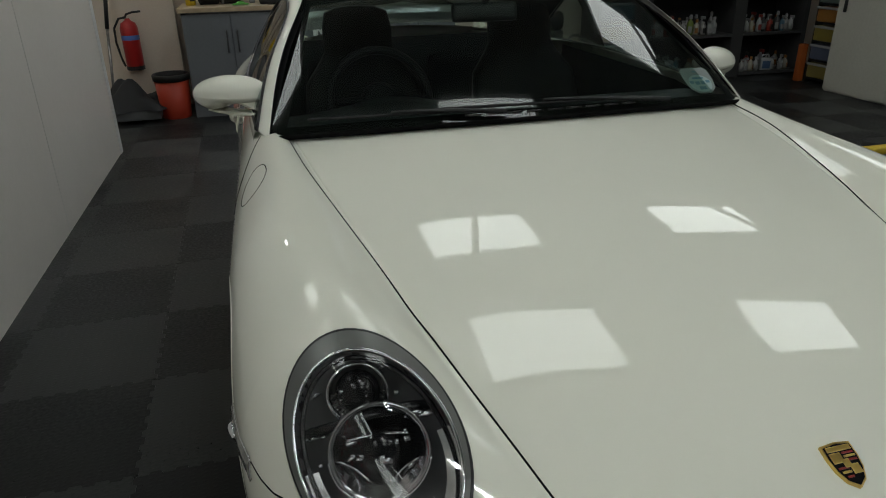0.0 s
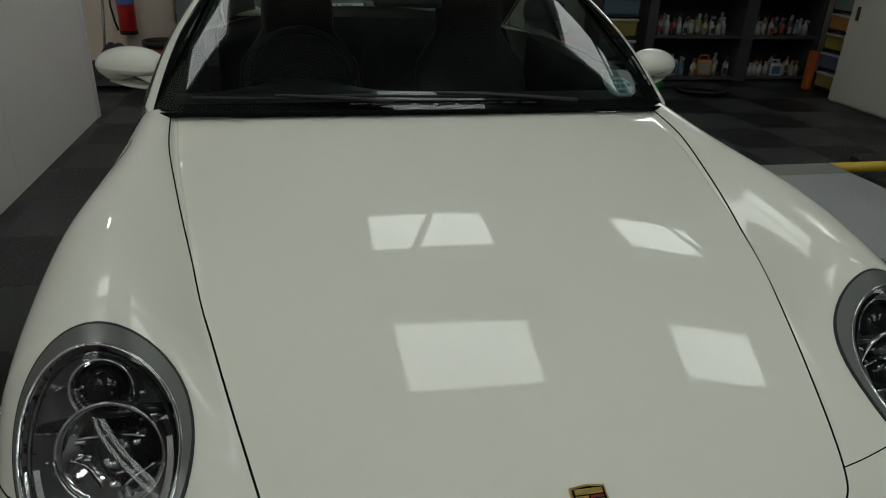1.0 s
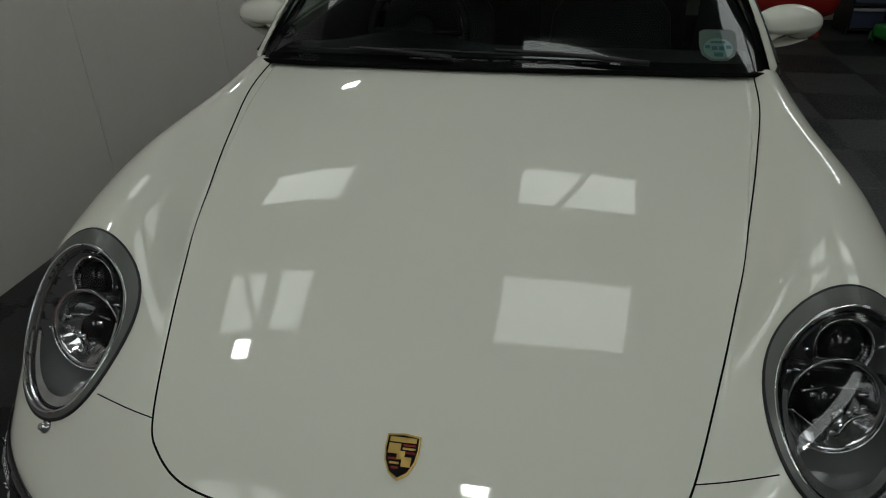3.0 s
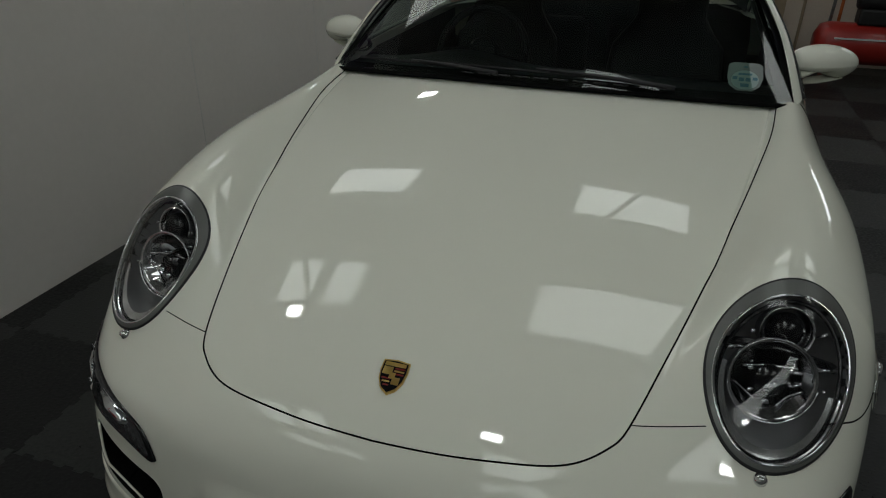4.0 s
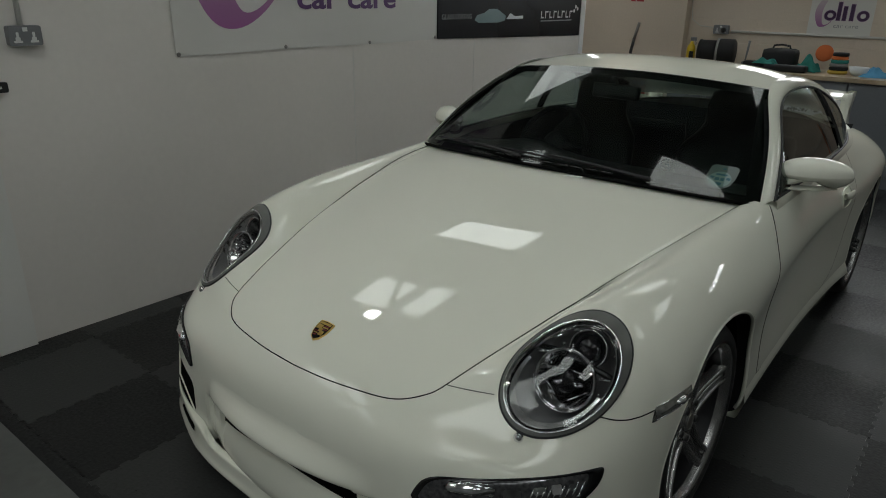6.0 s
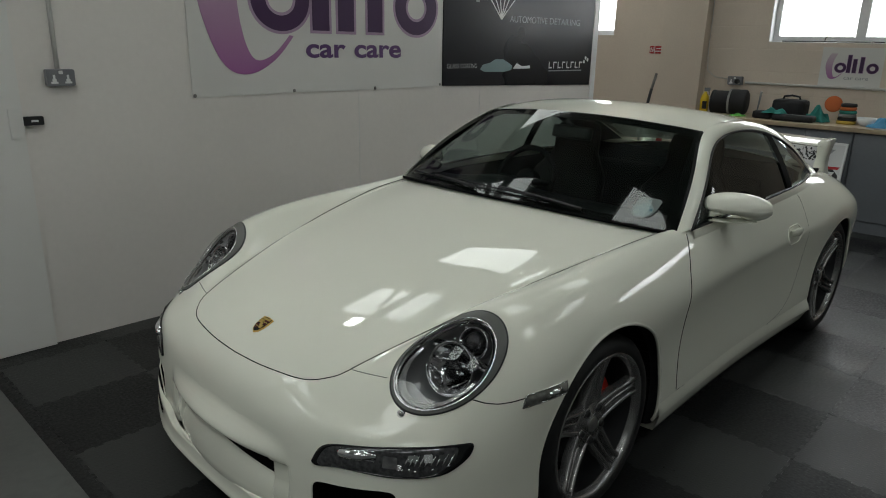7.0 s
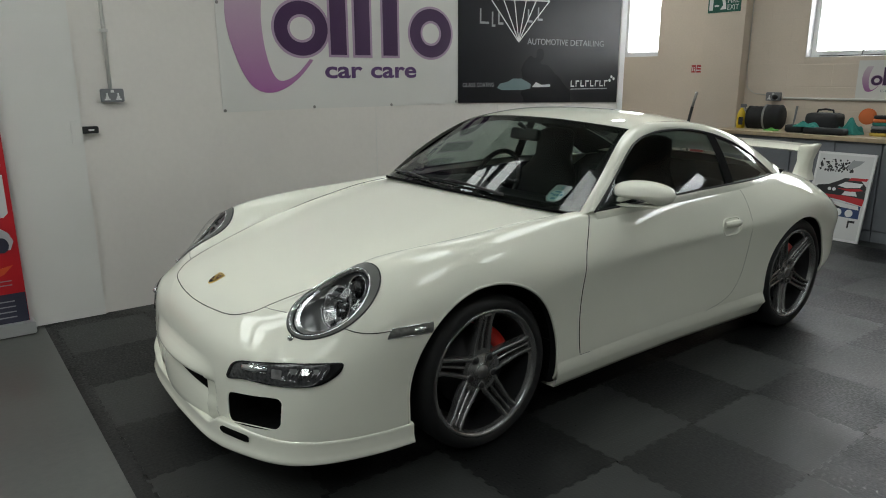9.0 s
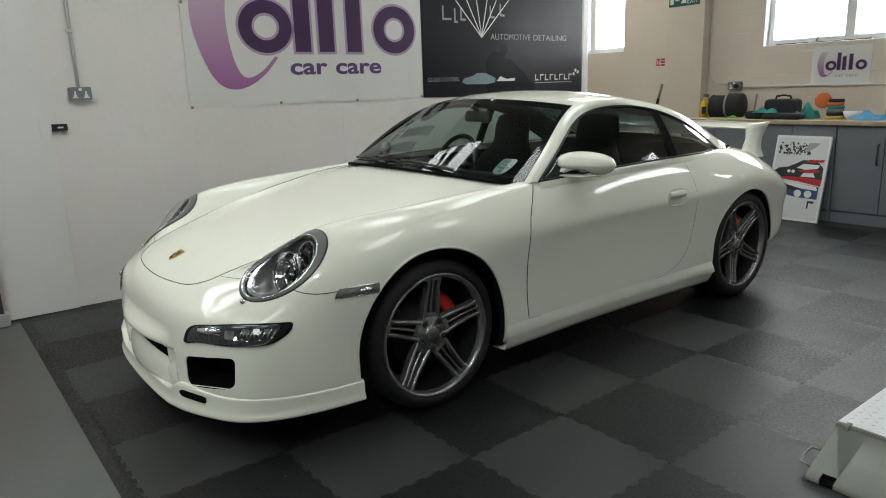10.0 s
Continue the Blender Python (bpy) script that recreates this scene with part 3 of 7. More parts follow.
# middle of the bumper: a framed recess with a dark slot over a tray that runs out to the lip
def nose_depth(x):
    """How deep the recess goes at a place across the nose: slot, flat frame, then the flush edge."""
    return float(np.interp(abs(x), (0.0, 0.275, 0.293, 0.303, 0.358, 0.364, 0.371), (1.0, 1.0, 1.0, 0.48, 0.44, 0.2, 0.0)))


_xs = np.concatenate([np.linspace(-0.40, -0.38, 3), np.linspace(-0.375, -0.265, 45), np.linspace(-0.25, 0.25, 41), np.linspace(0.265, 0.375, 45), np.linspace(0.38, 0.40, 3)])
_rows = []
for x in _xs:
    k = nose_depth(x)
    base = min(abs(x) / 0.29, 1.0)
    foot = 0.346 - 0.040 * base ** 1.4  # lower edge of the slot
    y0 = from_front(x, 0.45)[0].y
    row = []
    for d, z in ((0.0, 0.462), (0.0, 0.45), (0.0, 0.435), (0.0, 0.42), (0.0, 0.405), (0.0, 0.392), (0.0012, 0.384), (0.004, 0.377), (0.009, 0.371), (0.017, 0.3665), (0.026, 0.3635), (0.031, 0.3620), (0.032, 0.3605), (0.033, (0.3605 + foot) / 2), (0.033, foot), (0.0325, foot - 0.004), (0.030, foot - 0.012), (0.024, foot * 0.6 + 0.250 * 0.4), (0.016, foot * 0.25 + 0.245 * 0.75), (0.011, 0.240), (0.004, 0.228), (-0.003, 0.214), (-0.010, 0.195)):
        flush = from_front(x, max(z, 0.27), 0.0)[0].y + (0.0 if z > 0.27 else (0.27 - z) * 0.02)
        w = min(max((0.387 - abs(x)) / (0.05 if z > 0.375 else 0.016), 0), 1) if z < 0.455 else 0
        b = min(max((0.452 - z) / 0.072, 0), 1)
        b = b * b * (3 - 2 * b)  # how far the chin has swelled out
        chin = -0.992 + 0.074 * (abs(x) / 0.4) ** 2.2 + float(np.interp(z, (0.195, 0.215, 0.25), (0.034, 0.022, 0.004)))
        front = y0 * (1 - b) + chin * b + (d * k if d > 0 else d * min(k * 4, 1))
        row.append((x, flush * (1 - w) + front * w, z))
    _rows.append(row)
bm = bmesh.new()
add_grid(bm, _rows)
centre = cpart("bumper_centre", bm, [PAINT, DARK_VOID])
for poly in centre.data.polygons:
    q = poly.center
    if abs(q.x) < 0.294 and 0.346 - 0.040 * min(abs(q.x) / 0.29, 1) ** 1.4 < q.z < 0.3606:
        poly.material_index = 1


def gap(name, keys, count=40, radius=0.0022, mirror=True, closed=False):
    """A dark panel gap lying in the skin through the given places."""
    for s in (1, -1) if mirror else (1,):
        line = [on_skin((q[0] * s, q[1], q[2]), -radius * 0.25)[0] for q in spline(keys, count)]
        cpart(name, tube(line, radius, 6), DARK_VOID)


gap("panel_gap", [(0.722, 0.545, 0.88), (0.716, 0.50, 0.878), (0.698, 0.33, 0.862), (0.662, 0.15, 0.84), (0.618, -0.05, 0.81), (0.57, -0.25, 0.77), (0.52, -0.45, 0.73), (0.477, -0.60, 0.69), (0.434, -0.737, 0.644), (0.405, -0.785, 0.626), (0.345, -0.828, 0.61), (0.24, -0.853, 0.603), (0.125, -0.867, 0.599), (0.0, -0.872, 0.597)], 110, 0.0020)
gap("panel_gap", [(0.435, -0.737, 0.644), (0.49, -0.722, 0.643), (0.556, -0.70, 0.645)], 12, 0.0012)
gap("panel_gap", [(0.745, -0.594, 0.62), (0.78, -0.56, 0.609), (0.814, -0.518, 0.604), (0.841, -0.45, 0.608)], 16, 0.0018)
gap("panel_gap", [(0.79, 0.625, 0.876), (0.846, 0.56, 0.79), (0.872, 0.512, 0.68), (0.866, 0.503, 0.5), (0.862, 0.503, 0.36), (0.864, 0.51, 0.29)], 40, 0.0024)
gap("panel_gap", [(0.864, 0.51, 0.285), (0.86, 0.8, 0.272), (0.858, 1.2, 0.268), (0.862, 1.55, 0.29), (0.868, 1.72, 0.36), (0.872, 1.79, 0.48), (0.882, 1.81, 0.65), (0.868, 1.80, 0.82), (0.81, 1.77, 0.915)], 60, 0.0008)
# greenhouse lines: base of the windscreen, its header, roof edge, side window outline
SCREEN_BASE = spline([(0, 0.40, 0.928), (0.25, 0.415, 0.925), (0.5, 0.465, 0.912), (0.674, 0.525, 0.898), (0.773, 0.581, 0.885)], 25)
HEADER = spline([(0, 1.00, 1.262), (0.2, 1.008, 1.259), (0.4, 1.035, 1.246), (0.537, 1.07, 1.232), (0.606, 1.105, 1.221)], 25)


def sheet(a, b, n, bulge=0.0, out=(0, 0, 1)):
    """Rows of points from curve a to curve b, bowed outwards in the middle."""
    rows = []
    for k in range(n):
        t = k / (n - 1)
        rows.append(a * (1 - t) + b * t + np.array(out)[None] * bulge * 4 * t * (1 - t))
    return np.array(rows)


def both(rows):
    """A half sheet from the middle outwards, mirrored to a whole one."""
    left = rows[:, :0:-1] * np.array([-1, 1, 1])
    return np.concatenate([left, rows], 1)


SCREEN = both(sheet(SCREEN_BASE, HEADER, 16, 0.005, (0, -0.5, 0.8)))
bm = bmesh.new()
add_grid(bm, SCREEN)
cpart("windscreen", face_out(bm, (0, -1, 1)), SCREEN_GLASS, "lightly tinted windscreen")
REAR_TOP = spline([(0, 1.72, 1.262), (0.25, 1.715, 1.257), (0.45, 1.70, 1.245), (0.56, 1.68, 1.228)], 25)
REAR_BASE = spline([(0, 2.55, 0.985), (0.25, 2.53, 0.98), (0.42, 2.51, 0.975), (0.585, 2.48, 0.965)], 25)
ROOF_MID = spline([(0, 1.36, 1.300), (0.25, 1.36, 1.294), (0.46, 1.36, 1.275), (0.590, 1.37, 1.246)], 25)
_roof = np.array([spline([HEADER[i], ROOF_MID[i], REAR_TOP[i]], 15) for i in range(25)]).transpose(1, 0, 2)
bm = bmesh.new()
add_grid(bm, both(_roof))
cpart("roof", bm, PAINT)
bm = bmesh.new()
add_grid(bm, both(_roof * np.array([0.985, 1, 1]) - np.array([0, 0, 0.022])))
cpart("headliner", bm, LEATHER, "black headliner")
bm = bmesh.new()
add_grid(bm, both(sheet(REAR_TOP, REAR_BASE, 16, 0.03, (0, 0.4, 0.9))))
cpart("rear_window", face_out(bm, (0, 1, 1)), REAR_GLASS, "tinted rear window")
EDGE = spline([(0.773, 0.581, 0.885), (0.703, 0.836, 1.08), (0.606, 1.105, 1.221), (0.590, 1.37, 1.246), (0.56, 1.68, 1.228), (0.575, 2.05, 1.146), (0.585, 2.48, 0.965)], 61)
GLASS_TOP = spline([(0.80, 0.655, 0.895), (0.738, 0.88, 1.055), (0.658, 1.115, 1.175), (0.650, 1.4, 1.209), (0.662, 1.7, 1.176), (0.704, 1.98, 1.078), (0.722, 2.29, 0.912)], 61)
BELT = spline([(0.80, 0.655, 0.895), (0.815, 0.95, 0.905), (0.822, 1.3, 0.915), (0.812, 1.7, 0.918), (0.782, 2.0, 0.915), (0.722, 2.29, 0.912)], 61)
for s in (1, -1):
    f = np.array([s, 1, 1])
    bm = bmesh.new()
    rows = []
    for k in range(9):
        t = k / 8
        rows.append((EDGE * (1 - t) + GLASS_TOP * t + (np.array([0.007, 0, 0.004]) + np.clip((EDGE[:, 1:2] - 1.0) / 0.3, 0, 1) * np.array([0.012, 0, 0.008])) * 4 * t * (1 - t)) * f)
    add_grid(bm, rows)
    cpart("roof_rail", bm, PAINT)
    bm = bmesh.new()
    add_grid(bm, [q - np.array([0.016 * s, 0, 0.012]) for q in rows])
    cpart("rail_trim", bm, LEATHER)
    bm = bmesh.new()
    add_grid(bm, sheet(GLASS_TOP, BELT, 9, 0.012, (1, 0, 0)) * f)
    cpart("side_window", face_out(bm, (s, 0, 0.2)), SIDE_GLASS, "tinted side window")
    bm = bmesh.new()
    end = np.array([EDGE[-1] * (1 - t) + GLASS_TOP[-1] * t + np.array([0.02, 0, 0.012]) * 4 * t * (1 - t) for t in np.linspace(0, 1, 9)])
    foot = spline([(0.46, 2.68, 0.905), (0.62, 2.60, 0.885), (0.73, 2.48, 0.875), (0.775, 2.34, 0.880)], 9)
    add_grid(bm, sheet(end, foot, 9, 0.012, (0.3, 0.3, 0.6)) * f)
    cpart("rear_pillar", bm, PAINT)
    bm = bmesh.new()
    low = np.array([tuple(on_skin((q[0] + 0.015, q[1], q[2] - 0.035), 0.0006)[0]) for q in BELT])
    add_grid(bm, [(BELT + np.array([0, 0, 0.003])) * f, (BELT + np.array([0.007, 0, -0.003])) * f, (BELT * 0.5 + low * 0.5 + np.array([0.005, 0, 0.003])) * f, low * f])
    cpart("belt_moulding", bm, PAINT)
    bm = bmesh.new()
    add_tube(bm, [q * f + np.array([0.004 * s, 0, 0.002]) for q in BELT], 0.0055, 6)
    cpart("window_seal", bm, BLACK_PLASTIC, "black window seal")
    bm = bmesh.new()
    add_tube(bm, [q * f + np.array([0.003 * s, 0, -0.002]) for q in GLASS_TOP], 0.0055, 6)
    cpart("window_seal", bm, BLACK_PLASTIC, "black window seal")
    # black pillar between the door glass and the rear side window
    bm = bmesh.new()
    rows = []
    for y in (1.655, 1.68, 1.705, 1.73):
        i, j = np.argmin(abs(GLASS_TOP[:, 1] - y)), np.argmin(abs(BELT[:, 1] - y))
        rows.append([(GLASS_TOP[i] * (1 - t) + BELT[j] * t + np.array([0.006 + 0.012 * 4 * t * (1 - t), 0, 0])) * np.array([s, 0, 1]) + np.array([0, y, 0]) for t in np.linspace(0, 1, 8)])
    add_grid(bm, rows)
    cpart("door_pillar", bm, DARK_VOID, "black door pillar")


# ---- car details ----
def mx(q, s):
    return Vector((q[0] * s, q[1], q[2]))


LAMP_DARK = mat("lamp_housing", (0.34, 0.345, 0.35), 0.30, 0.85)
LAMP_SMOKE = mat("smoked_chrome", (0.52, 0.515, 0.53), 0.09, 1.0, spread=0.3, scale=40)
LAMP_CHROME = mat("lamp_chrome", (0.80, 0.81, 0.83), 0.10, 1.0)
LAMP_SATIN = mat("lamp_satin", (0.70, 0.705, 0.71), 0.24, 0.95, spread=0.2, scale=25)
SMOKE = mat("clear_marker", (0.36, 0.36, 0.34), 0.14, 0.7, spread=0.3, scale=60)
FOG_DARK = mat("fog_housing", (0.09, 0.09, 0.095), 0.14, 0.5, spread=0.5, scale=90)


def headlight(s):
    ca, cb, ra, rb = LAMP_INNER
    N = 56
    ang = [2 * math.pi * k / N for k in range(N)]
    axis = Vector((0.12, -0.93, 0.35)).normalized()
    # bowl behind the glass
    bm = bmesh.new()
    rows = []
    for t, deep in ((1.0, 0.0), (0.99, 0.02), (0.93, 0.05), (0.78, 0.085), (0.5, 0.11), (0.2, 0.12), (0.02, 0.122)):
        rows.append([mx(lamp_at(ca + ra * t * math.cos(a), cb + rb * t * math.sin(a))[0] - LAMP_N * deep, s) for a in ang + ang[:1]])
    add_grid(bm, rows)
    bowl = cpart("headlight", bm, LAMP_DARK, "oval clear headlight with a grey rim")
    def sub(name, bm, m, label=""):
        return part(name, bm, m, bowl, label, True)
    # rim: broad grey band at the top, thin at the foot, with a black seal outside
    fine = [2 * math.pi * k / 360 for k in range(360)]
    o = [mx(lamp_at(math.cos(a), math.sin(a), 0.0034)[0], s) for a in fine]
    i = [mx(lamp_at(ca + ra * math.cos(a), cb + rb * math.sin(a), 0.0055)[0], s) for a in fine]
    mid = [(p * 0.45 + q * 0.55) + mx(LAMP_N, s) * (0.0012 if k % 2 else 0.0) for k, (p, q) in enumerate(zip(o, i))]
    bm = bmesh.new()
    add_grid(bm, [ring + ring[:1] for ring in (o, [p * 0.9 + q * 0.1 for p, q in zip(o, mid)], mid, [p * 0.15 + q * 0.85 for p, q in zip(mid, i)], i)])
    part("rim_band", bm, SATIN_TRIM, bowl, "finely ribbed satin grey rim")
    low = [radians(92 + 182 * k / 36) for k in range(37)]
    bm = bmesh.new()
    add_grid(bm, [[mx(lamp_at(ca + ra * t * math.cos(a), cb + rb * t * math.sin(a))[0] - LAMP_N * d, s) for a in low] for t, d in ((0.985, 0.002), (0.94, 0.008), (0.88, 0.012), (0.81, 0.016))])
    sub("reflector_band", bm, LAMP_SATIN, "bright crescent along the foot")
    seal = [mx(lamp_at(1.012 * math.cos(a), 1.012 * math.sin(a), 0.0005)[0], s) for a in ang + ang[:1]]
    sub("seal", tube(seal, 0.0036, 6), BLACK_PLASTIC, "black rubber seal")
    sub("bezel", tube([mx(lamp_at(ca + ra * math.cos(a), cb + rb * math.sin(a), 0.005)[0], s) for a in ang + ang[:1]], 0.003, 8), LAMP_CHROME, "bright bezel")
    inner = [mx(lamp_at(ca + ra * 0.955 * math.cos(a), cb + rb * 0.955 * math.sin(a), -0.008)[0], s) for a in ang + ang[:1]]
    sub("inner_ring", tube(inner, 0.004, 6), BLACK_GLOSS)
    bm = bmesh.new()
    rows = []
    rim = [lamp_at(ca + ra * math.cos(a), cb + rb * math.sin(a), 0.006)[0] for a in ang]
    heart = sum(rim, Vector()) / N
    rise = (lamp_at(ca, cb, 0.010)[0] - heart).dot(LAMP_N)
    for t in (1.0, 0.95, 0.88, 0.8, 0.7, 0.6, 0.5, 0.4, 0.3, 0.2, 0.1, 0.01):
        row = []
        for q, a in zip(rim + rim[:1], ang + ang[:1]):
            up = (q - heart).dot(LAMP_N)
            tip = 0.025 * math.cos(a) * t * (1 - t * t)  # fuller above than below
            row.append(mx(heart + (q - heart - LAMP_N * up) * t + LAMP_N * (up * t * t + rise * (1 - t * t) + tip), s))
        rows.append(row)
    add_grid(bm, rows)
    glass_ob = sub("lens", face_out(bm, mx(LAMP_N, s)), LENS_GLASS, "clear lens")
    glass_ob.visible_shadow = False
    def at(a, b, deep):
        return lamp_at(a, b)[0] - LAMP_N * deep
    def facing(q):
        return Matrix.Translation(mx(q, s)) @ mx(axis, s).to_track_quat("Z", "Y").to_matrix().to_4x4()
    # small upper projector in a thin ring, with a fluted collar below it
    m = facing(at(0.48, 0.02, 0.050))
    bm = bmesh.new()
    add_lathe(bm, [(0.049, -0.05), (0.049, 0.0), (0.0475, 0.003), (0.045, 0.001), (0.043, -0.012), (0.040, -0.02)], 36, m)
    sub("upper_ring", bm, LAMP_SMOKE)
    bm = bmesh.new()
    add_tube(bm, [m @ Vector((0.0485 * math.cos(a), 0.0485 * math.sin(a), 0.002)) for a in np.linspace(0, 2 * math.pi, 37)], 0.0016, 6)
    sub("ring_edge", bm, LAMP_CHROME)
    bm = bmesh.new()
    for k in range(26):
        a = radians(180 + 180 * k / 25)
        add_tube(bm, [m @ Vector((q * math.cos(a), q * math.sin(a), z)) for q, z in ((0.036, -0.010), (0.0425, -0.002))], 0.0012, 5)
    sub("fluted_collar", bm, LAMP_CHROME)
    bm = bmesh.new()
    add_lathe(bm, [(0.036, -0.014), (0.032, 0.002), (0.022, 0.011), (0.010, 0.0145), (0.0, 0.015)], 28, m)
    sub("upper_projector", bm, BLACK_GLOSS)
    # main reflector: a dark smoked bowl with a thin bright lower edge and a few vanes
    m = facing(at(-0.06, 0.0, 0.055))
    bm = bmesh.new()
    add_lathe(bm, [(0.076, -0.03), (0.080, 0.0), (0.078, 0.002), (0.071, -0.006), (0.056, -0.026), (0.036, -0.040), (0.018, -0.047), (0.0, -0.048)], 40, m)
    sub("reflector", bm, LAMP_SMOKE)
    bm = bmesh.new()
    add_tube(bm, [m @ Vector((0.079 * math.cos(radians(d)), 0.079 * math.sin(radians(d)), 0.003)) for d in range(185, 356, 6)], 0.0024, 6)
    sub("reflector_edge", bm, LAMP_CHROME)
    bm = bmesh.new()
    for x0, z0, x1, z1 in ((-0.062, -0.012, -0.020, -0.045), (0.058, -0.018, 0.016, -0.050), (-0.05, 0.02, 0.045, 0.024)):
        add_tube(bm, [m @ Vector((x0 + (x1 - x0) * q, z0 + (z1 - z0) * q, -0.012 - 0.012 * math.sin(math.pi * q))) for q in np.linspace(0, 1, 6)], 0.0022, 6)
    sub("reflector_vanes", bm, LAMP_CHROME)
    bm = bmesh.new()
    add_lathe(bm, [(0.030, -0.04), (0.030, -0.018), (0.026, -0.012), (0.012, -0.008), (0.0, -0.007)], 24, m @ pose(0, -0.005, 0))
    sub("bulb_cover", bm, BLACK_GLOSS)
    # loose chrome chips scattered to give the broken sparkle of the reflectors
    rnd = random.Random(7)
    for k in range(26):
        a, r = rnd.uniform(0, 2 * math.pi), rnd.uniform(0.30, 0.82)
        q = at(ca + 0.15 + ra * r * math.cos(a) * 0.7, cb + rb * r * math.sin(a), rnd.uniform(0.03, 0.05))
        w = Matrix.Translation(mx(q, s)) @ Matrix.Rotation(rnd.uniform(-0.6, 0.6), 4, "X") @ Matrix.Rotation(rnd.uniform(-0.6, 0.6), 4, "Z")
        l, h = rnd.uniform(0.002, 0.008), rnd.uniform(0.001, 0.004)
        bm = bmesh.new()
        add_box(bm, -l, l, -0.002, 0.002, -h, h, 0.0, w)
        sub("sparkle_chip", bm, LAMP_CHROME)
    # black divider between the two lamps
    bm = bmesh.new()
    add_tube(bm, [mx(at(0.24, b, 0.035), s) for b in (-0.85, -0.5, -0.1, 0.3, 0.7, 0.86)], [0.008, 0.01, 0.007, 0.007, 0.01, 0.008], 8)
    sub("divider", bm, BLACK_GLOSS)
    for a0, b0, w in ((0.16, -0.72, 0.03), (0.2, 0.7, 0.03), (0.66, -0.4, 0.014), (0.55, 0.55, 0.012)):
        q = facing(at(a0, b0, 0.04))
        sub("side_reflector", tube([q @ Vector((-w, -0.004, 0)), q @ Vector((0, 0.003, 0.004)), q @ Vector((w, 0.006, 0))], [0.002, 0.006, 0.002], 8), LAMP_CHROME)
    # washer jet below
    q, n = on_skin((0.651, -0.731, 0.582))
    bm = bmesh.new()
    add_lathe(bm, [(0.012, 0.0), (0.012, 0.004), (0.008, 0.007), (0.006, 0.013), (0.0, 0.014)], 16, Matrix.Translation(mx(q, s)) @ mx(n, s).to_track_quat("Z", "Y").to_matrix().to_4x4())
    cpart("washer_jet", bm, CHROME, "small metal headlight washer jet")


for s in (1, -1):
    headlight(s)


def plate2(outline, m):
    bm = bmesh.new()
    bm.faces.new([bm.verts.new(m @ Vector((x, y, 0))) for x, y in outline])
    return bm


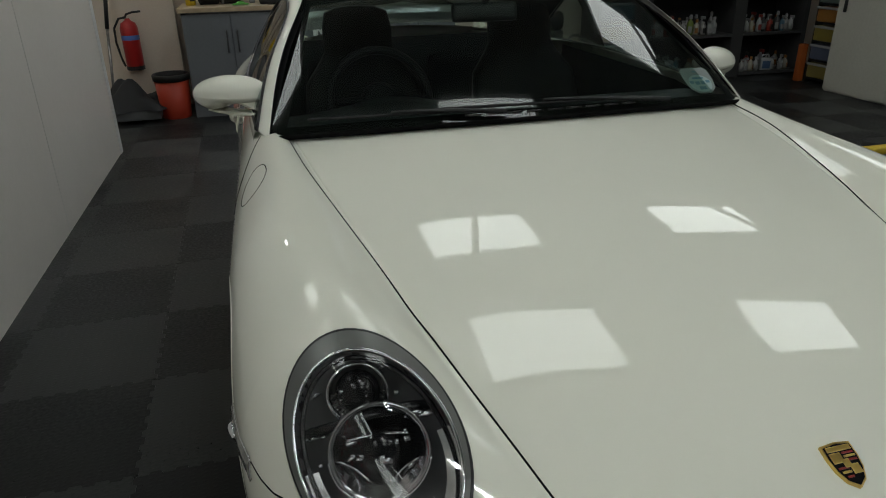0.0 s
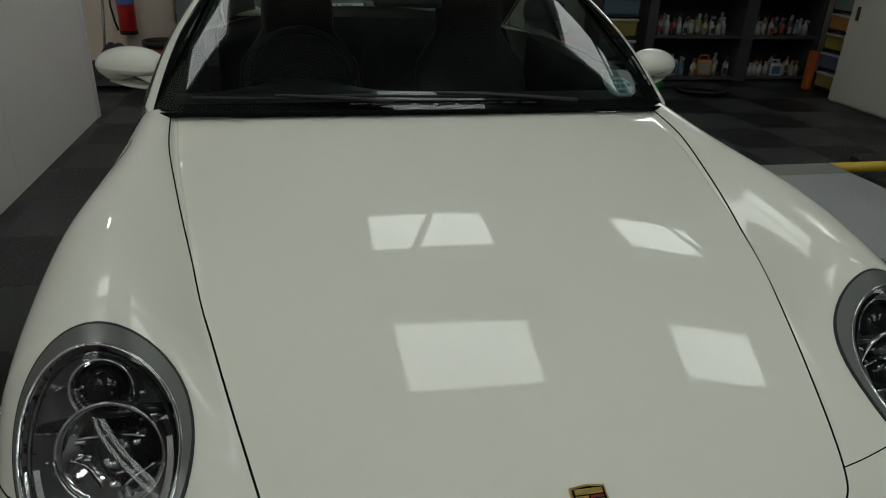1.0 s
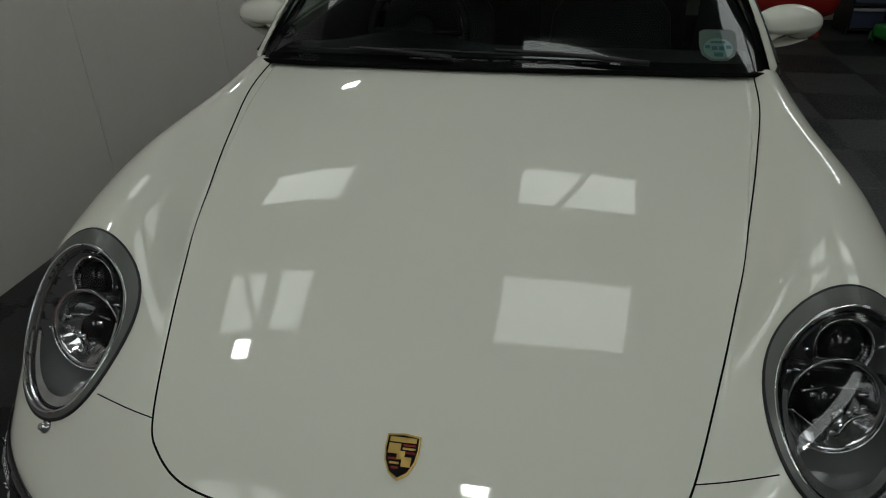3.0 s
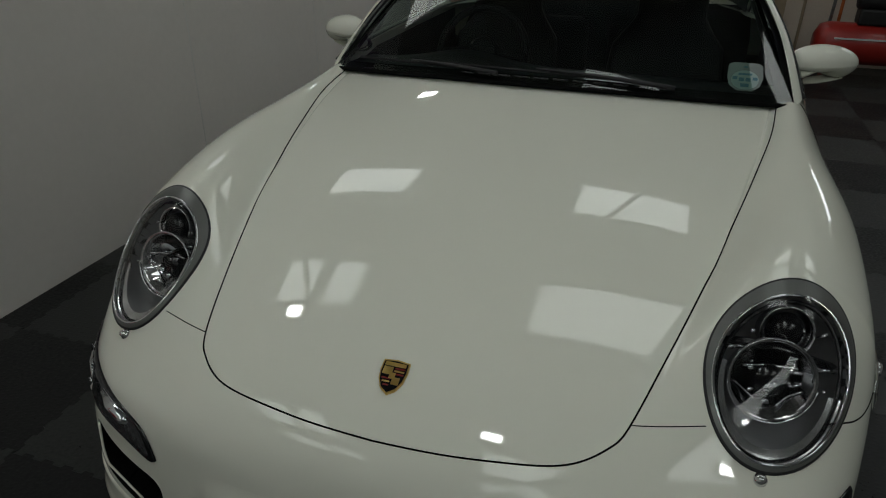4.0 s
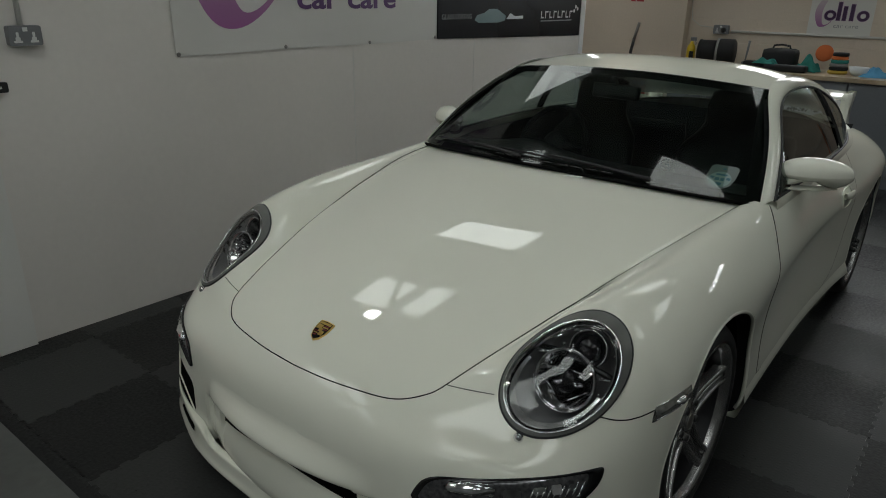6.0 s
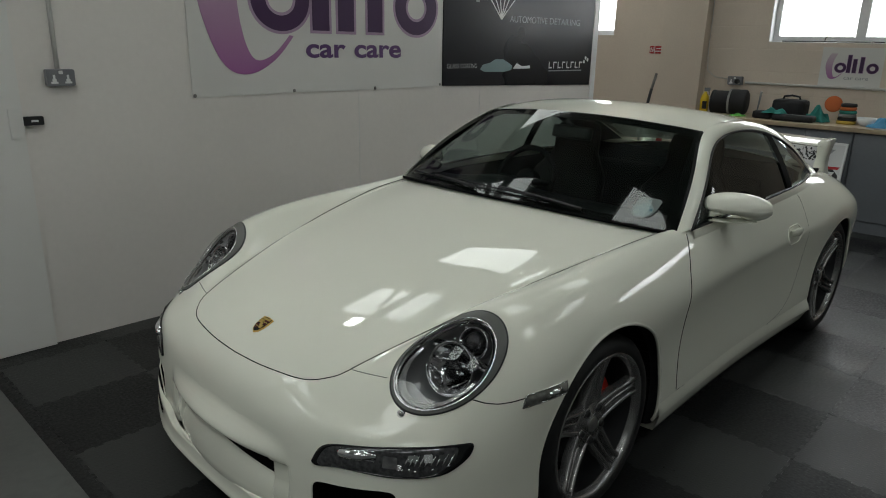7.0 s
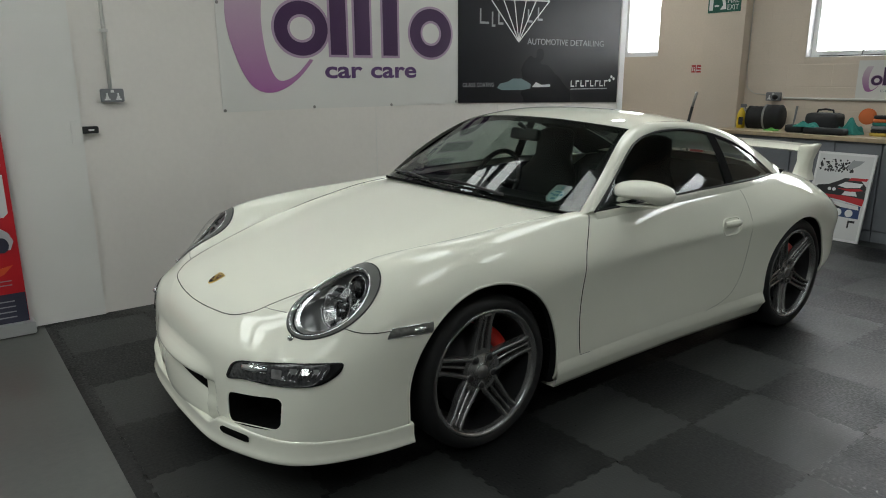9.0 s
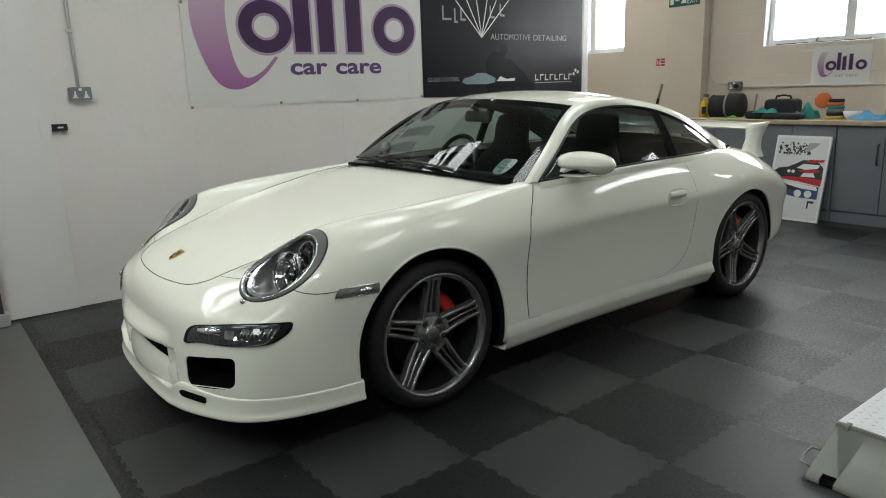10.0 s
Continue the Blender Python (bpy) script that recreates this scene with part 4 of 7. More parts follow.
def fog_lamp(s):
    # slanted slim lamp under each headlight
    outline = []
    top = spline([(0.470, 0.434), (0.49, 0.475), (0.53, 0.500), (0.61, 0.513), (0.70, 0.523), (0.79, 0.527), (0.820, 0.524), (0.824, 0.508)], 26)
    low = spline([(0.824, 0.508), (0.821, 0.486), (0.806, 0.462), (0.780, 0.451), (0.72, 0.447), (0.645, 0.446), (0.56, 0.442), (0.49, 0.426), (0.470, 0.434)], 26)
    outline = [tuple(q) for q in top] + [tuple(q) for q in low[1:-1]]
    mid = (0.65, 0.482)
    def ring(k, lift):
        return [mx(from_front(mid[0] + (x - mid[0]) * k, mid[1] + (z - mid[1]) * k, lift)[0], s) for x, z in outline]
    bm = bmesh.new()
    rows = [ring(1.015, 0.0015), ring(1.0, 0.006), ring(0.94, 0.006), ring(0.90, 0.004)]
    add_grid(bm, [r + r[:1] for r in rows])
    body = cpart("fog_lamp", bm, BLACK_GLOSS, "slim black fog lamp with a clear lens")
    bm = bmesh.new()
    rows = [ring(0.90, 0.004), ring(0.86, 0.005)]
    rows += [ring(0.6, 0.006), ring(0.3, 0.006), ring(0.02, 0.006)]
    add_grid(bm, [r + r[:1] for r in rows])
    part("lens", bm, FOG_DARK, body, "dark clear lens", True)
    def inner(name, pts, radius, material, sides=8):
        part(name, tube([mx(from_front(x, z, lift)[0], s) for x, z, lift in pts], radius, sides), material, body, "", True)
    # a barrel reflector inboard, an upright-vaned one outboard, a dark block between them
    inner("barrel_reflector", [(0.548, 0.484, 0.002), (0.56, 0.486, 0.004), (0.61, 0.490, 0.004), (0.655, 0.495, 0.003)], [0.006, 0.014, 0.016, 0.008], LAMP_CHROME)
    inner("barrel_edge", [(0.55, 0.473, 0.004), (0.60, 0.478, 0.006), (0.655, 0.484, 0.005)], 0.002, LAMP_CHROME, 6)
    inner("barrel_edge", [(0.552, 0.497, 0.004), (0.60, 0.503, 0.006), (0.65, 0.506, 0.005)], 0.0016, LAMP_CHROME, 6)
    rnd = random.Random(3)
    for k in range(9):
        x = 0.722 + 0.0095 * k
        h = 0.013 + 0.004 * rnd.random()
        inner("reflector_vane", [(x, 0.492 - h, 0.005), (x + 0.002, 0.492, 0.0065), (x + 0.004, 0.492 + h, 0.005)], [0.001, 0.0035, 0.001], LAMP_CHROME if k % 3 else LAMP_SATIN, 6)
    # bright glints along the foot, put in as small chrome chips
    for x, z in ((0.716, 0.468), (0.730, 0.470), (0.742, 0.466), (0.772, 0.470), (0.795, 0.476)):
        inner("glint_facet", [(x, z, 0.004), (x + 0.004, z + 0.002, 0.007), (x + 0.008, z, 0.004)], [0.001, 0.004, 0.001], LAMP_CHROME, 5)
    for x, z, w, h, tip, mt in ((0.690, 0.486, 0.020, 0.016, 0.0, LAMP_SMOKE), (0.735, 0.499, 0.014, 0.010, 0.30, LAMP_CHROME), (0.762, 0.500, 0.012, 0.011, -0.22, LAMP_SATIN), (0.785, 0.500, 0.010, 0.010, 0.34, LAMP_CHROME), (0.712, 0.476, 0.007, 0.007, -0.3, LAMP_CHROME)):
        q, nn = from_front(x, z, 0.0085)
        part("lamp_block", plate2(rounded(w, h, 0.004, 3), Matrix.Translation(mx(q, s)) @ mx(nn, s).to_track_quat("Z", "Y").to_matrix().to_4x4() @ Matrix.Rotation(tip, 4, "X")), mt, body)
    # side marker
    keys = [(0.867, -0.455, 0.622), (0.894, -0.295, 0.622), (0.895, -0.300, 0.585), (0.871, -0.474, 0.590)]
    bm = bmesh.new()
    rows = []
    for t in np.linspace(0, 1, 7):
        a = Vector(keys[0]).lerp(Vector(keys[1]), t)
        b = Vector(keys[3]).lerp(Vector(keys[2]), t)
        rows.append([mx(on_skin(a.lerp(b, w), 0.001 + 0.007 * math.sin(math.pi * (0.08 + 0.84 * w)))[0], s) for w in np.linspace(0, 1, 6)])
    add_grid(bm, rows)
    marker = cpart("side_marker", bm, SMOKE, "clear side marker lamp")
    ring = [mx(on_skin(Vector(keys[k]).lerp(Vector(keys[(k + 1) % 4]), t / 6), 0.003)[0], s) for k in range(4) for t in range(6)]
    part("marker_frame", tube(ring + ring[:1], 0.0019, 6), CHROME, marker, "thin bright frame", True)
    bm = bmesh.new()
    c = Vector(keys[0]) * 0.28 + Vector(keys[1]) * 0.22 + Vector(keys[3]) * 0.28 + Vector(keys[2]) * 0.22
    d = (Vector(keys[1]) - Vector(keys[0])) * 0.32
    add_tube(bm, [mx(on_skin(c + d * k, 0.006)[0], s) for k in (0.3, 0.8, 1.3)], [0.006, 0.012, 0.006], 8)
    part("marker_reflector", bm, LAMP_CHROME, marker, "", True)


for s in (1, -1):
    fog_lamp(s)

# front lip below the bumper, wrapped round the nose
LIP_PLAN = [(0, -0.962), (0.25, -0.956), (0.45, -0.935), (0.60, -0.883), (0.70, -0.805), (0.765, -0.72), (0.808, -0.62), (0.846, -0.46), (0.858, -0.385)]
_plan = spline(LIP_PLAN, 50)
_fit = [on_skin((x, y, 0.26))[0] for x, y in _plan]
_plan = np.array([(x, y) if x < 0.45 else (q.x * min((x - 0.45) / 0.2, 1) + x * (1 - min((x - 0.45) / 0.2, 1)), q.y * min((x - 0.45) / 0.2, 1) + y * (1 - min((x - 0.45) / 0.2, 1))) for (x, y), q in zip(_plan, _fit)])
_plan = np.concatenate([_plan[:0:-1] * np.array([-1, 1]), _plan])


def lip_at(i, out, z):
    """A place on the lip: out from its plan line at a height."""
    (x, y), a, b = _plan[i], _plan[max(i - 1, 0)], _plan[min(i + 1, len(_plan) - 1)]
    t = np.array([b[1] - a[1], -(b[0] - a[0])])
    t = t / np.linalg.norm(t)
    return (x + t[0] * out, y + t[1] * out, z)


def lip_drop(x):
    """How much lower the lip's upper edge lies, in front of the tray."""
    t = min(max((abs(x) - 0.33) / 0.10, 0), 1)
    return 0.045 * (1 - t * t * (3 - 2 * t))


bm = bmesh.new()
add_grid(bm, [[lip_at(i, out, z + 0.034 * (abs(_plan[i][0]) / 0.87) ** 2.5 * (0.2535 - z) / 0.1155 - lip_drop(_plan[i][0]) * (z - 0.13) / 0.118) for i in range(len(_plan))] for out, z in ((-0.018, 0.2535), (-0.006, 0.2535), (0.002, 0.252), (0.0045, 0.248), (0.005, 0.238), (0.0045, 0.19), (0.009, 0.168), (0.013, 0.154), (0.012, 0.144), (0.004, 0.138), (-0.09, 0.138))])
lip = cpart("front_lip", bm, PAINT)
_mid = len(_plan) // 2
for s in (1, -1):
    rows = []
    for k in np.linspace(0, 1, 15):
        i = _mid + s * (12 + 6 * k)
        a, b = int(math.floor(i)), min(int(math.floor(i)) + 1, len(_plan) - 1)
        half = 0.0145 * (1 - max(0, abs(2 * k - 1) - 0.75) ** 2 * 9)
        rows.append([tuple(np.array(lip_at(a, o, 0.221 + half * w)) * (1 - i + a) + np.array(lip_at(b, o, 0.221 + half * w)) * (i - a)) for o, w in ((0.0055, 1), (0.0085, 0.85), (0.0085, 0), (0.0085, -0.85), (0.0055, -1))])
    bm = bmesh.new()
    add_grid(bm, rows)
    cpart("lip_slot", bm, DARK_VOID, "dark air slot in the lip")

# side skirts
for s in (1, -1):
    bm = bmesh.new()
    rows = []
    for y in np.linspace(0.365, 1.995, 30):
        flare = 0.007 + 0.02 * max(0, (y - 1.5) / 0.5) ** 2 
        x0 = on_skin((0.86, y, 0.275))[0].x
        rows.append([(s * (x0 - 0.003), y, 0.30), (s * (x0 + flare * 0.6), y, 0.262), (s * (x0 + flare), y, 0.235), (s * (x0 + flare * 0.55), y, 0.222), (s * (x0 - 0.006), y, 0.185), (s * (x0 - 0.014), y, 0.166), (s * (x0 - 0.10), y, 0.16)])
    add_grid(bm, rows)
    cpart("side_skirt", bm, PAINT)

# wheel housings
for cy, cz, r in ARCHES:
    for s in (1, -1):
        bm = bmesh.new()
        rows = []
        for k in range(25):
            a = radians(-20 + 220 * k / 24)
            rows.append([(s * 0.84, cy + r * math.cos(a), cz + r * math.sin(a)), (s * 0.55, cy + r * math.cos(a), cz + r * math.sin(a)), (s * 0.52, cy, cz)])
        add_grid(bm, rows)
        cpart("wheel_housing", bm, DARK_VOID)


def wheel(s, x, y, r, width, first):
    m = pose(s * x, y, r, 0, 90 * s, 0)
    bm = bmesh.new()
    add_lathe(bm, [(0.262, -0.014), (0.268, -0.002), (0.278, 0.003), (0.298, 0.001), (r - 0.012, -0.012), (r - 0.003, -0.024), (r, -0.04), (r, -width + 0.04), (r - 0.012, -width + 0.01), (0.25, -width)], 64, m)
    tyre_ob = cpart("wheel", bm, RUBBER, "grey five-spoke alloy wheel with a low tyre")
    def sub(name, bm, mt, label=""):
        return part(name, bm, mt, tyre_ob, label, True)
    bm = bmesh.new()
    add_lathe(bm, [(0.267, -0.010), (0.268, -0.003), (0.262, 0.0), (0.253, -0.005), (0.248, -0.016), (0.244, -0.03)], 64, m)
    sub("rim", bm, RIM, "polished grey rim")
    # inner rim: its shade is put into the dark metal colour
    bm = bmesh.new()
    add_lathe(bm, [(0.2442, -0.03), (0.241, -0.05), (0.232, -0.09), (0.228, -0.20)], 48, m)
    sub("rim_barrel", bm, RIM_DARK, "inner rim, its shade put into a dark colour")
    for k in range(5):
        bm = bmesh.new()
        turn = m @ pose(0, 0, 0, 0, 0, 72 * k + (first if s > 0 else -first))
        # two outer bars that spread into the hub and a lower rib between them
        for side, w0, w1, start, low in ((-1, 0.0085, 0.0068, 0.058, 0), (1, 0.0085, 0.0068, 0.058, 0), (0, 0.0052, 0.0046, 0.085, 0.004)):
            rows = []
            for t in np.linspace(0, 1, 12):
                rad = start + (0.252 - start) * t
                c = side * (0.0365 - 0.0105 * min((rad - 0.058) / 0.15, 1) + 0.004 * max(0, (rad - 0.215) / 0.037))
                z = -0.043 + 0.004 * t + 0.026 * t ** 2 - low
                ww = w0 + (w1 - w0) * t + 0.007 * max(0, (t - 0.82) / 0.18) ** 2
                rows.append([(rad, c - ww * 1.3, z - 0.035), (rad, c - ww * 1.12, z - 0.005), (rad, c - ww * 0.72, z), (rad, c, z + 0.0008), (rad, c + ww * 0.72, z), (rad, c + ww * 1.12, z - 0.005), (rad, c + ww * 1.3, z - 0.035)])
            add_grid(bm, rows)
        # webs that close the spoke at the hub and at the rim
        for a, b, half, zz in ((0.050, 0.092, 0.034, -0.046), (0.238, 0.2535, 0.026, -0.0165)):
            add_grid(bm, [[(r, h, zz - 0.0015 * abs(h) / half) for h in np.linspace(-half, half, 7)] for r in np.linspace(a, b, 4)])
        bmesh.ops.transform(bm, matrix=turn, verts=bm.verts)
        sub("spoke", bm, RIM)
    bm = bmesh.new()
    add_lathe(bm, [(0.078, -0.085), (0.077, -0.050), (0.072, -0.0445), (0.036, -0.043), (0.034, -0.040), (0.032, -0.037), (0.0, -0.035)], 40, m)
    sub("hub", bm, RIM)
    bm = bmesh.new()
    add_lathe(bm, [(0.028, -0.038), (0.026, -0.0335), (0.0, -0.0325)], 24, m)
    cap = sub("centre_cap", bm, STEEL)
    for k in range(5):
        a = radians(72 * k + 36 + (first if s > 0 else -first))
        at = m @ pose(0.062 * math.cos(a), 0.062 * math.sin(a), 0)
        bm = bmesh.new()
        add_lathe(bm, [(0.0175, -0.043), (0.0165, -0.0395), (0.0125, -0.0405), (0.012, -0.046)], 18, at)
        sub("bolt_seat", bm, RIM)
        bm = bmesh.new()
        add_lathe(bm, [(0.0122, -0.046), (0.0118, -0.034), (0.009, -0.0315), (0.0, -0.031)], 14, at)
        sub("wheel_bolt", bm, RIM_DARK, "dark wheel bolt")
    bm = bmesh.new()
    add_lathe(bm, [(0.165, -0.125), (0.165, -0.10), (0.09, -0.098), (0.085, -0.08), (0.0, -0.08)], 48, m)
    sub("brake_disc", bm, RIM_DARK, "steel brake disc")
    bm = bmesh.new()
    rows = []
    for k in range(11):
        a = radians((145 if s > 0 else 35) + (k - 5) * 6.5)
        rows.append([(q * math.cos(a), q * math.sin(a), z) for q, z in ((0.118, -0.092), (0.122, -0.080), (0.15, -0.074), (0.175, -0.080), (0.182, -0.10), (0.18, -0.13))])
    add_grid(bm, rows)
    bmesh.ops.transform(bm, matrix=m, verts=bm.verts)
    sub("brake_caliper", bm, CALIPER_RED, "red brake caliper")
    bm = bmesh.new()
    add_lathe(bm, [(0.216, -0.135), (0.0, -0.14)], 32, m)
    sub("backing_plate", bm, DARK_VOID)


for s in (1, -1):
    wheel(s, 0.862, 0.0, 0.324, 0.235, 106)
    wheel(s, 0.892, 2.35, 0.33, 0.295, 133)


def door_mirror(s):
    """An egg-shaped pod swept back from the door, flat behind."""
    c, along, ahead = Vector((0.868, 0.905, 0.957)), Vector((0.79, 0.61, 0)), Vector((0.61, -0.79, 0))
    bm = bmesh.new()
    rows = []
    for k in range(25):
        t = -1 + 2 * k / 24
        r = math.sqrt(max(1 - t * t, 0.0004)) ** 0.82
        row = []
        for j in range(29):
            a = 2 * math.pi * j / 28
            d = math.cos(a) * r * (0.080 if math.cos(a) > 0 else 0.044)
            scoop = 1 - 0.55 * min(max((0.45 - t) / 0.5, 0), 1) if math.sin(a) < 0 else 1
            q = c + along * (0.140 * t) + ahead * d + Vector((0, 0, 0.060 * scoop * r * math.sin(a) * (1 - 0.08 * t) - 0.004 * t))
            row.append((s * q.x, q.y, q.z))
        rows.append(row)
    add_grid(bm, rows)
    pod = cpart("door_mirror", bm, PAINT, "white oval door mirror")
    # a neck from the door, and a thin blade that carries the pod from below
    def limb(p0, p1, w0, w1, h0, h1, bow):
        bm = bmesh.new()
        rows = []
        for t in np.linspace(0, 1, 12):
            q = Vector(p0).lerp(Vector(p1), t) + Vector((0, 0, bow * 4 * t * (1 - t)))
            w, h = w0 + (w1 - w0) * t, h0 + (h1 - h0) * t
            rows.append([(s * (q.x + w * math.cos(a) * 0.61), q.y - w * math.cos(a) * 0.79, q.z + h * math.sin(a)) for a in np.linspace(0, 2 * math.pi, 13)])
        add_grid(bm, rows)
        return bm
    part("mirror_neck", limb((0.782, 0.822, 0.926), (0.892, 0.868, 0.957), 0.034, 0.014, 0.018, 0.010, 0.004), PAINT, pod, "", True)
    part("mirror_blade", limb((0.778, 0.812, 0.910), (0.930, 0.945, 0.908), 0.034, 0.034, 0.0085, 0.006, -0.006), PAINT, pod, "", True)
    part("mirror_foot", limb((0.764, 0.812, 0.922), (0.792, 0.835, 0.924), 0.040, 0.036, 0.026, 0.022, 0), BLACK_PLASTIC, pod, "black mirror foot", True)
    bm = bmesh.new()
    back = c - ahead * 0.037
    add_lathe(bm, [(0.0, 0.0), (0.050, 0.0), (0.053, 0.004)], 24, Matrix.Translation((s * back.x, back.y, back.z)) @ Vector((-s * ahead.x, -ahead.y, 0)).to_track_quat("Z", "Y").to_matrix().to_4x4() @ Matrix.Diagonal((1.7, 0.8, 1, 1)))
    part("mirror_glass", bm, CHROME, pod, "", True)
    bm = bmesh.new()
    rows = []
    for t in np.linspace(0, 1, 5):
        rows.append([(s * q[0], q[1], q[2]) for q in ((0.806 - 0.012 * t, 0.665 + 0.02 * t, 0.893), (0.808 - 0.052 * t, 0.75 + 0.06 * t, 0.897 + 0.10 * t), (0.818, 0.87, 0.90))])
    add_grid(bm, rows)
    part("mirror_base", bm, BLACK_PLASTIC, pod, "black mirror base", True)


for s in (1, -1):
    door_mirror(s)
    # door handle with its recess rim
    c, n = on_skin((0.878, 1.625, 0.712))
    bm = bmesh.new()
    ring = []
    for x, z in rounded(0.078, 0.046, 0.044, 6):
        q, _ = on_skin(c + Vector((0, x, z)), 0.0015)
        ring.append(mx(q, s))
    add_tube(bm, ring + ring[:1], 0.0035, 6)
    add_grid(bm, [[mx(on_skin(c + Vector((0, x * k, z * k)), d)[0], s) for x, z in rounded(0.078, 0.046, 0.044, 6) + rounded(0.078, 0.046, 0.044, 6)[:1]] for k, d in ((0.97, 0.001), (0.7, 0.0012), (0.05, 0.0014))])
    handle = cpart("door_handle", bm, PAINT, "white flush door handle")
    bm = bmesh.new()
    rows = []
    for t in np.linspace(0, 1, 12):
        q, _ = on_skin(c + Vector((0, -0.068 + 0.136 * t, 0.014 - 0.004 * t)), 0.010 + 0.016 * math.sin(math.pi * t))
        w = 0.021 * (0.7 + 0.25 * math.sin(math.pi * t))
        rows.append([mx(q + Vector((0.008 * math.cos(a), 0, w * math.sin(a))), s) for a in np.linspace(0, 2 * math.pi, 11)])
    add_grid(bm, rows)
    part("grip", bm, PAINT, handle, "", True)

# fuel flap on the right front wing
_f = []
for a in np.linspace(0, 2 * math.pi, 33):
    _f.append(on_skin((-0.822 + 0.03 * math.sin(a) * 0.8, 0.36 + 0.085 * math.cos(a), 0.82 + 0.055 * math.sin(a)), -0.0005)[0])
cpart("fuel_flap", tube(_f, 0.0016, 6), DARK_VOID, "round fuel flap outline")

# badge on the hood: a plain enamel shield
BADGE_C, BADGE_N = on_skin((0, -0.768, 0.66), 0.003)
_m = Matrix.Translation(BADGE_C) @ Matrix((Vector((1, 0, 0)), BADGE_N.cross(Vector((1, 0, 0))), BADGE_N)).transposed().to_4x4()


def shield(k, z):
    pts = [(-0.026, 0.033), (0, 0.036), (0.026, 0.033), (0.027, 0.012), (0.024, -0.008), (0.015, -0.026), (0, -0.036), (-0.015, -0.026), (-0.024, -0.008), (-0.027, 0.012)]
    return [Vector((x * k, y * k, z)) for x, y in pts]


def plate(outline, z0, z1, m):
    bm = bmesh.new()
    a = [bm.verts.new(m @ Vector((x, y, z0))) for x, y in outline]
    b = [bm.verts.new(m @ Vector((x, y, z1))) for x, y in outline]
    n = len(a)
    for k in range(n):
        bm.faces.new((a[k], a[(k + 1) % n], b[(k + 1) % n], b[k]))
    bm.faces.new(b)
    bm.faces.new(a[::-1])
    return bm


badge = cpart("hood_badge", plate([(q.x, q.y) for q in shield(1.0, 0)], -0.004, 0.002, _m), GOLD, "small gold and red enamel shield badge", smooth=False)
part("badge_field", plate([(q.x, q.y) for q in shield(0.9, 0)], 0.002, 0.0028, _m), BLACK_GLOSS, badge)
for x0, x1, y0, y1, mt in ((-0.021, 0.021, 0.021, 0.029, GOLD), (0.001, 0.021, 0.004, 0.0075, BADGE_RED), (0.001, 0.021, 0.010, 0.0135, GOLD), (0.001, 0.021, 0.0155, 0.019, BADGE_RED), (-0.019, -0.001, -0.003, -0.0065, BADGE_RED), (-0.016, -0.001, -0.0095, -0.013, GOLD), (-0.012, -0.001, -0.0165, -0.020, BADGE_RED),
                           (-0.021, -0.002, 0.003, 0.019, GOLD), (0.002, 0.017, -0.016, -0.001, GOLD), (-0.006, 0.006, -0.005, 0.008, GOLD)):
    b = box(x0, x1, min(y0, y1), max(y0, y1), 0.0025, 0.0036 if mt is not GOLD else 0.0042, 0.0006)
    bmesh.ops.transform(b, matrix=_m, verts=b.verts)
    part("badge_bar", b, mt, badge)

# black surround of the windscreen, cowl and wipers
bm = bmesh.new()
n_r, n_c = SCREEN.shape[:2]
lifted = SCREEN + np.array([0, 0.003, -0.005])
for r in range(n_r - 1):
    for c in range(n_c - 1):
        if r < 1 or r >= n_r - 2 or c < 3 or c >= n_c - 4:
            q = [bm.verts.new(lifted[a, b]) for a, b in ((r, c), (r, c + 1), (r + 1, c + 1), (r + 1, c))]
            bm.faces.new(q)
bmesh.ops.remove_doubles(bm, verts=bm.verts, dist=0.0005)
cpart("screen_surround", bm, DARK_VOID, "black windscreen surround")
bm = bmesh.new()
base = both(SCREEN_BASE[None])[0]
add_tube(bm, [q + np.array([0, -0.006, 0.0]) for q in base[2:-2]], 0.007, 8)
cpart("cowl_seal", bm, DARK_VOID, "black cowl seal")


def screen_at(x, t, lift=0.0):
    """A place on the windscreen at half width x, t of the way up."""
    r = t * (n_r - 1)
    i = min(int(r), n_r - 2)
    row = SCREEN[i] * (1 - (r - i)) + SCREEN[i + 1] * (r - i)
    xs = row[:, 0]
    return Vector((x, np.interp(x, xs, row[:, 1]), np.interp(x, xs, row[:, 2]))) + Vector((0, -0.5, 0.8)) * lift


for pivot, tip, top in ((0.42, -0.30, 0.085), (-0.12, -0.66, 0.075)):
    bm = bmesh.new()
    line = [screen_at(pivot + (tip - pivot) * k / 12, 0.03 + (top - 0.03) * k / 12 + 0.02 * math.sin(math.pi * k / 12), 0.016) for k in range(13)]
    add_tube(bm, line[:8], [0.008, 0.0075, 0.007, 0.0065, 0.006, 0.0055, 0.005, 0.0045], 8)
    arm = cpart("wiper", bm, BLACK_PLASTIC, "black windscreen wiper at rest")
    bm = bmesh.new()
    add_tube(bm, [screen_at(pivot - 0.10 + (tip - pivot + 0.10) * k / 12, 0.06 + 0.02 * k / 12, 0.010) for k in range(13)], 0.0045, 6)
    part("wiper_blade", bm, RUBBER, arm, "", True)
# ribbed air grille in the cowl
for k in range(9):
    b = tube([screen_at(-0.24 + 0.06 * k + d, 0.02, 0.016) for d in (0, 0.045)], 0.004, 6)
    cpart("cowl_slat", b, BLACK_GLOSS)

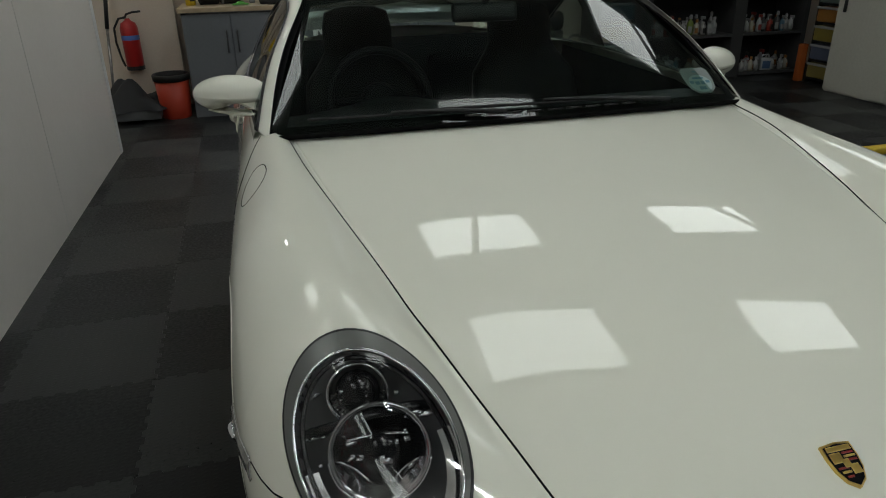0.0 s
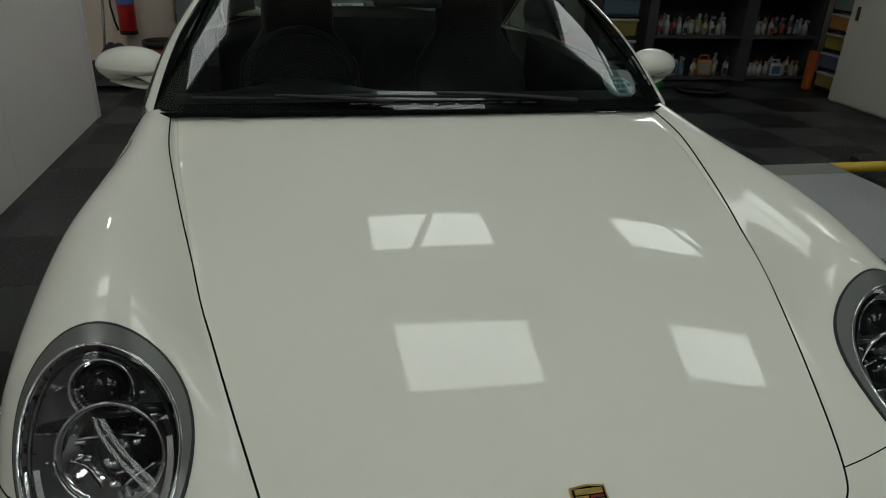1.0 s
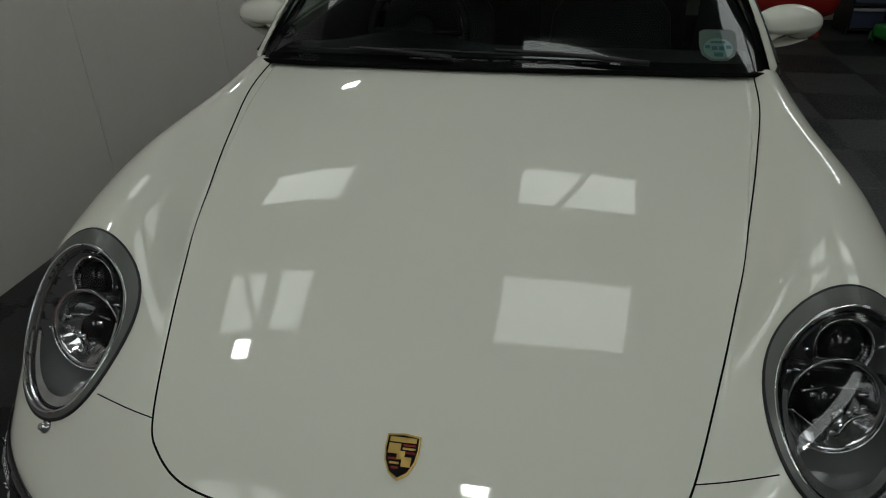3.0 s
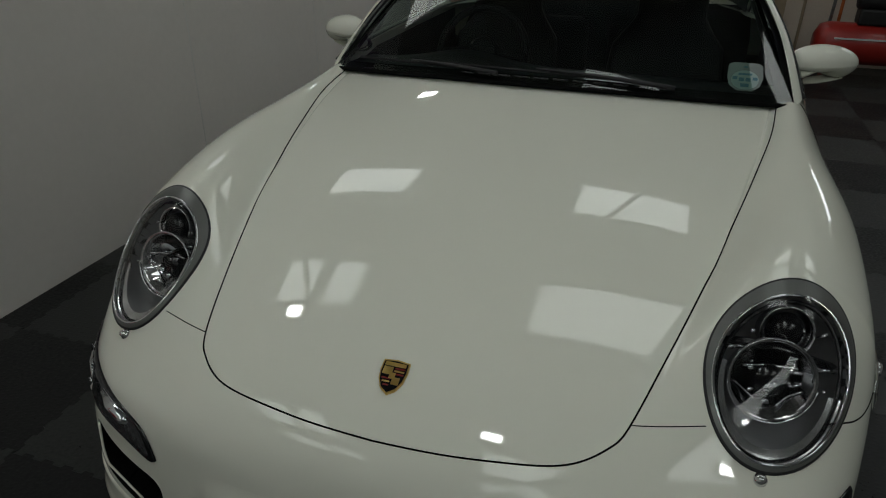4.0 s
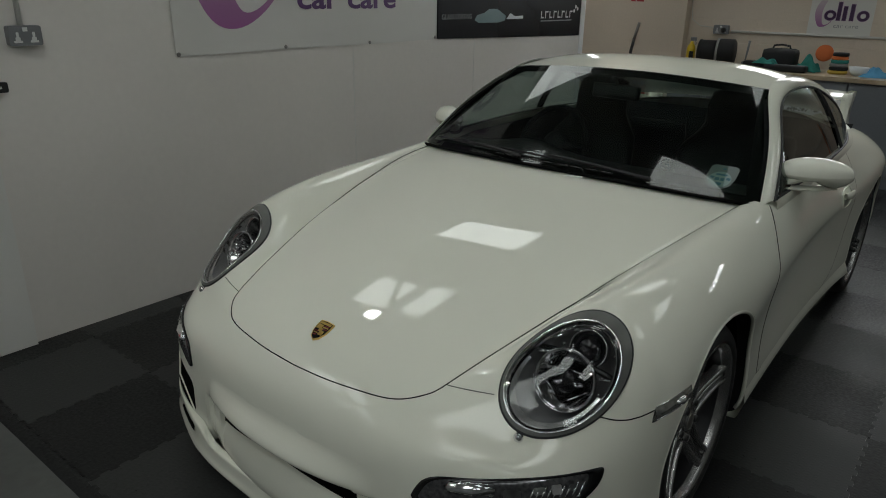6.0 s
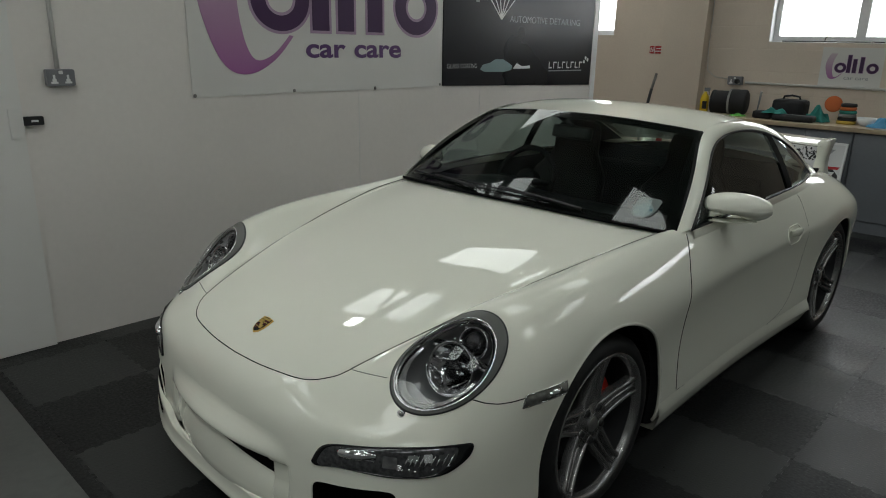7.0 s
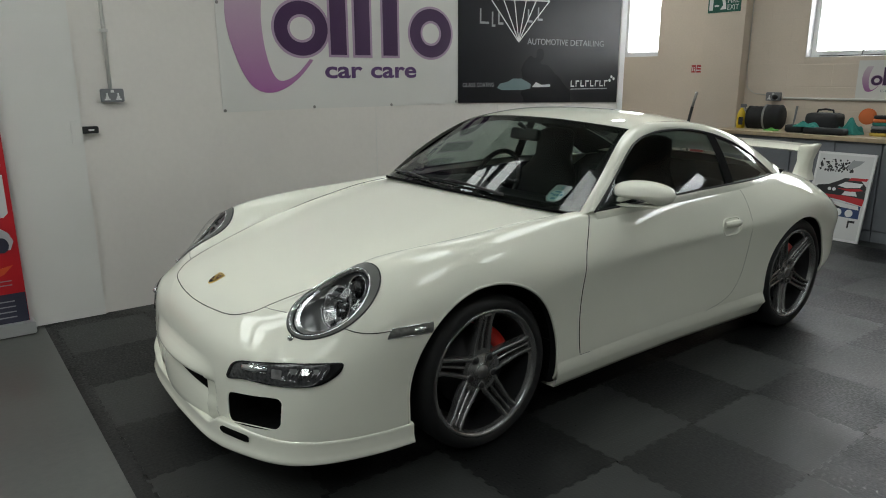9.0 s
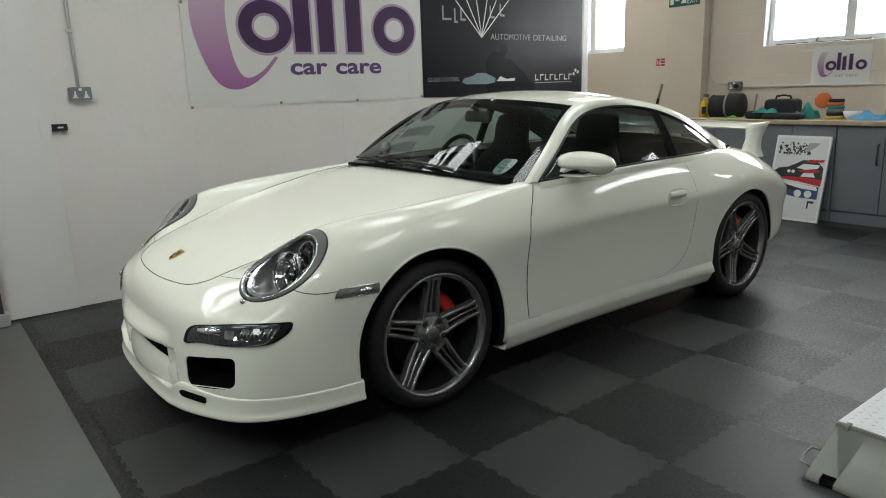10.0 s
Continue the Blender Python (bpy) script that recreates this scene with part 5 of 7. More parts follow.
# tax disc and a holder strip inside the screen
q = screen_at(0.62, 0.17)
_sm = Matrix.Translation(q + Vector((0, 0.004, -0.006))) @ Vector((0.0, -0.5, 0.8)).normalized().to_track_quat("Z", "Y").to_matrix().to_4x4()
HOLDER = [(-0.050, 0.052), (-0.036, 0.062), (0.036, 0.062), (0.050, 0.052), (0.052, 0.0), (0.044, -0.036), (0.022, -0.056), (-0.022, -0.056), (-0.044, -0.036), (-0.052, 0.0)]
disc = cpart("licence_disc", plate(HOLDER, 0, 0.002, _sm), mat("disc_holder", (0.16, 0.19, 0.185), 0.3), "pale paper disc in a clear holder on the windscreen", smooth=False)
part("disc_paper", plate([(0.040 * math.cos(a), -0.012 + 0.040 * math.sin(a)) for a in np.linspace(0, 2 * math.pi, 28, endpoint=False)], 0.002, 0.0028, _sm), mat("disc_paper", (0.26, 0.35, 0.34), 0.5), disc)
DISC_INK = mat("disc_ink", (0.06, 0.17, 0.22), 0.5)
for x0, x1, y0, y1 in ((-0.036, -0.022, -0.012, 0.0), (-0.018, -0.002, -0.018, -0.004), (0.002, 0.016, -0.018, -0.004), (0.022, 0.036, -0.012, 0.0), (-0.02, 0.02, 0.008, 0.016), (-0.012, 0.012, -0.042, -0.028), (-0.006, 0.006, 0.040, 0.046)):
    b = box(x0, x1, y0, y1, 0.0026, 0.0034)
    bmesh.ops.transform(b, matrix=_sm, verts=b.verts)
    part("print_bar", b, DISC_INK, disc)

# rear wing on two end struts
bm = bmesh.new()
rows = []
for x in np.linspace(-0.60, 0.60, 25):
    lift = 0.012 * (1 - (x / 0.6) ** 2)
    rows.append([(x, 2.84 + 0.02 * (x / 0.6) ** 2, 0.998 + lift), (x, 2.90, 1.01 + lift), (x, 3.01, 1.015 + lift), (x, 3.095, 1.022 + lift), (x, 3.10, 1.014 + lift), (x, 3.01, 0.995 + lift), (x, 2.90, 0.985 + lift), (x, 2.84 + 0.02 * (x / 0.6) ** 2, 0.998 + lift)])
add_grid(bm, rows)
wing = cpart("rear_wing", bm, PAINT, "white fixed rear wing")
for s in (1, -1):
    bm = bmesh.new()
    rows = []
    for z, y0, y1, w in ((0.80, 2.78, 3.04, 0.026), (0.86, 2.82, 3.01, 0.020), (0.93, 2.86, 3.02, 0.018), (0.99, 2.86, 3.07, 0.02), (1.026, 2.87, 3.11, 0.02), (1.032, 2.90, 3.10, 0.014)):
        x = s * (0.60 + 0.02 * (1.0 - z))
        rows.append([(x - w, y0, z), (x + w, y0 + 0.01, z), (x + w, y1 - 0.01, z), (x - w, y1, z), (x - w, y0, z)])
    add_grid(bm, rows)
    part("wing_strut", bm, PAINT, wing, "", True).matrix_basis = Matrix.Identity(4)
    # tail lamp
    bm = bmesh.new()
    add_grid(bm, [[mx(on_skin((0.86 - 0.14 * t, 2.90 + 0.16 * t, z), 0.004)[0], s) for z in (0.78, 0.74, 0.70, 0.67)] for t in np.linspace(0, 1, 8)])
    cpart("tail_lamp", bm, mat("tail_red", (0.35, 0.01, 0.01), 0.15), "red tail lamp")

# ---- cabin ----
bm = bmesh.new()
add_grid(bm, [[(x * k, y, z - d if abs(x) == 0.80 else z) for x, z in ((-0.80, 0.885), (-0.79, 0.6), (-0.76, 0.30), (0.76, 0.30), (0.79, 0.6), (0.80, 0.885))] for y, k, d in ((0.50, 0.90, 0.03), (0.70, 0.94, 0.02), (1.0, 0.985, 0.0), (1.6, 1.0, 0.0), (2.1, 1.0, 0.0))])
add_grid(bm, [[(x, 2.1, z) for x in (-0.8, 0, 0.8)] for z in (0.30, 0.60)])
add_grid(bm, [[(x, y, z) for x in (-0.74, 0, 0.74)] for y, z in ((2.1, 0.6), (2.12, 0.80), (2.4, 0.93))])
add_grid(bm, [[(x, 0.5, z) for x in (-0.72, 0, 0.72)] for z in (0.3, 0.855)])
cpart("cabin_lining", bm, LEATHER, "black cabin lining")
bm = bmesh.new()
rows = []
for x in np.linspace(-0.76, 0.76, 31):
    hump = 0.045 * math.exp(-((x + 0.36) / 0.19) ** 2)
    rows.append([(x, base_y(x) + 0.03, 0.885), (x, 0.66, 0.885), (x, 0.80, 0.882 + hump * 0.7), (x, 0.89, 0.872 + hump), (x, 0.93, 0.835 + hump), (x, 0.93, 0.74), (x, 0.86, 0.66), (x, 0.84, 0.45)])
add_grid(bm, rows)
cpart("dashboard", bm, LEATHER, "black dashboard")
bm = bmesh.new()
_w = pose(-0.36, 1.10, 0.865, 66, 0, 0)
ringv = [_w @ Vector((0.182 * math.cos(a), 0.182 * math.sin(a), 0)) for a in np.linspace(0, 2 * math.pi, 41)]
add_tube(bm, ringv, 0.0155, 10)
steer = cpart("steering_wheel", bm, LEATHER, "black leather steering wheel")
for a in (0, 180, 270):
    part("steering_spoke", tube([_w @ Vector((r * math.cos(radians(a)), r * math.sin(radians(a)), -0.02 * (1 - r / 0.182))) for r in (0.03, 0.1, 0.175)], [0.022, 0.018, 0.012], 8), LEATHER, steer, "", True)
bm = bmesh.new()
add_lathe(bm, [(0.07, -0.05), (0.068, -0.005), (0.05, 0.006), (0, 0.01)], 24, _w)
part("airbag_pad", bm, LEATHER, steer, "", True)


def seat(x):
    bm = bmesh.new()
    rows = []
    for z, w, y, d in ((0.42, 0.20, 1.44, 0.06), (0.55, 0.235, 1.46, 0.075), (0.72, 0.25, 1.50, 0.075), (0.86, 0.235, 1.545, 0.065), (0.94, 0.17, 1.57, 0.055), (0.98, 0.145, 1.585, 0.05), (1.07, 0.145, 1.60, 0.05), (1.13, 0.132, 1.615, 0.045), (1.15, 0.085, 1.625, 0.03), (1.155, 0.01, 1.625, 0.005)):
        row = []
        for a in np.linspace(0, 2 * math.pi, 25):
            cx, cy = math.cos(a), math.sin(a)
            wing_out = 0.02 if z < 0.9 else 0.0
            row.append((x + w * math.copysign(abs(cx) ** 0.6, cx), y + d * math.copysign(abs(cy) ** 0.7, cy) - wing_out * (abs(cx) ** 4), z))
        rows.append(row)
    add_grid(bm, rows)
    back = cpart("seat", bm, LEATHER, "black leather seat with an integral headrest")
    bm = bmesh.new()
    add_box(bm, x - 0.24, x + 0.24, 0.98, 1.48, 0.36, 0.50, 0.05)
    part("cushion", bm, LEATHER, back, "", True)


seat(0.36)
seat(-0.36)
for x in (-0.3, 0.3):
    bm = bmesh.new()
    add_box(bm, x - 0.25, x + 0.25, 2.02, 2.12, 0.55, 0.88, 0.05)
    cpart("rear_seat", bm, LEATHER, "small black rear seat back")
bm = bmesh.new()
add_box(bm, -0.115, 0.115, -0.02, 0.02, -0.032, 0.032, 0.015, pose(0, 0.99, 1.165, -12, 0, -6))
imirror = cpart("rear_view_mirror", bm, BLACK_PLASTIC, "black rear-view mirror")
part("mirror_stalk", tube([(0, 0.99, 1.17), (0, 0.985, 1.2), (0, 0.94, 1.225)], 0.012, 8), BLACK_PLASTIC, imirror, "", True)


# ---- along the side wall ----
ON_WALL = WALL @ Matrix(((0, 0, 1, 0), (1, 0, 0, 0), (0, 1, 0, 0), (0, 0, 0, 1)))  # x along the wall, y up, z out of it


def flat(outline, lift, thick=0.002, m=None):
    """A thin printed or cut shape standing off a surface."""
    return plate(outline, lift, lift + thick, ON_WALL if m is None else m)


def band(outer, inner, lift, thick, m=None):
    """A flat shape between two open lines of the same count."""
    m = ON_WALL if m is None else m
    bm = bmesh.new()
    a = [bm.verts.new(m @ Vector((x, y, lift + thick))) for x, y in outer]
    b = [bm.verts.new(m @ Vector((x, y, lift + thick))) for x, y in inner]
    for k in range(len(a) - 1):
        bm.faces.new((a[k], b[k], b[k + 1], a[k + 1]))
    geo = bmesh.ops.extrude_face_region(bm, geom=list(bm.faces))["geom"]
    bmesh.ops.translate(bm, vec=m.to_3x3() @ Vector((0, 0, -thick)), verts=[g for g in geo if isinstance(g, bmesh.types.BMVert)])
    bmesh.ops.recalc_face_normals(bm, faces=bm.faces)
    return bm


def text_mesh(words, size, m, depth=0.001, align="LEFT", spacing=1.0, width=None, bold=0.0):
    """Words as a mesh; width stretches them to a length."""
    cu = bpy.data.curves.new("words", "FONT")
    cu.body, cu.size, cu.extrude, cu.align_x, cu.space_character, cu.offset = words, size, depth, align, spacing, bold
    tmp = bpy.data.objects.new("words", cu)
    scene.collection.objects.link(tmp)
    bpy.context.view_layer.update()
    me = bpy.data.meshes.new_from_object(tmp.evaluated_get(bpy.context.evaluated_depsgraph_get()))
    bpy.data.objects.remove(tmp)
    bpy.data.curves.remove(cu)
    bm = bmesh.new()
    bm.from_mesh(me)
    bpy.data.meshes.remove(me)
    if width:
        x0, x1 = min(v.co.x for v in bm.verts), max(v.co.x for v in bm.verts)
        for v in bm.verts:
            v.co.x = (v.co.x - x0) * width / (x1 - x0)
    bmesh.ops.transform(bm, matrix=m, verts=bm.verts)
    return bm


def print_text(words, size, m, depth, width, material, parent, bold=0.0):
    """Each word a part of its own, set along one line of the given length."""
    split = words.split(" ")
    unit = width / (sum(len(w) for w in split) + 0.7 * (len(split) - 1))
    x = 0.0
    for w in split:
        part("print_word", text_mesh(w, size, m @ Matrix.Translation((x, 0, 0)), depth, width=unit * len(w), bold=bold), material, parent, "the word " + w.lower())
        x += unit * (len(w) + 0.7)


def ring_form(cx, cz, w, h, t, grow=0.0):
    """Outer and inner lines of a round ring form."""
    outer, inner = [], []
    for k in range(41):
        a = radians(360 * k / 40)
        outer.append((cx + (w + grow) * math.cos(a), cz + (h + grow) * math.sin(a)))
        inner.append((cx + (w - t - grow) * math.cos(a), cz + (h - t * 0.9 - grow) * math.sin(a)))
    return outer, inner


def rect(x0, x1, y0, y1):
    return [(x0, y0), (x1, y0), (x1, y1), (x0, y1)]


PURPLE = mat("print_purple", (0.055, 0.018, 0.075), 0.4)
LILAC = mat("print_lilac", (0.42, 0.30, 0.42), 0.4)
VIOLET = mat("print_violet", (0.11, 0.05, 0.16), 0.4)
BANNER_WHITE = mat("banner_vinyl", (0.70, 0.69, 0.66), 0.38, stain=0.03, bump=0.05, bump_scale=6)
BANNER_BLACK = mat("banner_black", (0.010, 0.010, 0.013), 0.30, stain=0.1, spec=0.2)
PRINT_GREY = mat("print_grey", (0.32, 0.33, 0.34), 0.4)
PRINT_WHITE = mat("print_white", (0.75, 0.75, 0.75), 0.4)
# lilac that deepens towards the foot of the print
SWOOSH = mat("print_swoosh", (0.4, 0.2, 0.4), 0.4)
_t = SWOOSH.node_tree
_ramp, _sep, _co, _rng = _t.nodes.new("ShaderNodeValToRGB"), _t.nodes.new("ShaderNodeSeparateXYZ"), _t.nodes.new("ShaderNodeTexCoord"), _t.nodes.new("ShaderNodeMapRange")
_ramp.color_ramp.elements[0].color, _ramp.color_ramp.elements[1].color = (0.34, 0.12, 0.32, 1), (0.58, 0.49, 0.54, 1)
_t.links.new(_co.outputs["Generated"], _sep.inputs[0])
_t.links.new(_sep.outputs["Z"], _ramp.inputs[0])
_t.links.new(_ramp.outputs[0], _t.nodes["Principled BSDF"].inputs["Base Color"])


def company_print(parent, m, k, ox, oz, words=True):
    """The purple device: a crescent, five plain forms and two words, at scale k from (ox, oz)."""
    def T(pts):
        return [(ox + x * k, oz + y * k) for x, y in pts]
    outer = spline([(0.20, 1.10), (0.09, 0.90), (0.045, 0.65), (0.08, 0.43), (0.16, 0.23), (0.27, 0.135), (0.415, 0.145), (0.56, 0.235), (0.668, 0.352)], 41)
    inner = spline([(0.42, 1.10), (0.34, 0.90), (0.295, 0.67), (0.305, 0.45), (0.34, 0.30), (0.385, 0.222), (0.45, 0.212), (0.545, 0.262), (0.640, 0.358)], 41)
    part("print_crescent", band(T(outer), T(inner), 0.003, 0.001, m), SWOOSH, parent, "lilac to purple crescent")
    for grow, lift, mt, nm in ((0.018, 0.0045, LILAC, "print_outline"), (0.0, 0.006, PURPLE, "print_form")):
        for cx, w in ((0.585, 0.205), (1.70, 0.20)):
            o, i = ring_form(cx, 0.565, w, 0.185, 0.10, grow)
            part(nm, band(T(o), T(i), lift, 0.001, m), mt, parent)
        for x0, x1, z0, z1 in ((0.81, 0.94, 0.39, 1.05), (1.01, 1.14, 0.39, 0.90), (1.255, 1.385, 0.39, 0.98)):
            part(nm, flat(T(rect(x0 - grow, x1 + grow, z0 - grow, z1 + grow)), lift + (0.0002 if x1 > 1.48 else 0), 0.001, m), mt, parent)
    if words:
        print_text("car care", 0.165 * k, m @ Matrix.Translation((ox + 0.757 * k, oz + 0.228 * k, 0.0035)), 0.0005, 0.80 * k, VIOLET, parent, 0.004 * k)


banner = tagged(link("banner", flat([(-0.015, 1.243), (0.66, 1.252), (1.32, 1.249), (1.972, 1.256), (1.972, 2.5), (-0.015, 2.5)], 0.004, 0.003), BANNER_WHITE), "white vinyl banner with a purple company print", "banner")
company_print(banner, ON_WALL @ Matrix.Translation((0, 0, 0.006)), 1.0, 0, 1.24)
for x, z in ((-0.0, 1.255), (0.66, 1.263), (1.32, 1.26), (-0.0, 1.95), (1.955, 1.27)):
    bm = bmesh.new()
    add_lathe(bm, [(0.011, 0), (0.011, 0.0015), (0.006, 0.003), (0, 0.003)], 14, ON_WALL @ Matrix.Translation((x, z, 0.0072)))
    part("eyelet", bm, STEEL, banner)
black = tagged(link("banner", flat([(1.978, 1.257), (3.975, 1.215), (3.975, 2.5), (1.978, 2.5)], 0.004, 0.008), BANNER_BLACK), "black glossy banner with a white diamond outline", "banner")
BM = ON_WALL @ Matrix.Translation((0, 0, 0.0125))
for a, b in (((2.32, 2.10), (2.64, 1.762)), ((2.64, 1.762), (3.0, 2.12)), ((2.45, 2.12), (2.64, 1.765)), ((2.84, 2.12), (2.64, 1.765)), ((2.58, 2.12), (2.64, 1.77)), ((2.72, 2.12), (2.64, 1.77)), ((2.32, 2.10), (2.50, 2.22)), ((3.0, 2.12), (2.82, 2.24)), ((2.50, 2.22), (2.82, 2.24)), ((2.32, 2.10), (3.0, 2.12))):
    d = Vector((b[0] - a[0], b[1] - a[1])).normalized() * 0.005
    part("diamond_line", flat([(a[0] - d.y, a[1] + d.x), (a[0] + d.y, a[1] - d.x), (b[0] + d.y, b[1] - d.x), (b[0] - d.y, b[1] + d.x)], 0, 0.0008, BM), PRINT_WHITE, black)
print_text("AUTOMOTIVE DETAILING", 0.075, BM @ Matrix.Translation((2.745, 1.745, 0)), 0.0004, 1.0, PRINT_GREY, black)
print_text("GLASS COATING", 0.05, BM @ Matrix.Translation((2.022, 1.385, 0)), 0.0004, 0.34, PRINT_GREY, black)
for x0, x1, z0, z1 in ((2.20, 2.30, 1.90, 2.02), (2.33, 2.37, 1.88, 2.0), (2.40, 2.46, 1.90, 2.01), (2.74, 2.80, 1.93, 2.04), (2.86, 2.92, 1.95, 2.06)):
    part("print_bar", flat(rect(x0, x1, z0, z0 + 0.018), 0, 0.0006, BM), PRINT_GREY, black)
    part("print_bar", flat(rect(x0, x0 + 0.016, z0 + 0.018, z1), 0, 0.0006, BM), PRINT_GREY, black)
# small car picture and the makers' marks as plain shapes
part("car_picture", flat([(2.40, 1.375), (2.43, 1.41), (2.52, 1.425), (2.58, 1.452), (2.68, 1.452), (2.76, 1.42), (2.80, 1.40), (2.79, 1.365), (2.70, 1.352), (2.45, 1.355)], 0, 0.0006, BM), mat("print_teal", (0.16, 0.24, 0.25), 0.4), black)
part("print_bar", flat([(2.81, 1.375), (2.86, 1.42), (2.93, 1.395), (3.04, 1.40), (3.04, 1.375)], 0, 0.0006, BM), PRINT_WHITE, black)
for k in range(8):
    x = 3.31 + 0.067 * k
    for q in (rect(x, x + 0.012, 1.372, 1.43), rect(x + 0.012, x + 0.048, 1.418 if k % 2 else 1.372, 1.43 if k % 2 else 1.384)):
        part("print_bar", flat(q, 0, 0.0006, BM), PRINT_WHITE, black)
part("print_bar", flat(rect(3.31, 3.82, 1.347, 1.356), 0, 0.0006, BM), PRINT_GREY, black)
for k in range(3):
    part("print_dot", flat([(3.885 + 0.03 * math.cos(k * 1.7) + 0.016 * math.cos(a), 1.445 + 0.02 * math.sin(k * 2.1) + 0.016 * math.sin(a)) for a in np.linspace(0, 2 * math.pi, 10, endpoint=False)], 0, 0.0006, BM), PRINT_WHITE, black)

# wall joints, corner trim
for y in (1.18, 2.42):
    tagged(link("trim", flat(rect(y - 0.0025, y + 0.0025, 0.01, 1.24), 0.0005, 0.002), DOOR_PAINT), "thin joint cover on the panelled wall", "trim", kind="structure")
tagged(link("trim", flat(rect(4.0, 4.075, 0.0, PARTITION), 0.001, 0.004), UPVC), "white corner trim of the partition", "trim", kind="structure")

# sliding door leaf on the wall's face
door = tagged(link("door_1", plate(rect(-2.02, -0.885, 0.004, 2.6), 0.002, 0.032, ON_WALL), DOOR_PAINT), "white flush sliding door, closed", "door", kind="structure")
part("lock_plate", plate(rounded(0.027, 0.07, 0.004, 2), 0.032, 0.042, ON_WALL @ Matrix.Translation((-0.92, 1.16, 0))), DOOR_PAINT, door)
latch = tagged(link("door_latch", plate(rounded(0.05, 0.021, 0.006, 3), 0.003, 0.03, ON_WALL @ Matrix.Translation((-0.845, 1.168, 0))), BLACK_PLASTIC), "small black latch on the wall beside the door", "latch")
part("latch_mark", plate(rounded(0.016, 0.005, 0.002, 2), 0.03, 0.0312, ON_WALL @ Matrix.Translation((-0.835, 1.168, 0))), PRINT_WHITE, latch)

SOCKET_GREY = mat("socket_metal", (0.22, 0.225, 0.24), 0.4, 0.4)
CONDUIT = mat("conduit_plastic", (0.62, 0.61, 0.58), 0.4)


def socket(name, m, label):
    s = tagged(link(name, plate(rounded(0.075, 0.044, 0.01, 3), 0.0, 0.044, m), SOCKET_GREY), label, "socket")
    for x in (-0.037, 0.037):
        part("outlet", plate(rounded(0.011, 0.010, 0.002, 2), 0.044, 0.0452, m @ Matrix.Translation((x, -0.016, 0))), PRINT_WHITE, s)
        part("outlet", plate(rounded(0.006, 0.011, 0.002, 2), 0.044, 0.0452, m @ Matrix.Translation((x, 0.005, 0))), PRINT_WHITE, s)
        part("switch", plate(rounded(0.019, 0.005, 0.002, 2), 0.044, 0.0456, m @ Matrix.Translation((x, -0.026, 0))), PRINT_WHITE, s)
    part("switch", plate(rounded(0.011, 0.009, 0.002, 2), 0.044, 0.047, m @ Matrix.Translation((0, 0.028, 0))), PRINT_WHITE, s)
    return s


socket("wall_socket", ON_WALL @ Matrix.Translation((-0.695, 1.370, 0.001)) @ Matrix.Diagonal((0.85, 0.9, 0.9, 1)), "grey metal double socket on the white wall")
_c = tagged(link("conduit", tube([ON_WALL @ Vector((-0.70, z, 0.014)) for z in (1.41, 2.0, PARTITION - 0.02)], 0.011, 10), CONDUIT), "pale round conduit down to the socket", "conduit")
for z in (1.75, 2.3):
    part("saddle", plate(rounded(0.022, 0.009, 0.002, 2), 0.0, 0.027, ON_WALL @ Matrix.Translation((-0.70, z, 0.001))), CONDUIT, _c)

# pull-up display by the door
PU_RED = mat("print_red", (0.50, 0.012, 0.02), 0.4)
PU_NAVY = mat("print_navy", (0.035, 0.035, 0.06), 0.4)
PM = pose(-1.80, 0, 0, 0, 0, WALL_TURN) @ Matrix(((0, 0, 1, 0), (1, 0, 0, 0), (0, 1, 0, 0), (0, 0, 0, 1)))
stand = thing("display_stand", -1.80, -1.72, 0, WALL_TURN, "red pull-up display banner on a silver base", "display stand")


def ppart(name, bm, mt, label=""):
    bmesh.ops.transform(bm, matrix=stand.matrix_basis.inverted(), verts=bm.verts)
    return part(name, bm, mt, stand, label)


ppart("base", plate(rounded(0.435, 0.036, 0.012, 3), -0.05, 0.05, PM @ Matrix.Translation((-1.72, 0.036, 0))), mat("satin_silver", (0.62, 0.62, 0.62), 0.3, 0.6), "silver cassette base")
ppart("sheet", plate(rect(-2.13, -1.31, 0.07, 2.05), 0, 0.003, PM), PU_RED, "red printed sheet")
ppart("sheet_foot", plate(rect(-2.13, -1.312, 0.07, 0.25), 0.0032, 0.004, PM), PU_NAVY)
for k in range(5):
    ppart("white_field", plate([(-2.1, 0.70 + 0.27 * k), (-1.36, 0.70 + 0.27 * k), (-1.335, 0.725 + 0.27 * k), (-1.335, 0.945 + 0.27 * k), (-2.1, 0.945 + 0.27 * k)], 0.0032, 0.004, PM), PRINT_WHITE)
ppart("car_picture", plate([(-1.75, 0.53), (-1.70, 0.60), (-1.60, 0.635), (-1.50, 0.68), (-1.42, 0.67), (-1.35, 0.61), (-1.33, 0.56), (-1.35, 0.51), (-1.72, 0.51)], 0.0044, 0.005, PM), mat("print_silver", (0.5, 0.5, 0.52), 0.4))
ppart("wheel_picture", plate([(-1.39 + 0.035 * math.cos(a), 0.54 + 0.045 * math.sin(a)) for a in np.linspace(0, 2 * math.pi, 16, endpoint=False)], 0.0052, 0.0058, PM), PU_NAVY)
ppart("flame_picture", plate([(-1.62, 0.36), (-1.44, 0.40), (-1.35, 0.42), (-1.40, 0.37), (-1.50, 0.33)], 0.0032, 0.004, PM), mat("print_orange", (0.65, 0.10, 0.03), 0.4))
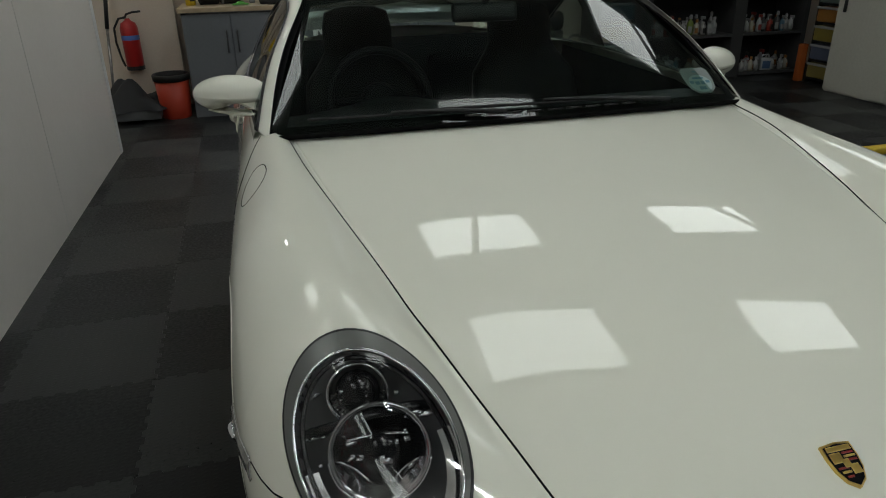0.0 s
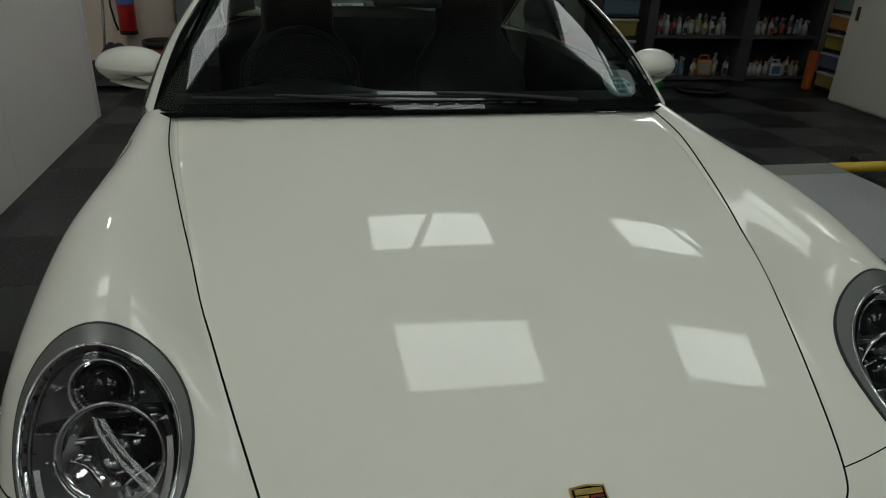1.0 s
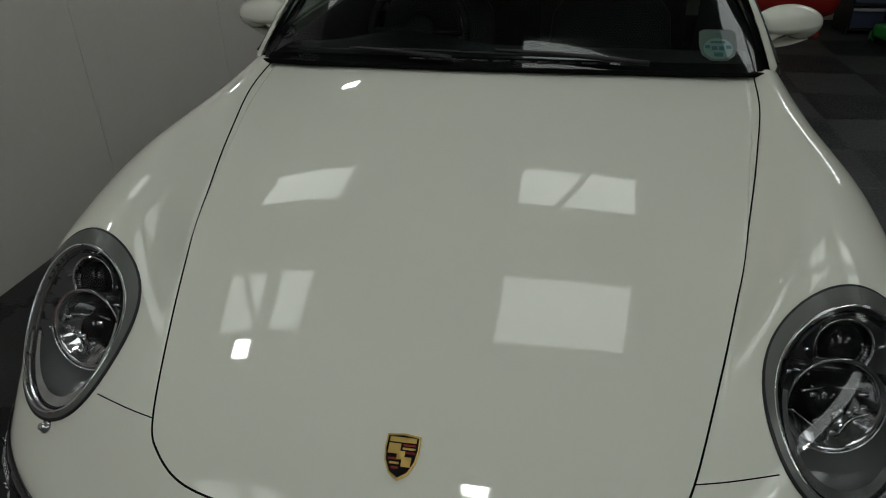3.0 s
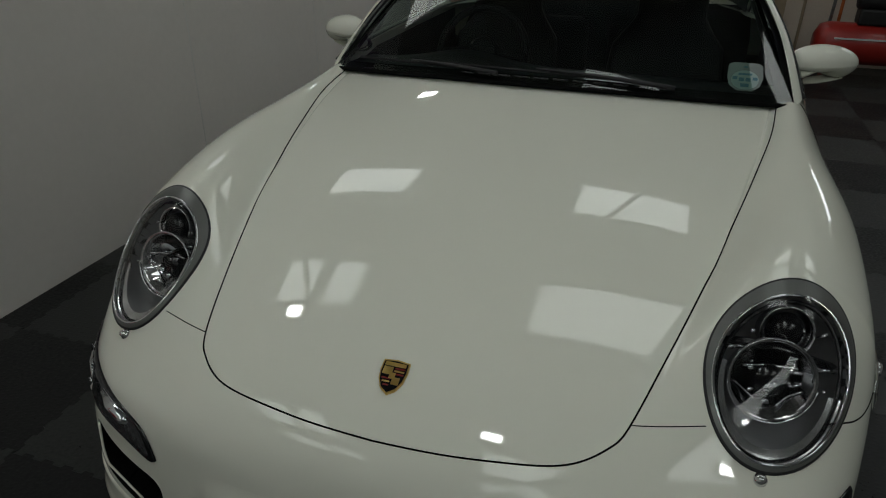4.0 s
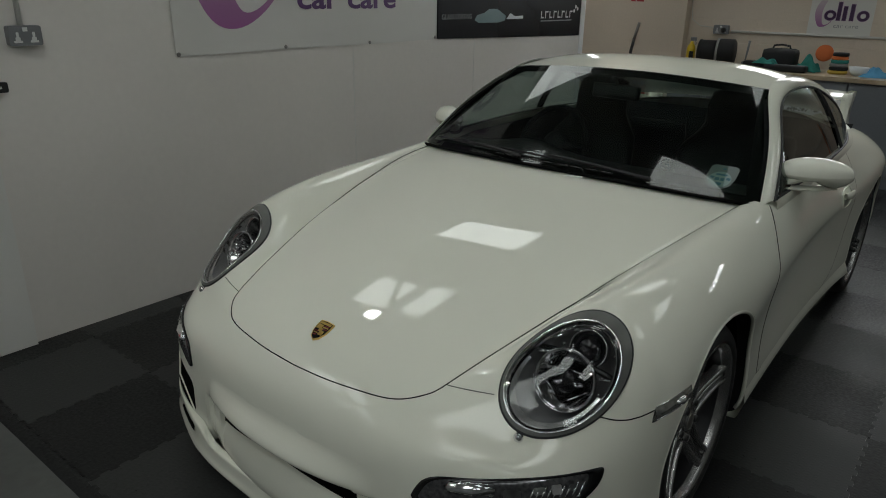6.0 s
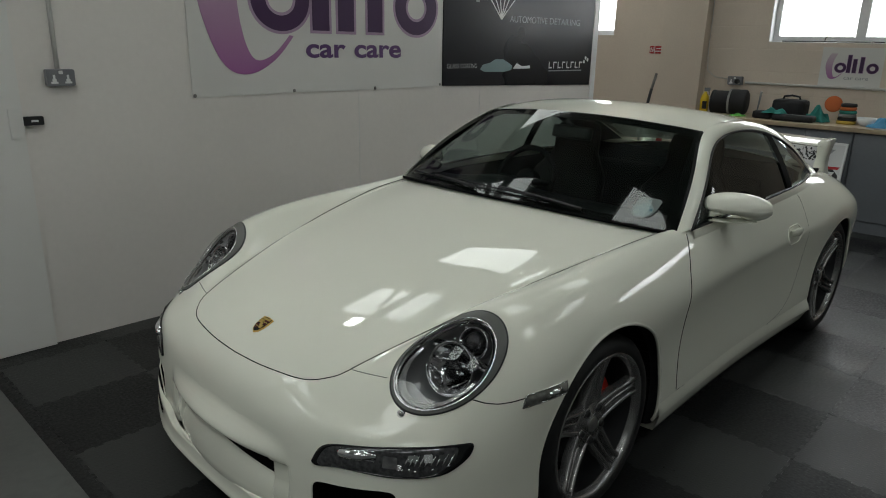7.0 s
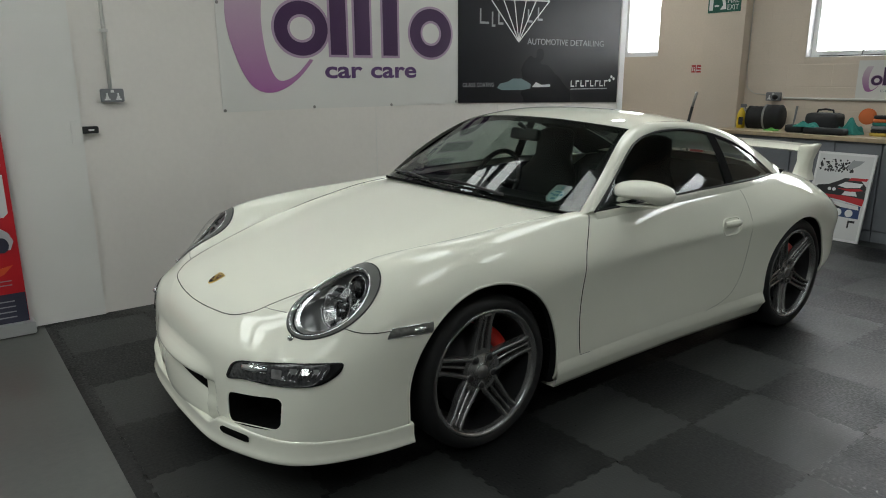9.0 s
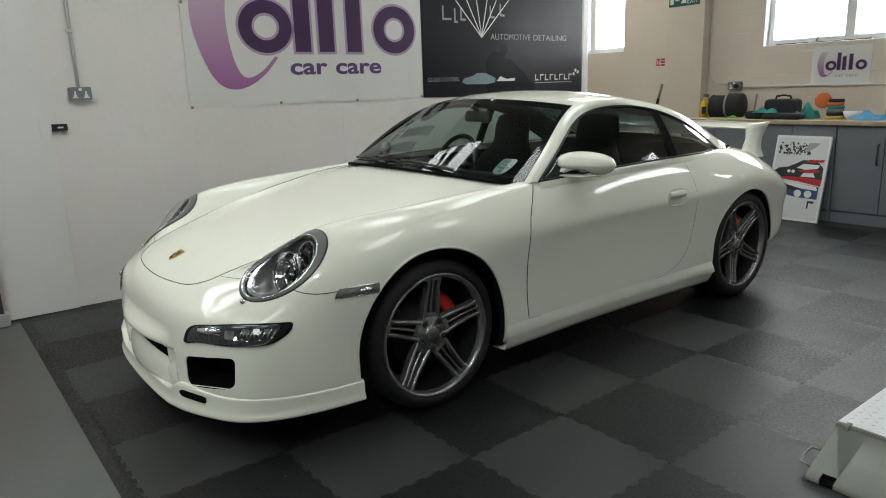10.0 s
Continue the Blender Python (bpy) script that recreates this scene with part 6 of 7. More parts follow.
for k in range(6):
    ppart("print_bar", plate(rect(-1.62 + 0.02 * (k % 2), -1.37, 0.105 + 0.032 * k if k < 4 else 0.2 + 0.025 * k, 0.112 + 0.032 * k if k < 4 else 0.206 + 0.025 * k), 0.0042, 0.005, PM), PRINT_GREY)


# ---- along the back wall ----
ON_BACK = Matrix(((1, 0, 0, 0), (0, 0, -1, YB), (0, 1, 0, 0), (0, 0, 0, 1)))  # x along, y up, z into the room


def shape(name, bm, material, label, category, group="", smooth=False):
    return tagged(link(name, bm, material, None, "", smooth), label, category, group)


# base units under one worktop
FRONT = 5.06
HANDLE = mat("handle_metal", (0.10, 0.10, 0.105), 0.35, 0.6)


def base_unit(x, w):
    u = thing("base_cabinet", x, FRONT, 0, 0, "grey two-door base cabinet under the worktop", "cabinet", "base cabinets")
    part("body", box(0.001, w - 0.001, 0.022, YB - FRONT - 0.01, 0.002, 0.885), CABINET_GREY, u)
    part("plinth", box(0.001, w - 0.001, 0.012, 0.0215, 0.0, 0.10), CABINET_GREY, u)
    for s in (0, 1):
        x0 = 0.003 + s * w / 2
        d = part("door", box(x0, x0 + w / 2 - 0.006, 0.0, 0.02, 0.11, 0.872, 0.003), CABINET_GREY, u)
        hx = w / 2 + (0.045 if s else -0.045)
        bm = bmesh.new()
        add_tube(bm, [(hx, 0.0, 0.55), (hx, -0.028, 0.56), (hx, -0.028, 0.72), (hx, 0.0, 0.73)], 0.007, 8)
        part("handle", bm, HANDLE, d, "", True)
    return u


_unit = base_unit(-1.36, 0.80)
for k in range(1, 3):
    copy_thing(_unit, pose(-1.36 + 0.805 * k, FRONT, 0))
shape("worktop", box(-1.38, 1.08, FRONT - 0.03, YB - 0.002, 0.8865, 0.925, 0.004), WORKTOP, "wood-effect worktop over the grey cabinets", "worktop")
TOP = 0.925

# signs
RED_SIGN = mat("sign_red", (0.42, 0.02, 0.02), 0.4)
GREEN_SIGN = mat("sign_green", (0.01, 0.10, 0.07), 0.4)
PM1 = ON_BACK @ Matrix.Translation((-2.03, 1.545, 0.001))
sg = shape("fire_sign", plate(rect(-0.105, 0.105, -0.042, 0.042), 0, 0.003, PM1), RED_SIGN, "small red fire point sign on the wall", "sign")
part("sign_symbol", plate(rect(-0.048, -0.040, -0.042, 0.042), 0.003, 0.0036, PM1), PRINT_WHITE, sg)
for x0, x1, z0, z1 in ((-0.094, -0.084, -0.026, 0.024), (-0.072, -0.058, -0.026, 0.004), (-0.070, -0.060, 0.012, 0.024), (-0.025, 0.085, 0.012, 0.019), (-0.025, 0.085, -0.018, -0.011)):
    part("sign_mark", plate(rect(x0, x1, z0, z1), 0.003, 0.0034, PM1), PRINT_WHITE, sg)
for x0, x1, z in ((-0.04, 0.09, -0.015), (0.01, 0.09, 0.015)):
    part("print_bar", plate(rect(x0, x1, z - 0.005, z + 0.005), 0.003, 0.0036, PM1), PRINT_WHITE, sg)
PM2 = ON_BACK @ Matrix.Translation((-1.70, 2.225, 0.131))
sg = shape("exit_sign", plate(rect(-0.20, 0.19, -0.085, 0.085), 0, 0.003, PM2), GREEN_SIGN, "green fire exit sign on the pier", "sign")
part("print_words", text_mesh("FIRE", 0.075, PM2 @ Matrix.Translation((0.035, 0.006, 0.0033)), 0.0003, width=0.13), PRINT_WHITE, sg, "the word fire")
part("print_words", text_mesh("EXIT", 0.075, PM2 @ Matrix.Translation((0.035, -0.062, 0.0033)), 0.0003, width=0.13), PRINT_WHITE, sg, "the word exit")
part("sign_symbol", plate(rect(-0.185, -0.14, -0.06, 0.07), 0.003, 0.0036, PM2), PRINT_WHITE, sg)
part("sign_symbol", plate([(-0.12, -0.005), (-0.07, -0.005), (-0.07, -0.025), (-0.12, -0.025)], 0.003, 0.0036, PM2), PRINT_WHITE, sg)
part("sign_symbol", plate([(-0.05, -0.055), (-0.02, -0.01), (-0.035, 0.045), (0.0, 0.05), (0.012, 0.0), (0.02, -0.055)], 0.003, 0.0036, PM2), PRINT_WHITE, sg)
PM3 = ON_BACK @ Matrix.Translation((0, 0, 0.001))
sg = shape("company_sign", plate(rect(-0.30, 0.235, 1.24, 1.605), 0, 0.004, PM3), BANNER_WHITE, "small white sign with a purple company print", "sign")
company_print(sg, ON_BACK @ Matrix.Translation((0, 0, 0.003)), 0.245, -0.265, 1.28, False)
print_text("car care", 0.05, ON_BACK @ Matrix.Translation((-0.08, 1.31, 0.0055)), 0.0003, 0.21, PRINT_GREY, sg)
# conduit, socket and cable
shape("conduit", tube([ON_BACK @ Vector((x, 1.235, 0.014)) for x in (-1.0, 0.5, 2.0, 3.4)], 0.0125, 8), CONDUIT, "white conduit along the block wall", "conduit", smooth=True)
_s = socket("wall_socket", ON_BACK @ Matrix.Translation((-1.10, 1.25, 0.001)), "grey double socket with a plug in it")
bm = bmesh.new()
add_lathe(bm, [(0.0, 0.08), (0.02, 0.078), (0.026, 0.06), (0.026, 0.046)], 14, ON_BACK @ Matrix.Translation((-1.07, 1.245, 0)))
part("plug", bm, BLACK_PLASTIC, _s)
shape("cable", tube([ON_BACK @ Vector(q) for q in ((-1.44, 2.6, 0.005), (-1.44, 1.5, 0.005), (-1.42, 1.34, 0.008), (-1.33, 1.28, 0.01), (-1.19, 1.265, 0.012))], 0.004, 6), CONDUIT, "thin cable down the wall corner", "cable", smooth=True)
shape("window_cable", tube([(-0.72, YB + 0.07, SILL1 + 0.012), (-0.4, YB + 0.05, SILL1 + 0.012), (-0.2, YB + 0.06, SILL1 + 0.012), (0.2, YB + 0.05, SILL1 + 0.012)], 0.006, 6), BLACK_PLASTIC, "black cable lying on the window sill", "cable", smooth=True)
shape("window_stay", tube([(-0.33, YB + 0.09, SILL1 + 0.01), (-0.32, YB + 0.085, SILL1 + 0.05), (-0.28, YB + 0.085, SILL1 + 0.10)], 0.005, 6), BLACK_PLASTIC, "small black window stay", "window stay", smooth=True)

# ---- on the worktop ----
YELLOW = mat("yellow_plastic", (0.75, 0.52, 0.02), 0.35)
TEAL = mat("teal_cloth", (0.03, 0.22, 0.19), 0.9, bump=0.6, bump_scale=60)
BLUE_CLOTH = mat("blue_cloth", (0.10, 0.33, 0.55), 0.9, bump=0.6, bump_scale=60)
GREEN_CLOTH = mat("green_cloth", (0.12, 0.42, 0.08), 0.9, bump=0.6, bump_scale=60)
ORANGE_FOAM = mat("orange_foam", (0.62, 0.16, 0.05), 0.9, bump=0.4, bump_scale=200)
GREY_FOAM = mat("grey_foam", (0.22, 0.23, 0.24), 0.9, bump=0.4, bump_scale=200)
YELLOW_FOAM = mat("yellow_foam", (0.60, 0.42, 0.08), 0.9, bump=0.4, bump_scale=200)
NYLON = mat("black_nylon", (0.012, 0.012, 0.014), 0.7, bump=0.4, bump_scale=150)
STRAP_GREY = mat("grey_strap", (0.30, 0.30, 0.30), 0.7)


def spray_bottle(x, y, z, material, label, k=1.0):
    b = thing("spray_bottle", x, y, z, 25, label, "spray bottle")
    bm = bmesh.new()
    add_lathe(bm, [(0.0, 0.0), (0.040 * k, 0.0), (0.043 * k, 0.006 * k), (0.043 * k, 0.13 * k), (0.036 * k, 0.165 * k), (0.016 * k, 0.195 * k), (0.014 * k, 0.21 * k), (0.0, 0.21 * k)], 20)
    part("bottle_body", bm, material, b, "", True)
    part("label_print", plate(rounded(0.022 * k, 0.04 * k, 0.004, 2), 0.043 * k, 0.0445 * k, pose(0, 0, 0.075 * k, 90, 0, 0)), BLACK_PLASTIC, b)
    bm = bmesh.new()
    add_box(bm, -0.016 * k, 0.045 * k, -0.012 * k, 0.012 * k, 0.215 * k, 0.25 * k, 0.006 * k)
    add_tube(bm, [(0.03 * k, 0, 0.215 * k), (0.042 * k, 0, 0.195 * k), (0.038 * k, 0, 0.175 * k)], 0.005 * k, 6)
    part("trigger", bm, SOCKET_GREY, b)
    return b


spray_bottle(-1.285, 5.38, TOP, YELLOW, "yellow spray bottle with a grey trigger head")
for x, r, nm in ((-1.13, 0.115, "round black padded case"), (-0.95, 0.125, "round black padded case with a grey strap")):
    c = thing("padded_case", x, 5.42, TOP + r, 0, nm, "case", "padded cases")
    bm = bmesh.new()
    add_lathe(bm, [(0.0, -0.09), (r - 0.02, -0.09), (r, -0.075), (r, 0.075), (r - 0.02, 0.09), (0.0, 0.09)], 32, pose(0, 0, 0, 0, 90, 8))
    part("case_body", bm, NYLON, c, "", True)
    bm = bmesh.new()
    add_lathe(bm, [(r + 0.001, -0.082), (r + 0.004, -0.08), (r + 0.004, -0.062), (r + 0.001, -0.06)], 32, pose(0, 0, 0, 0, 90, 8))
    part("strap", bm, STRAP_GREY if x > -1 else NYLON, c)


def cloth(x, y, z, w, d, h, material, label, seed):
    """A crumpled cloth heap."""
    rng = random.Random(seed)
    bm = bmesh.new()
    rows = []
    ph = [rng.uniform(0, 6) for _ in range(4)]
    n = 18
    for a in range(n):
        row = []
        for b in range(n):
            u, v = a / (n - 1) * 2 - 1, b / (n - 1) * 2 - 1
            fall = max(0, 1 - max(abs(u), abs(v)) ** 3)
            hh = h * fall * (0.55 + 0.25 * math.sin(5 * u + ph[0] + 2 * v) + 0.2 * math.sin(7 * v + ph[1] - 3 * u)) + 0.004
            row.append((w * u * (1 + 0.15 * math.sin(4 * v + ph[2])), d * v * (1 + 0.15 * math.sin(4 * u + ph[3])), max(hh, 0.003)))
        rows.append(row)
    add_grid(bm, rows)
    ob = shape("cloth", bm, material, label, "cloth", smooth=True)
    ob.matrix_basis = pose(x, y, z)
    return ob


cloth(-0.86, 5.22, TOP, 0.07, 0.05, 0.03, GREEN_CLOTH, "bright green cloth on the worktop", 3)
bm = bmesh.new()
add_tube(bm, [(-0.76, 5.45, TOP + 0.03), (-0.755, 5.47, TOP + 0.14), (-0.75, 5.48, TOP + 0.24)], [0.006, 0.010, 0.012], 8)
add_box(bm, -0.785, -0.735, 5.42, 5.46, TOP, TOP + 0.045, 0.008)
shape("brush", bm, GREY_FOAM, "small grey cleaning brush standing on the worktop", "brush", smooth=True)
bag = thing("tool_bag", -0.42, 5.38, TOP, 0, "black nylon tool bag with a top handle", "bag")
part("bag_body", box(-0.15, 0.15, -0.11, 0.11, 0.0, 0.19, 0.045), NYLON, bag, "", True)
part("bag_handle", tube([(-0.08, 0, 0.18), (-0.07, 0, 0.215), (0, 0, 0.225), (0.07, 0, 0.215), (0.08, 0, 0.18)], 0.010, 8), NYLON, bag, "", True)
shape("case", box(-0.70, -0.52, 5.16, 5.30, TOP, TOP + 0.075, 0.025), NYLON, "flat black soft case on the worktop", "case", smooth=True)
shape("case", box(-0.50, -0.13, 5.12, 5.255, TOP, TOP + 0.06, 0.022), NYLON, "long black soft case on the worktop", "case", smooth=True)
cloth(-0.50, 5.19, TOP + 0.058, 0.09, 0.06, 0.06, TEAL, "teal cloth draped over a black case", 5)
cloth(-0.16, 5.34, TOP, 0.10, 0.09, 0.16, TEAL, "heaped teal cloth on the worktop", 8)


def pad(x, y, z, r, h, material, label, tilt=0, turn=0):
    bm = bmesh.new()
    add_lathe(bm, [(0.0, 0.0), (r * 0.92, 0.0), (r, h * 0.3), (r, h * 0.7), (r * 0.9, h), (0.0, h)], 28)
    ob = shape("polishing_pad", bm, material, label, "polishing pad", "polishing pads", True)
    ob.matrix_basis = pose(x, y, z, tilt, 0, turn)


pad(-0.06, 5.44, TOP + 0.165, 0.075, 0.03, ORANGE_FOAM, "round orange foam polishing pad standing on edge", 78, 10)
for k, (mt, c) in enumerate(((YELLOW_FOAM, "yellow"), (NYLON, "black"), (GREY_FOAM, "grey"), (TEAL, "teal"), (ORANGE_FOAM, "orange"), (NYLON, "black"))):
    pad(0.09 + 0.004 * (k % 2), 5.36, TOP + 0.031 * k, 0.082 - 0.003 * k, 0.030, mt, c + " foam polishing pad in a stack")
bm = bmesh.new()
add_lathe(bm, [(0.0, 0.0), (0.045, 0.0), (0.07, 0.03), (0.082, 0.075), (0.078, 0.075), (0.066, 0.032), (0.042, 0.006), (0.0, 0.006)], 28)
shape("bowl", bm, PAPER, "small white bowl on the worktop", "bowl", smooth=True).matrix_basis = pose(0.27, 5.30, TOP)
cloth(0.43, 5.26, TOP, 0.12, 0.10, 0.09, BLUE_CLOTH, "crumpled light blue cloth on the worktop", 11)
jar = thing("jar", 0.52, 5.48, TOP, 0, "pale wooden-lidded jar at the back of the worktop", "jar")
bm = bmesh.new()
add_lathe(bm, [(0.0, 0.0), (0.045, 0.0), (0.047, 0.01), (0.047, 0.09), (0.04, 0.105)], 22)
part("jar_body", bm, mat("tan_card", (0.42, 0.32, 0.22), 0.6), jar, "", True)
bm = bmesh.new()
add_lathe(bm, [(0.042, 0.105), (0.042, 0.125), (0.0, 0.127)], 22)
part("lid", bm, PAPER, jar, "", True)

# framed picture leaning on the cabinets
PIC = pose(-0.02, FRONT - 0.19, 0.0, 90 - 12, 0, 0)
pic = thing("framed_picture", -0.02, FRONT - 0.19, 0, 0, "white-framed car poster leaning against the cabinets", "picture")


def qpart(name, bm, mt, label=""):
    bmesh.ops.transform(bm, matrix=pic.matrix_basis.inverted() @ PIC, verts=bm.verts)
    return part(name, bm, mt, pic, label)


I4 = Matrix.Identity(4)
PRINT_BLACK = mat("print_black", (0.02, 0.02, 0.022), 0.3)
PRINT_BLUE = mat("print_blue", (0.03, 0.06, 0.16), 0.3)


def print_patch(name, pts, mt, layer=1):
    """A printed patch on the poster's sheet."""
    z = 0.0124 + 0.0005 * layer
    qpart(name, plate(pts, z, z + 0.0004, I4), mt)


qpart("frame", plate(rect(-0.25, 0.25, 0.004, 0.80), -0.012, 0.012, I4), UPVC, "white frame")
qpart("sheet", plate(rect(-0.23, 0.23, 0.026, 0.778), 0.012, 0.0125, I4), mat("poster_paper", (0.70, 0.70, 0.70), 0.25))
# broken black print along the top
_pr = random.Random(9)
bm = bmesh.new()
for k in range(85):
    x, y, r = _pr.uniform(-0.21, 0.08), _pr.uniform(0.625, 0.735), _pr.uniform(0.006, 0.016)
    vs = [bm.verts.new((x + r * _pr.uniform(0.5, 1.2) * math.cos(a), y + r * _pr.uniform(0.5, 1.2) * math.sin(a), 0.0127 + 0.000004 * k)) for a in (0.3, 1.6, 2.9, 4.1, 5.3)]
    bm.faces.new(vs)
qpart("broken_print", bm, PRINT_BLACK)
print_patch("grey_print", [(0.02, 0.655), (0.06, 0.735), (0.16, 0.735), (0.12, 0.69), (0.05, 0.65)], PRINT_GREY)
# a black, white and red car over a white and blue one
print_patch("car_picture", [(-0.225, 0.46), (-0.19, 0.49), (-0.10, 0.505), (-0.02, 0.545), (0.03, 0.575), (0.16, 0.57), (0.22, 0.51), (0.225, 0.40), (0.05, 0.37), (-0.225, 0.40)], PRINT_BLACK)
print_patch("red_picture", [(0.06, 0.555), (0.21, 0.56), (0.225, 0.585), (0.08, 0.58)], PU_RED, 2)
print_patch("white_picture", [(-0.02, 0.50), (0.04, 0.54), (0.19, 0.535), (0.17, 0.50), (0.06, 0.485)], PRINT_WHITE, 2)
print_patch("red_picture", [(-0.02, 0.475), (0.05, 0.478), (0.17, 0.49), (0.20, 0.475), (0.10, 0.455)], PU_RED, 3)
print_patch("white_picture", [(0.03, 0.42), (0.16, 0.42), (0.14, 0.46), (0.05, 0.455)], PRINT_WHITE, 2)
for x in (-0.085, -0.045):
    print_patch("lamp_picture", [(x + 0.016 * math.cos(a), 0.465 + 0.016 * math.sin(a)) for a in np.linspace(0, 2 * math.pi, 12, endpoint=False)], PRINT_WHITE, 3)
print_patch("red_picture", [(-0.225, 0.40), (-0.05, 0.385), (0.07, 0.365), (0.22, 0.34), (0.225, 0.40), (0.06, 0.415), (-0.1, 0.415)], PU_RED, 2)
print_patch("blue_picture", [(-0.22, 0.385), (-0.05, 0.36), (0.21, 0.335), (0.21, 0.22), (0.02, 0.225), (-0.22, 0.27)], PRINT_BLUE)
print_patch("white_picture", [(-0.15, 0.378), (0.0, 0.355), (0.19, 0.335), (0.20, 0.30), (0.05, 0.31), (-0.08, 0.34)], PRINT_WHITE, 4)
print_patch("black_picture", [(-0.20, 0.37), (-0.12, 0.365), (0.06, 0.305), (-0.02, 0.29), (-0.20, 0.33)], PRINT_BLACK, 3)
for x in (0.03, 0.125):
    print_patch("lamp_picture", [(x + 0.034 * math.cos(a), 0.262 + 0.034 * math.sin(a)) for a in np.linspace(0, 2 * math.pi, 16, endpoint=False)], PRINT_WHITE, 5)
print_patch("small_print", rect(0.13, 0.145, 0.13, 0.20), PRINT_BLACK)
print_patch("small_print", rect(0.145, 0.19, 0.18, 0.20), PRINT_BLACK)

# ---- back corner by the partition ----
EXT_RED = mat("extinguisher_red", (0.40, 0.012, 0.012), 0.3, coat=0.4)
ext = thing("fire_extinguisher", -1.845, 5.47, 0.39, 0, "red fire extinguisher hung on the wall", "extinguisher")
bm = bmesh.new()
add_lathe(bm, [(0.0, 0.0), (0.07, 0.0), (0.075, 0.012), (0.075, 0.36), (0.062, 0.40), (0.025, 0.425), (0.02, 0.44), (0.0, 0.44)], 28)
part("cylinder", bm, EXT_RED, ext, "", True)
bm = bmesh.new()
add_lathe(bm, [(0.0762, 0.26), (0.0762, 0.30)], 28)
part("blue_band", bm, mat("print_mid_blue", (0.06, 0.14, 0.42), 0.4), ext)
bm = bmesh.new()
add_lathe(bm, [(0.0765, 0.0), (0.0768, 0.035)], 28)
part("foot_ring", bm, BLACK_PLASTIC, ext)
part("lever", tube([(-0.02, 0, 0.44), (0.0, 0, 0.475), (0.05, 0, 0.49), (0.12, 0, 0.495)], 0.009, 8), BLACK_PLASTIC, ext, "", True)
part("hose", tube([(-0.01, 0, 0.45), (-0.07, 0, 0.44), (-0.12, 0.0, 0.36), (-0.125, 0, 0.24), (-0.105, 0, 0.1), (-0.085, 0, 0.03)], 0.010, 8), BLACK_PLASTIC, ext, "", True)
bk = thing("bucket", -1.53, 5.17, 0, 0, "red plastic bucket with a black rim", "bucket")
bm = bmesh.new()
add_lathe(bm, [(0.0, 0.0), (0.12, 0.0), (0.125, 0.01), (0.148, 0.34), (0.142, 0.34), (0.12, 0.02), (0.0, 0.015)], 32)
part("bucket_body", bm, mat("bucket_red", (0.45, 0.045, 0.02), 0.4), bk, "", True)
bm = bmesh.new()
add_lathe(bm, [(0.146, 0.325), (0.158, 0.33), (0.16, 0.375), (0.15, 0.385), (0.14, 0.37), (0.138, 0.33)], 32)
part("rim", bm, BLACK_PLASTIC, bk, "black rim", True)
# bagged vacuum head and its wand
ob = cloth(-1.93, 5.13, 0.11, 0.30, 0.22, 0.27, NYLON, "black bag heaped on a grey wheeled tray", 21)
shape("wheeled_tray", box(-2.2, -1.64, 4.95, 5.36, 0.03, 0.115, 0.02), mat("grey_plastic", (0.13, 0.135, 0.14), 0.4), "grey plastic wheeled tray on the floor", "tray")
w = thing("wand", -2.0, 5.40, 0.2, 0, "grey metal wand with a black grip leaning on the wall", "wand")
part("shaft", tube([(-0.06, -0.05, -0.08), (-0.02, 0.06, 0.55)], 0.012, 10), STEEL, w, "", True)
part("grip", tube([(-0.02, 0.06, 0.55), (0.02, 0.12, 0.92)], 0.017, 10), BLACK_PLASTIC, w, "black grip", True)
part("tip", tube([(0.02, 0.12, 0.92), (0.05, 0.145, 1.09)], 0.016, 10), STEEL, w, "", True)

# ---- air compressor, drawers and racks ----
COMP_RED = mat("compressor_red", (0.36, 0.02, 0.015), 0.35, coat=0.3)
comp = thing("air_compressor", 1.95, 5.12, 0, 0, "red air compressor tank with a black motor on top", "compressor")
bm = bmesh.new()
add_lathe(bm, [(0.0, -0.46), (0.08, -0.455), (0.15, -0.42), (0.17, -0.36), (0.17, 0.36), (0.15, 0.42), (0.08, 0.455), (0.0, 0.46)], 32, pose(0, 0, 0.31, 0, 90, 0))
part("tank", bm, COMP_RED, comp, "red tank", True)
part("stripe", box(-0.32, 0.40, -0.173, -0.169, 0.365, 0.378), PRINT_WHITE, comp)
for x in (-0.3, 0.3):
    part("leg", box(x - 0.03, x + 0.03, -0.14, 0.14, 0.0, 0.16, 0.01), COMP_RED, comp)
bm = bmesh.new()
add_lathe(bm, [(0.0, -0.2), (0.08, -0.2), (0.10, -0.17), (0.10, 0.10), (0.085, 0.16), (0.0, 0.17)], 24, pose(0.02, 0, 0.68, 0, 90, 0))
part("motor", bm, NYLON, comp, "black motor", True)
part("motor_mount", box(-0.16, 0.18, -0.09, 0.09, 0.47, 0.60, 0.02), BLACK_PLASTIC, comp)
part("gauge_pipe", tube([(0.22, -0.05, 0.46), (0.28, -0.06, 0.54), (0.36, -0.05, 0.54), (0.38, -0.05, 0.48)], 0.012, 8), STEEL, comp, "", True)
for x, lean, mt in ((1.40, 0.05, WORKTOP), (1.62, 0.10, STEEL), (1.70, 0.06, mat("orange_pole", (0.55, 0.13, 0.03), 0.4))):
    shape("broom_pole", tube([(x, 5.36, 0.0), (x + lean, 5.66, 1.45)], 0.014, 8), mt, "long pole leaning on the block wall", "pole", "poles", True)
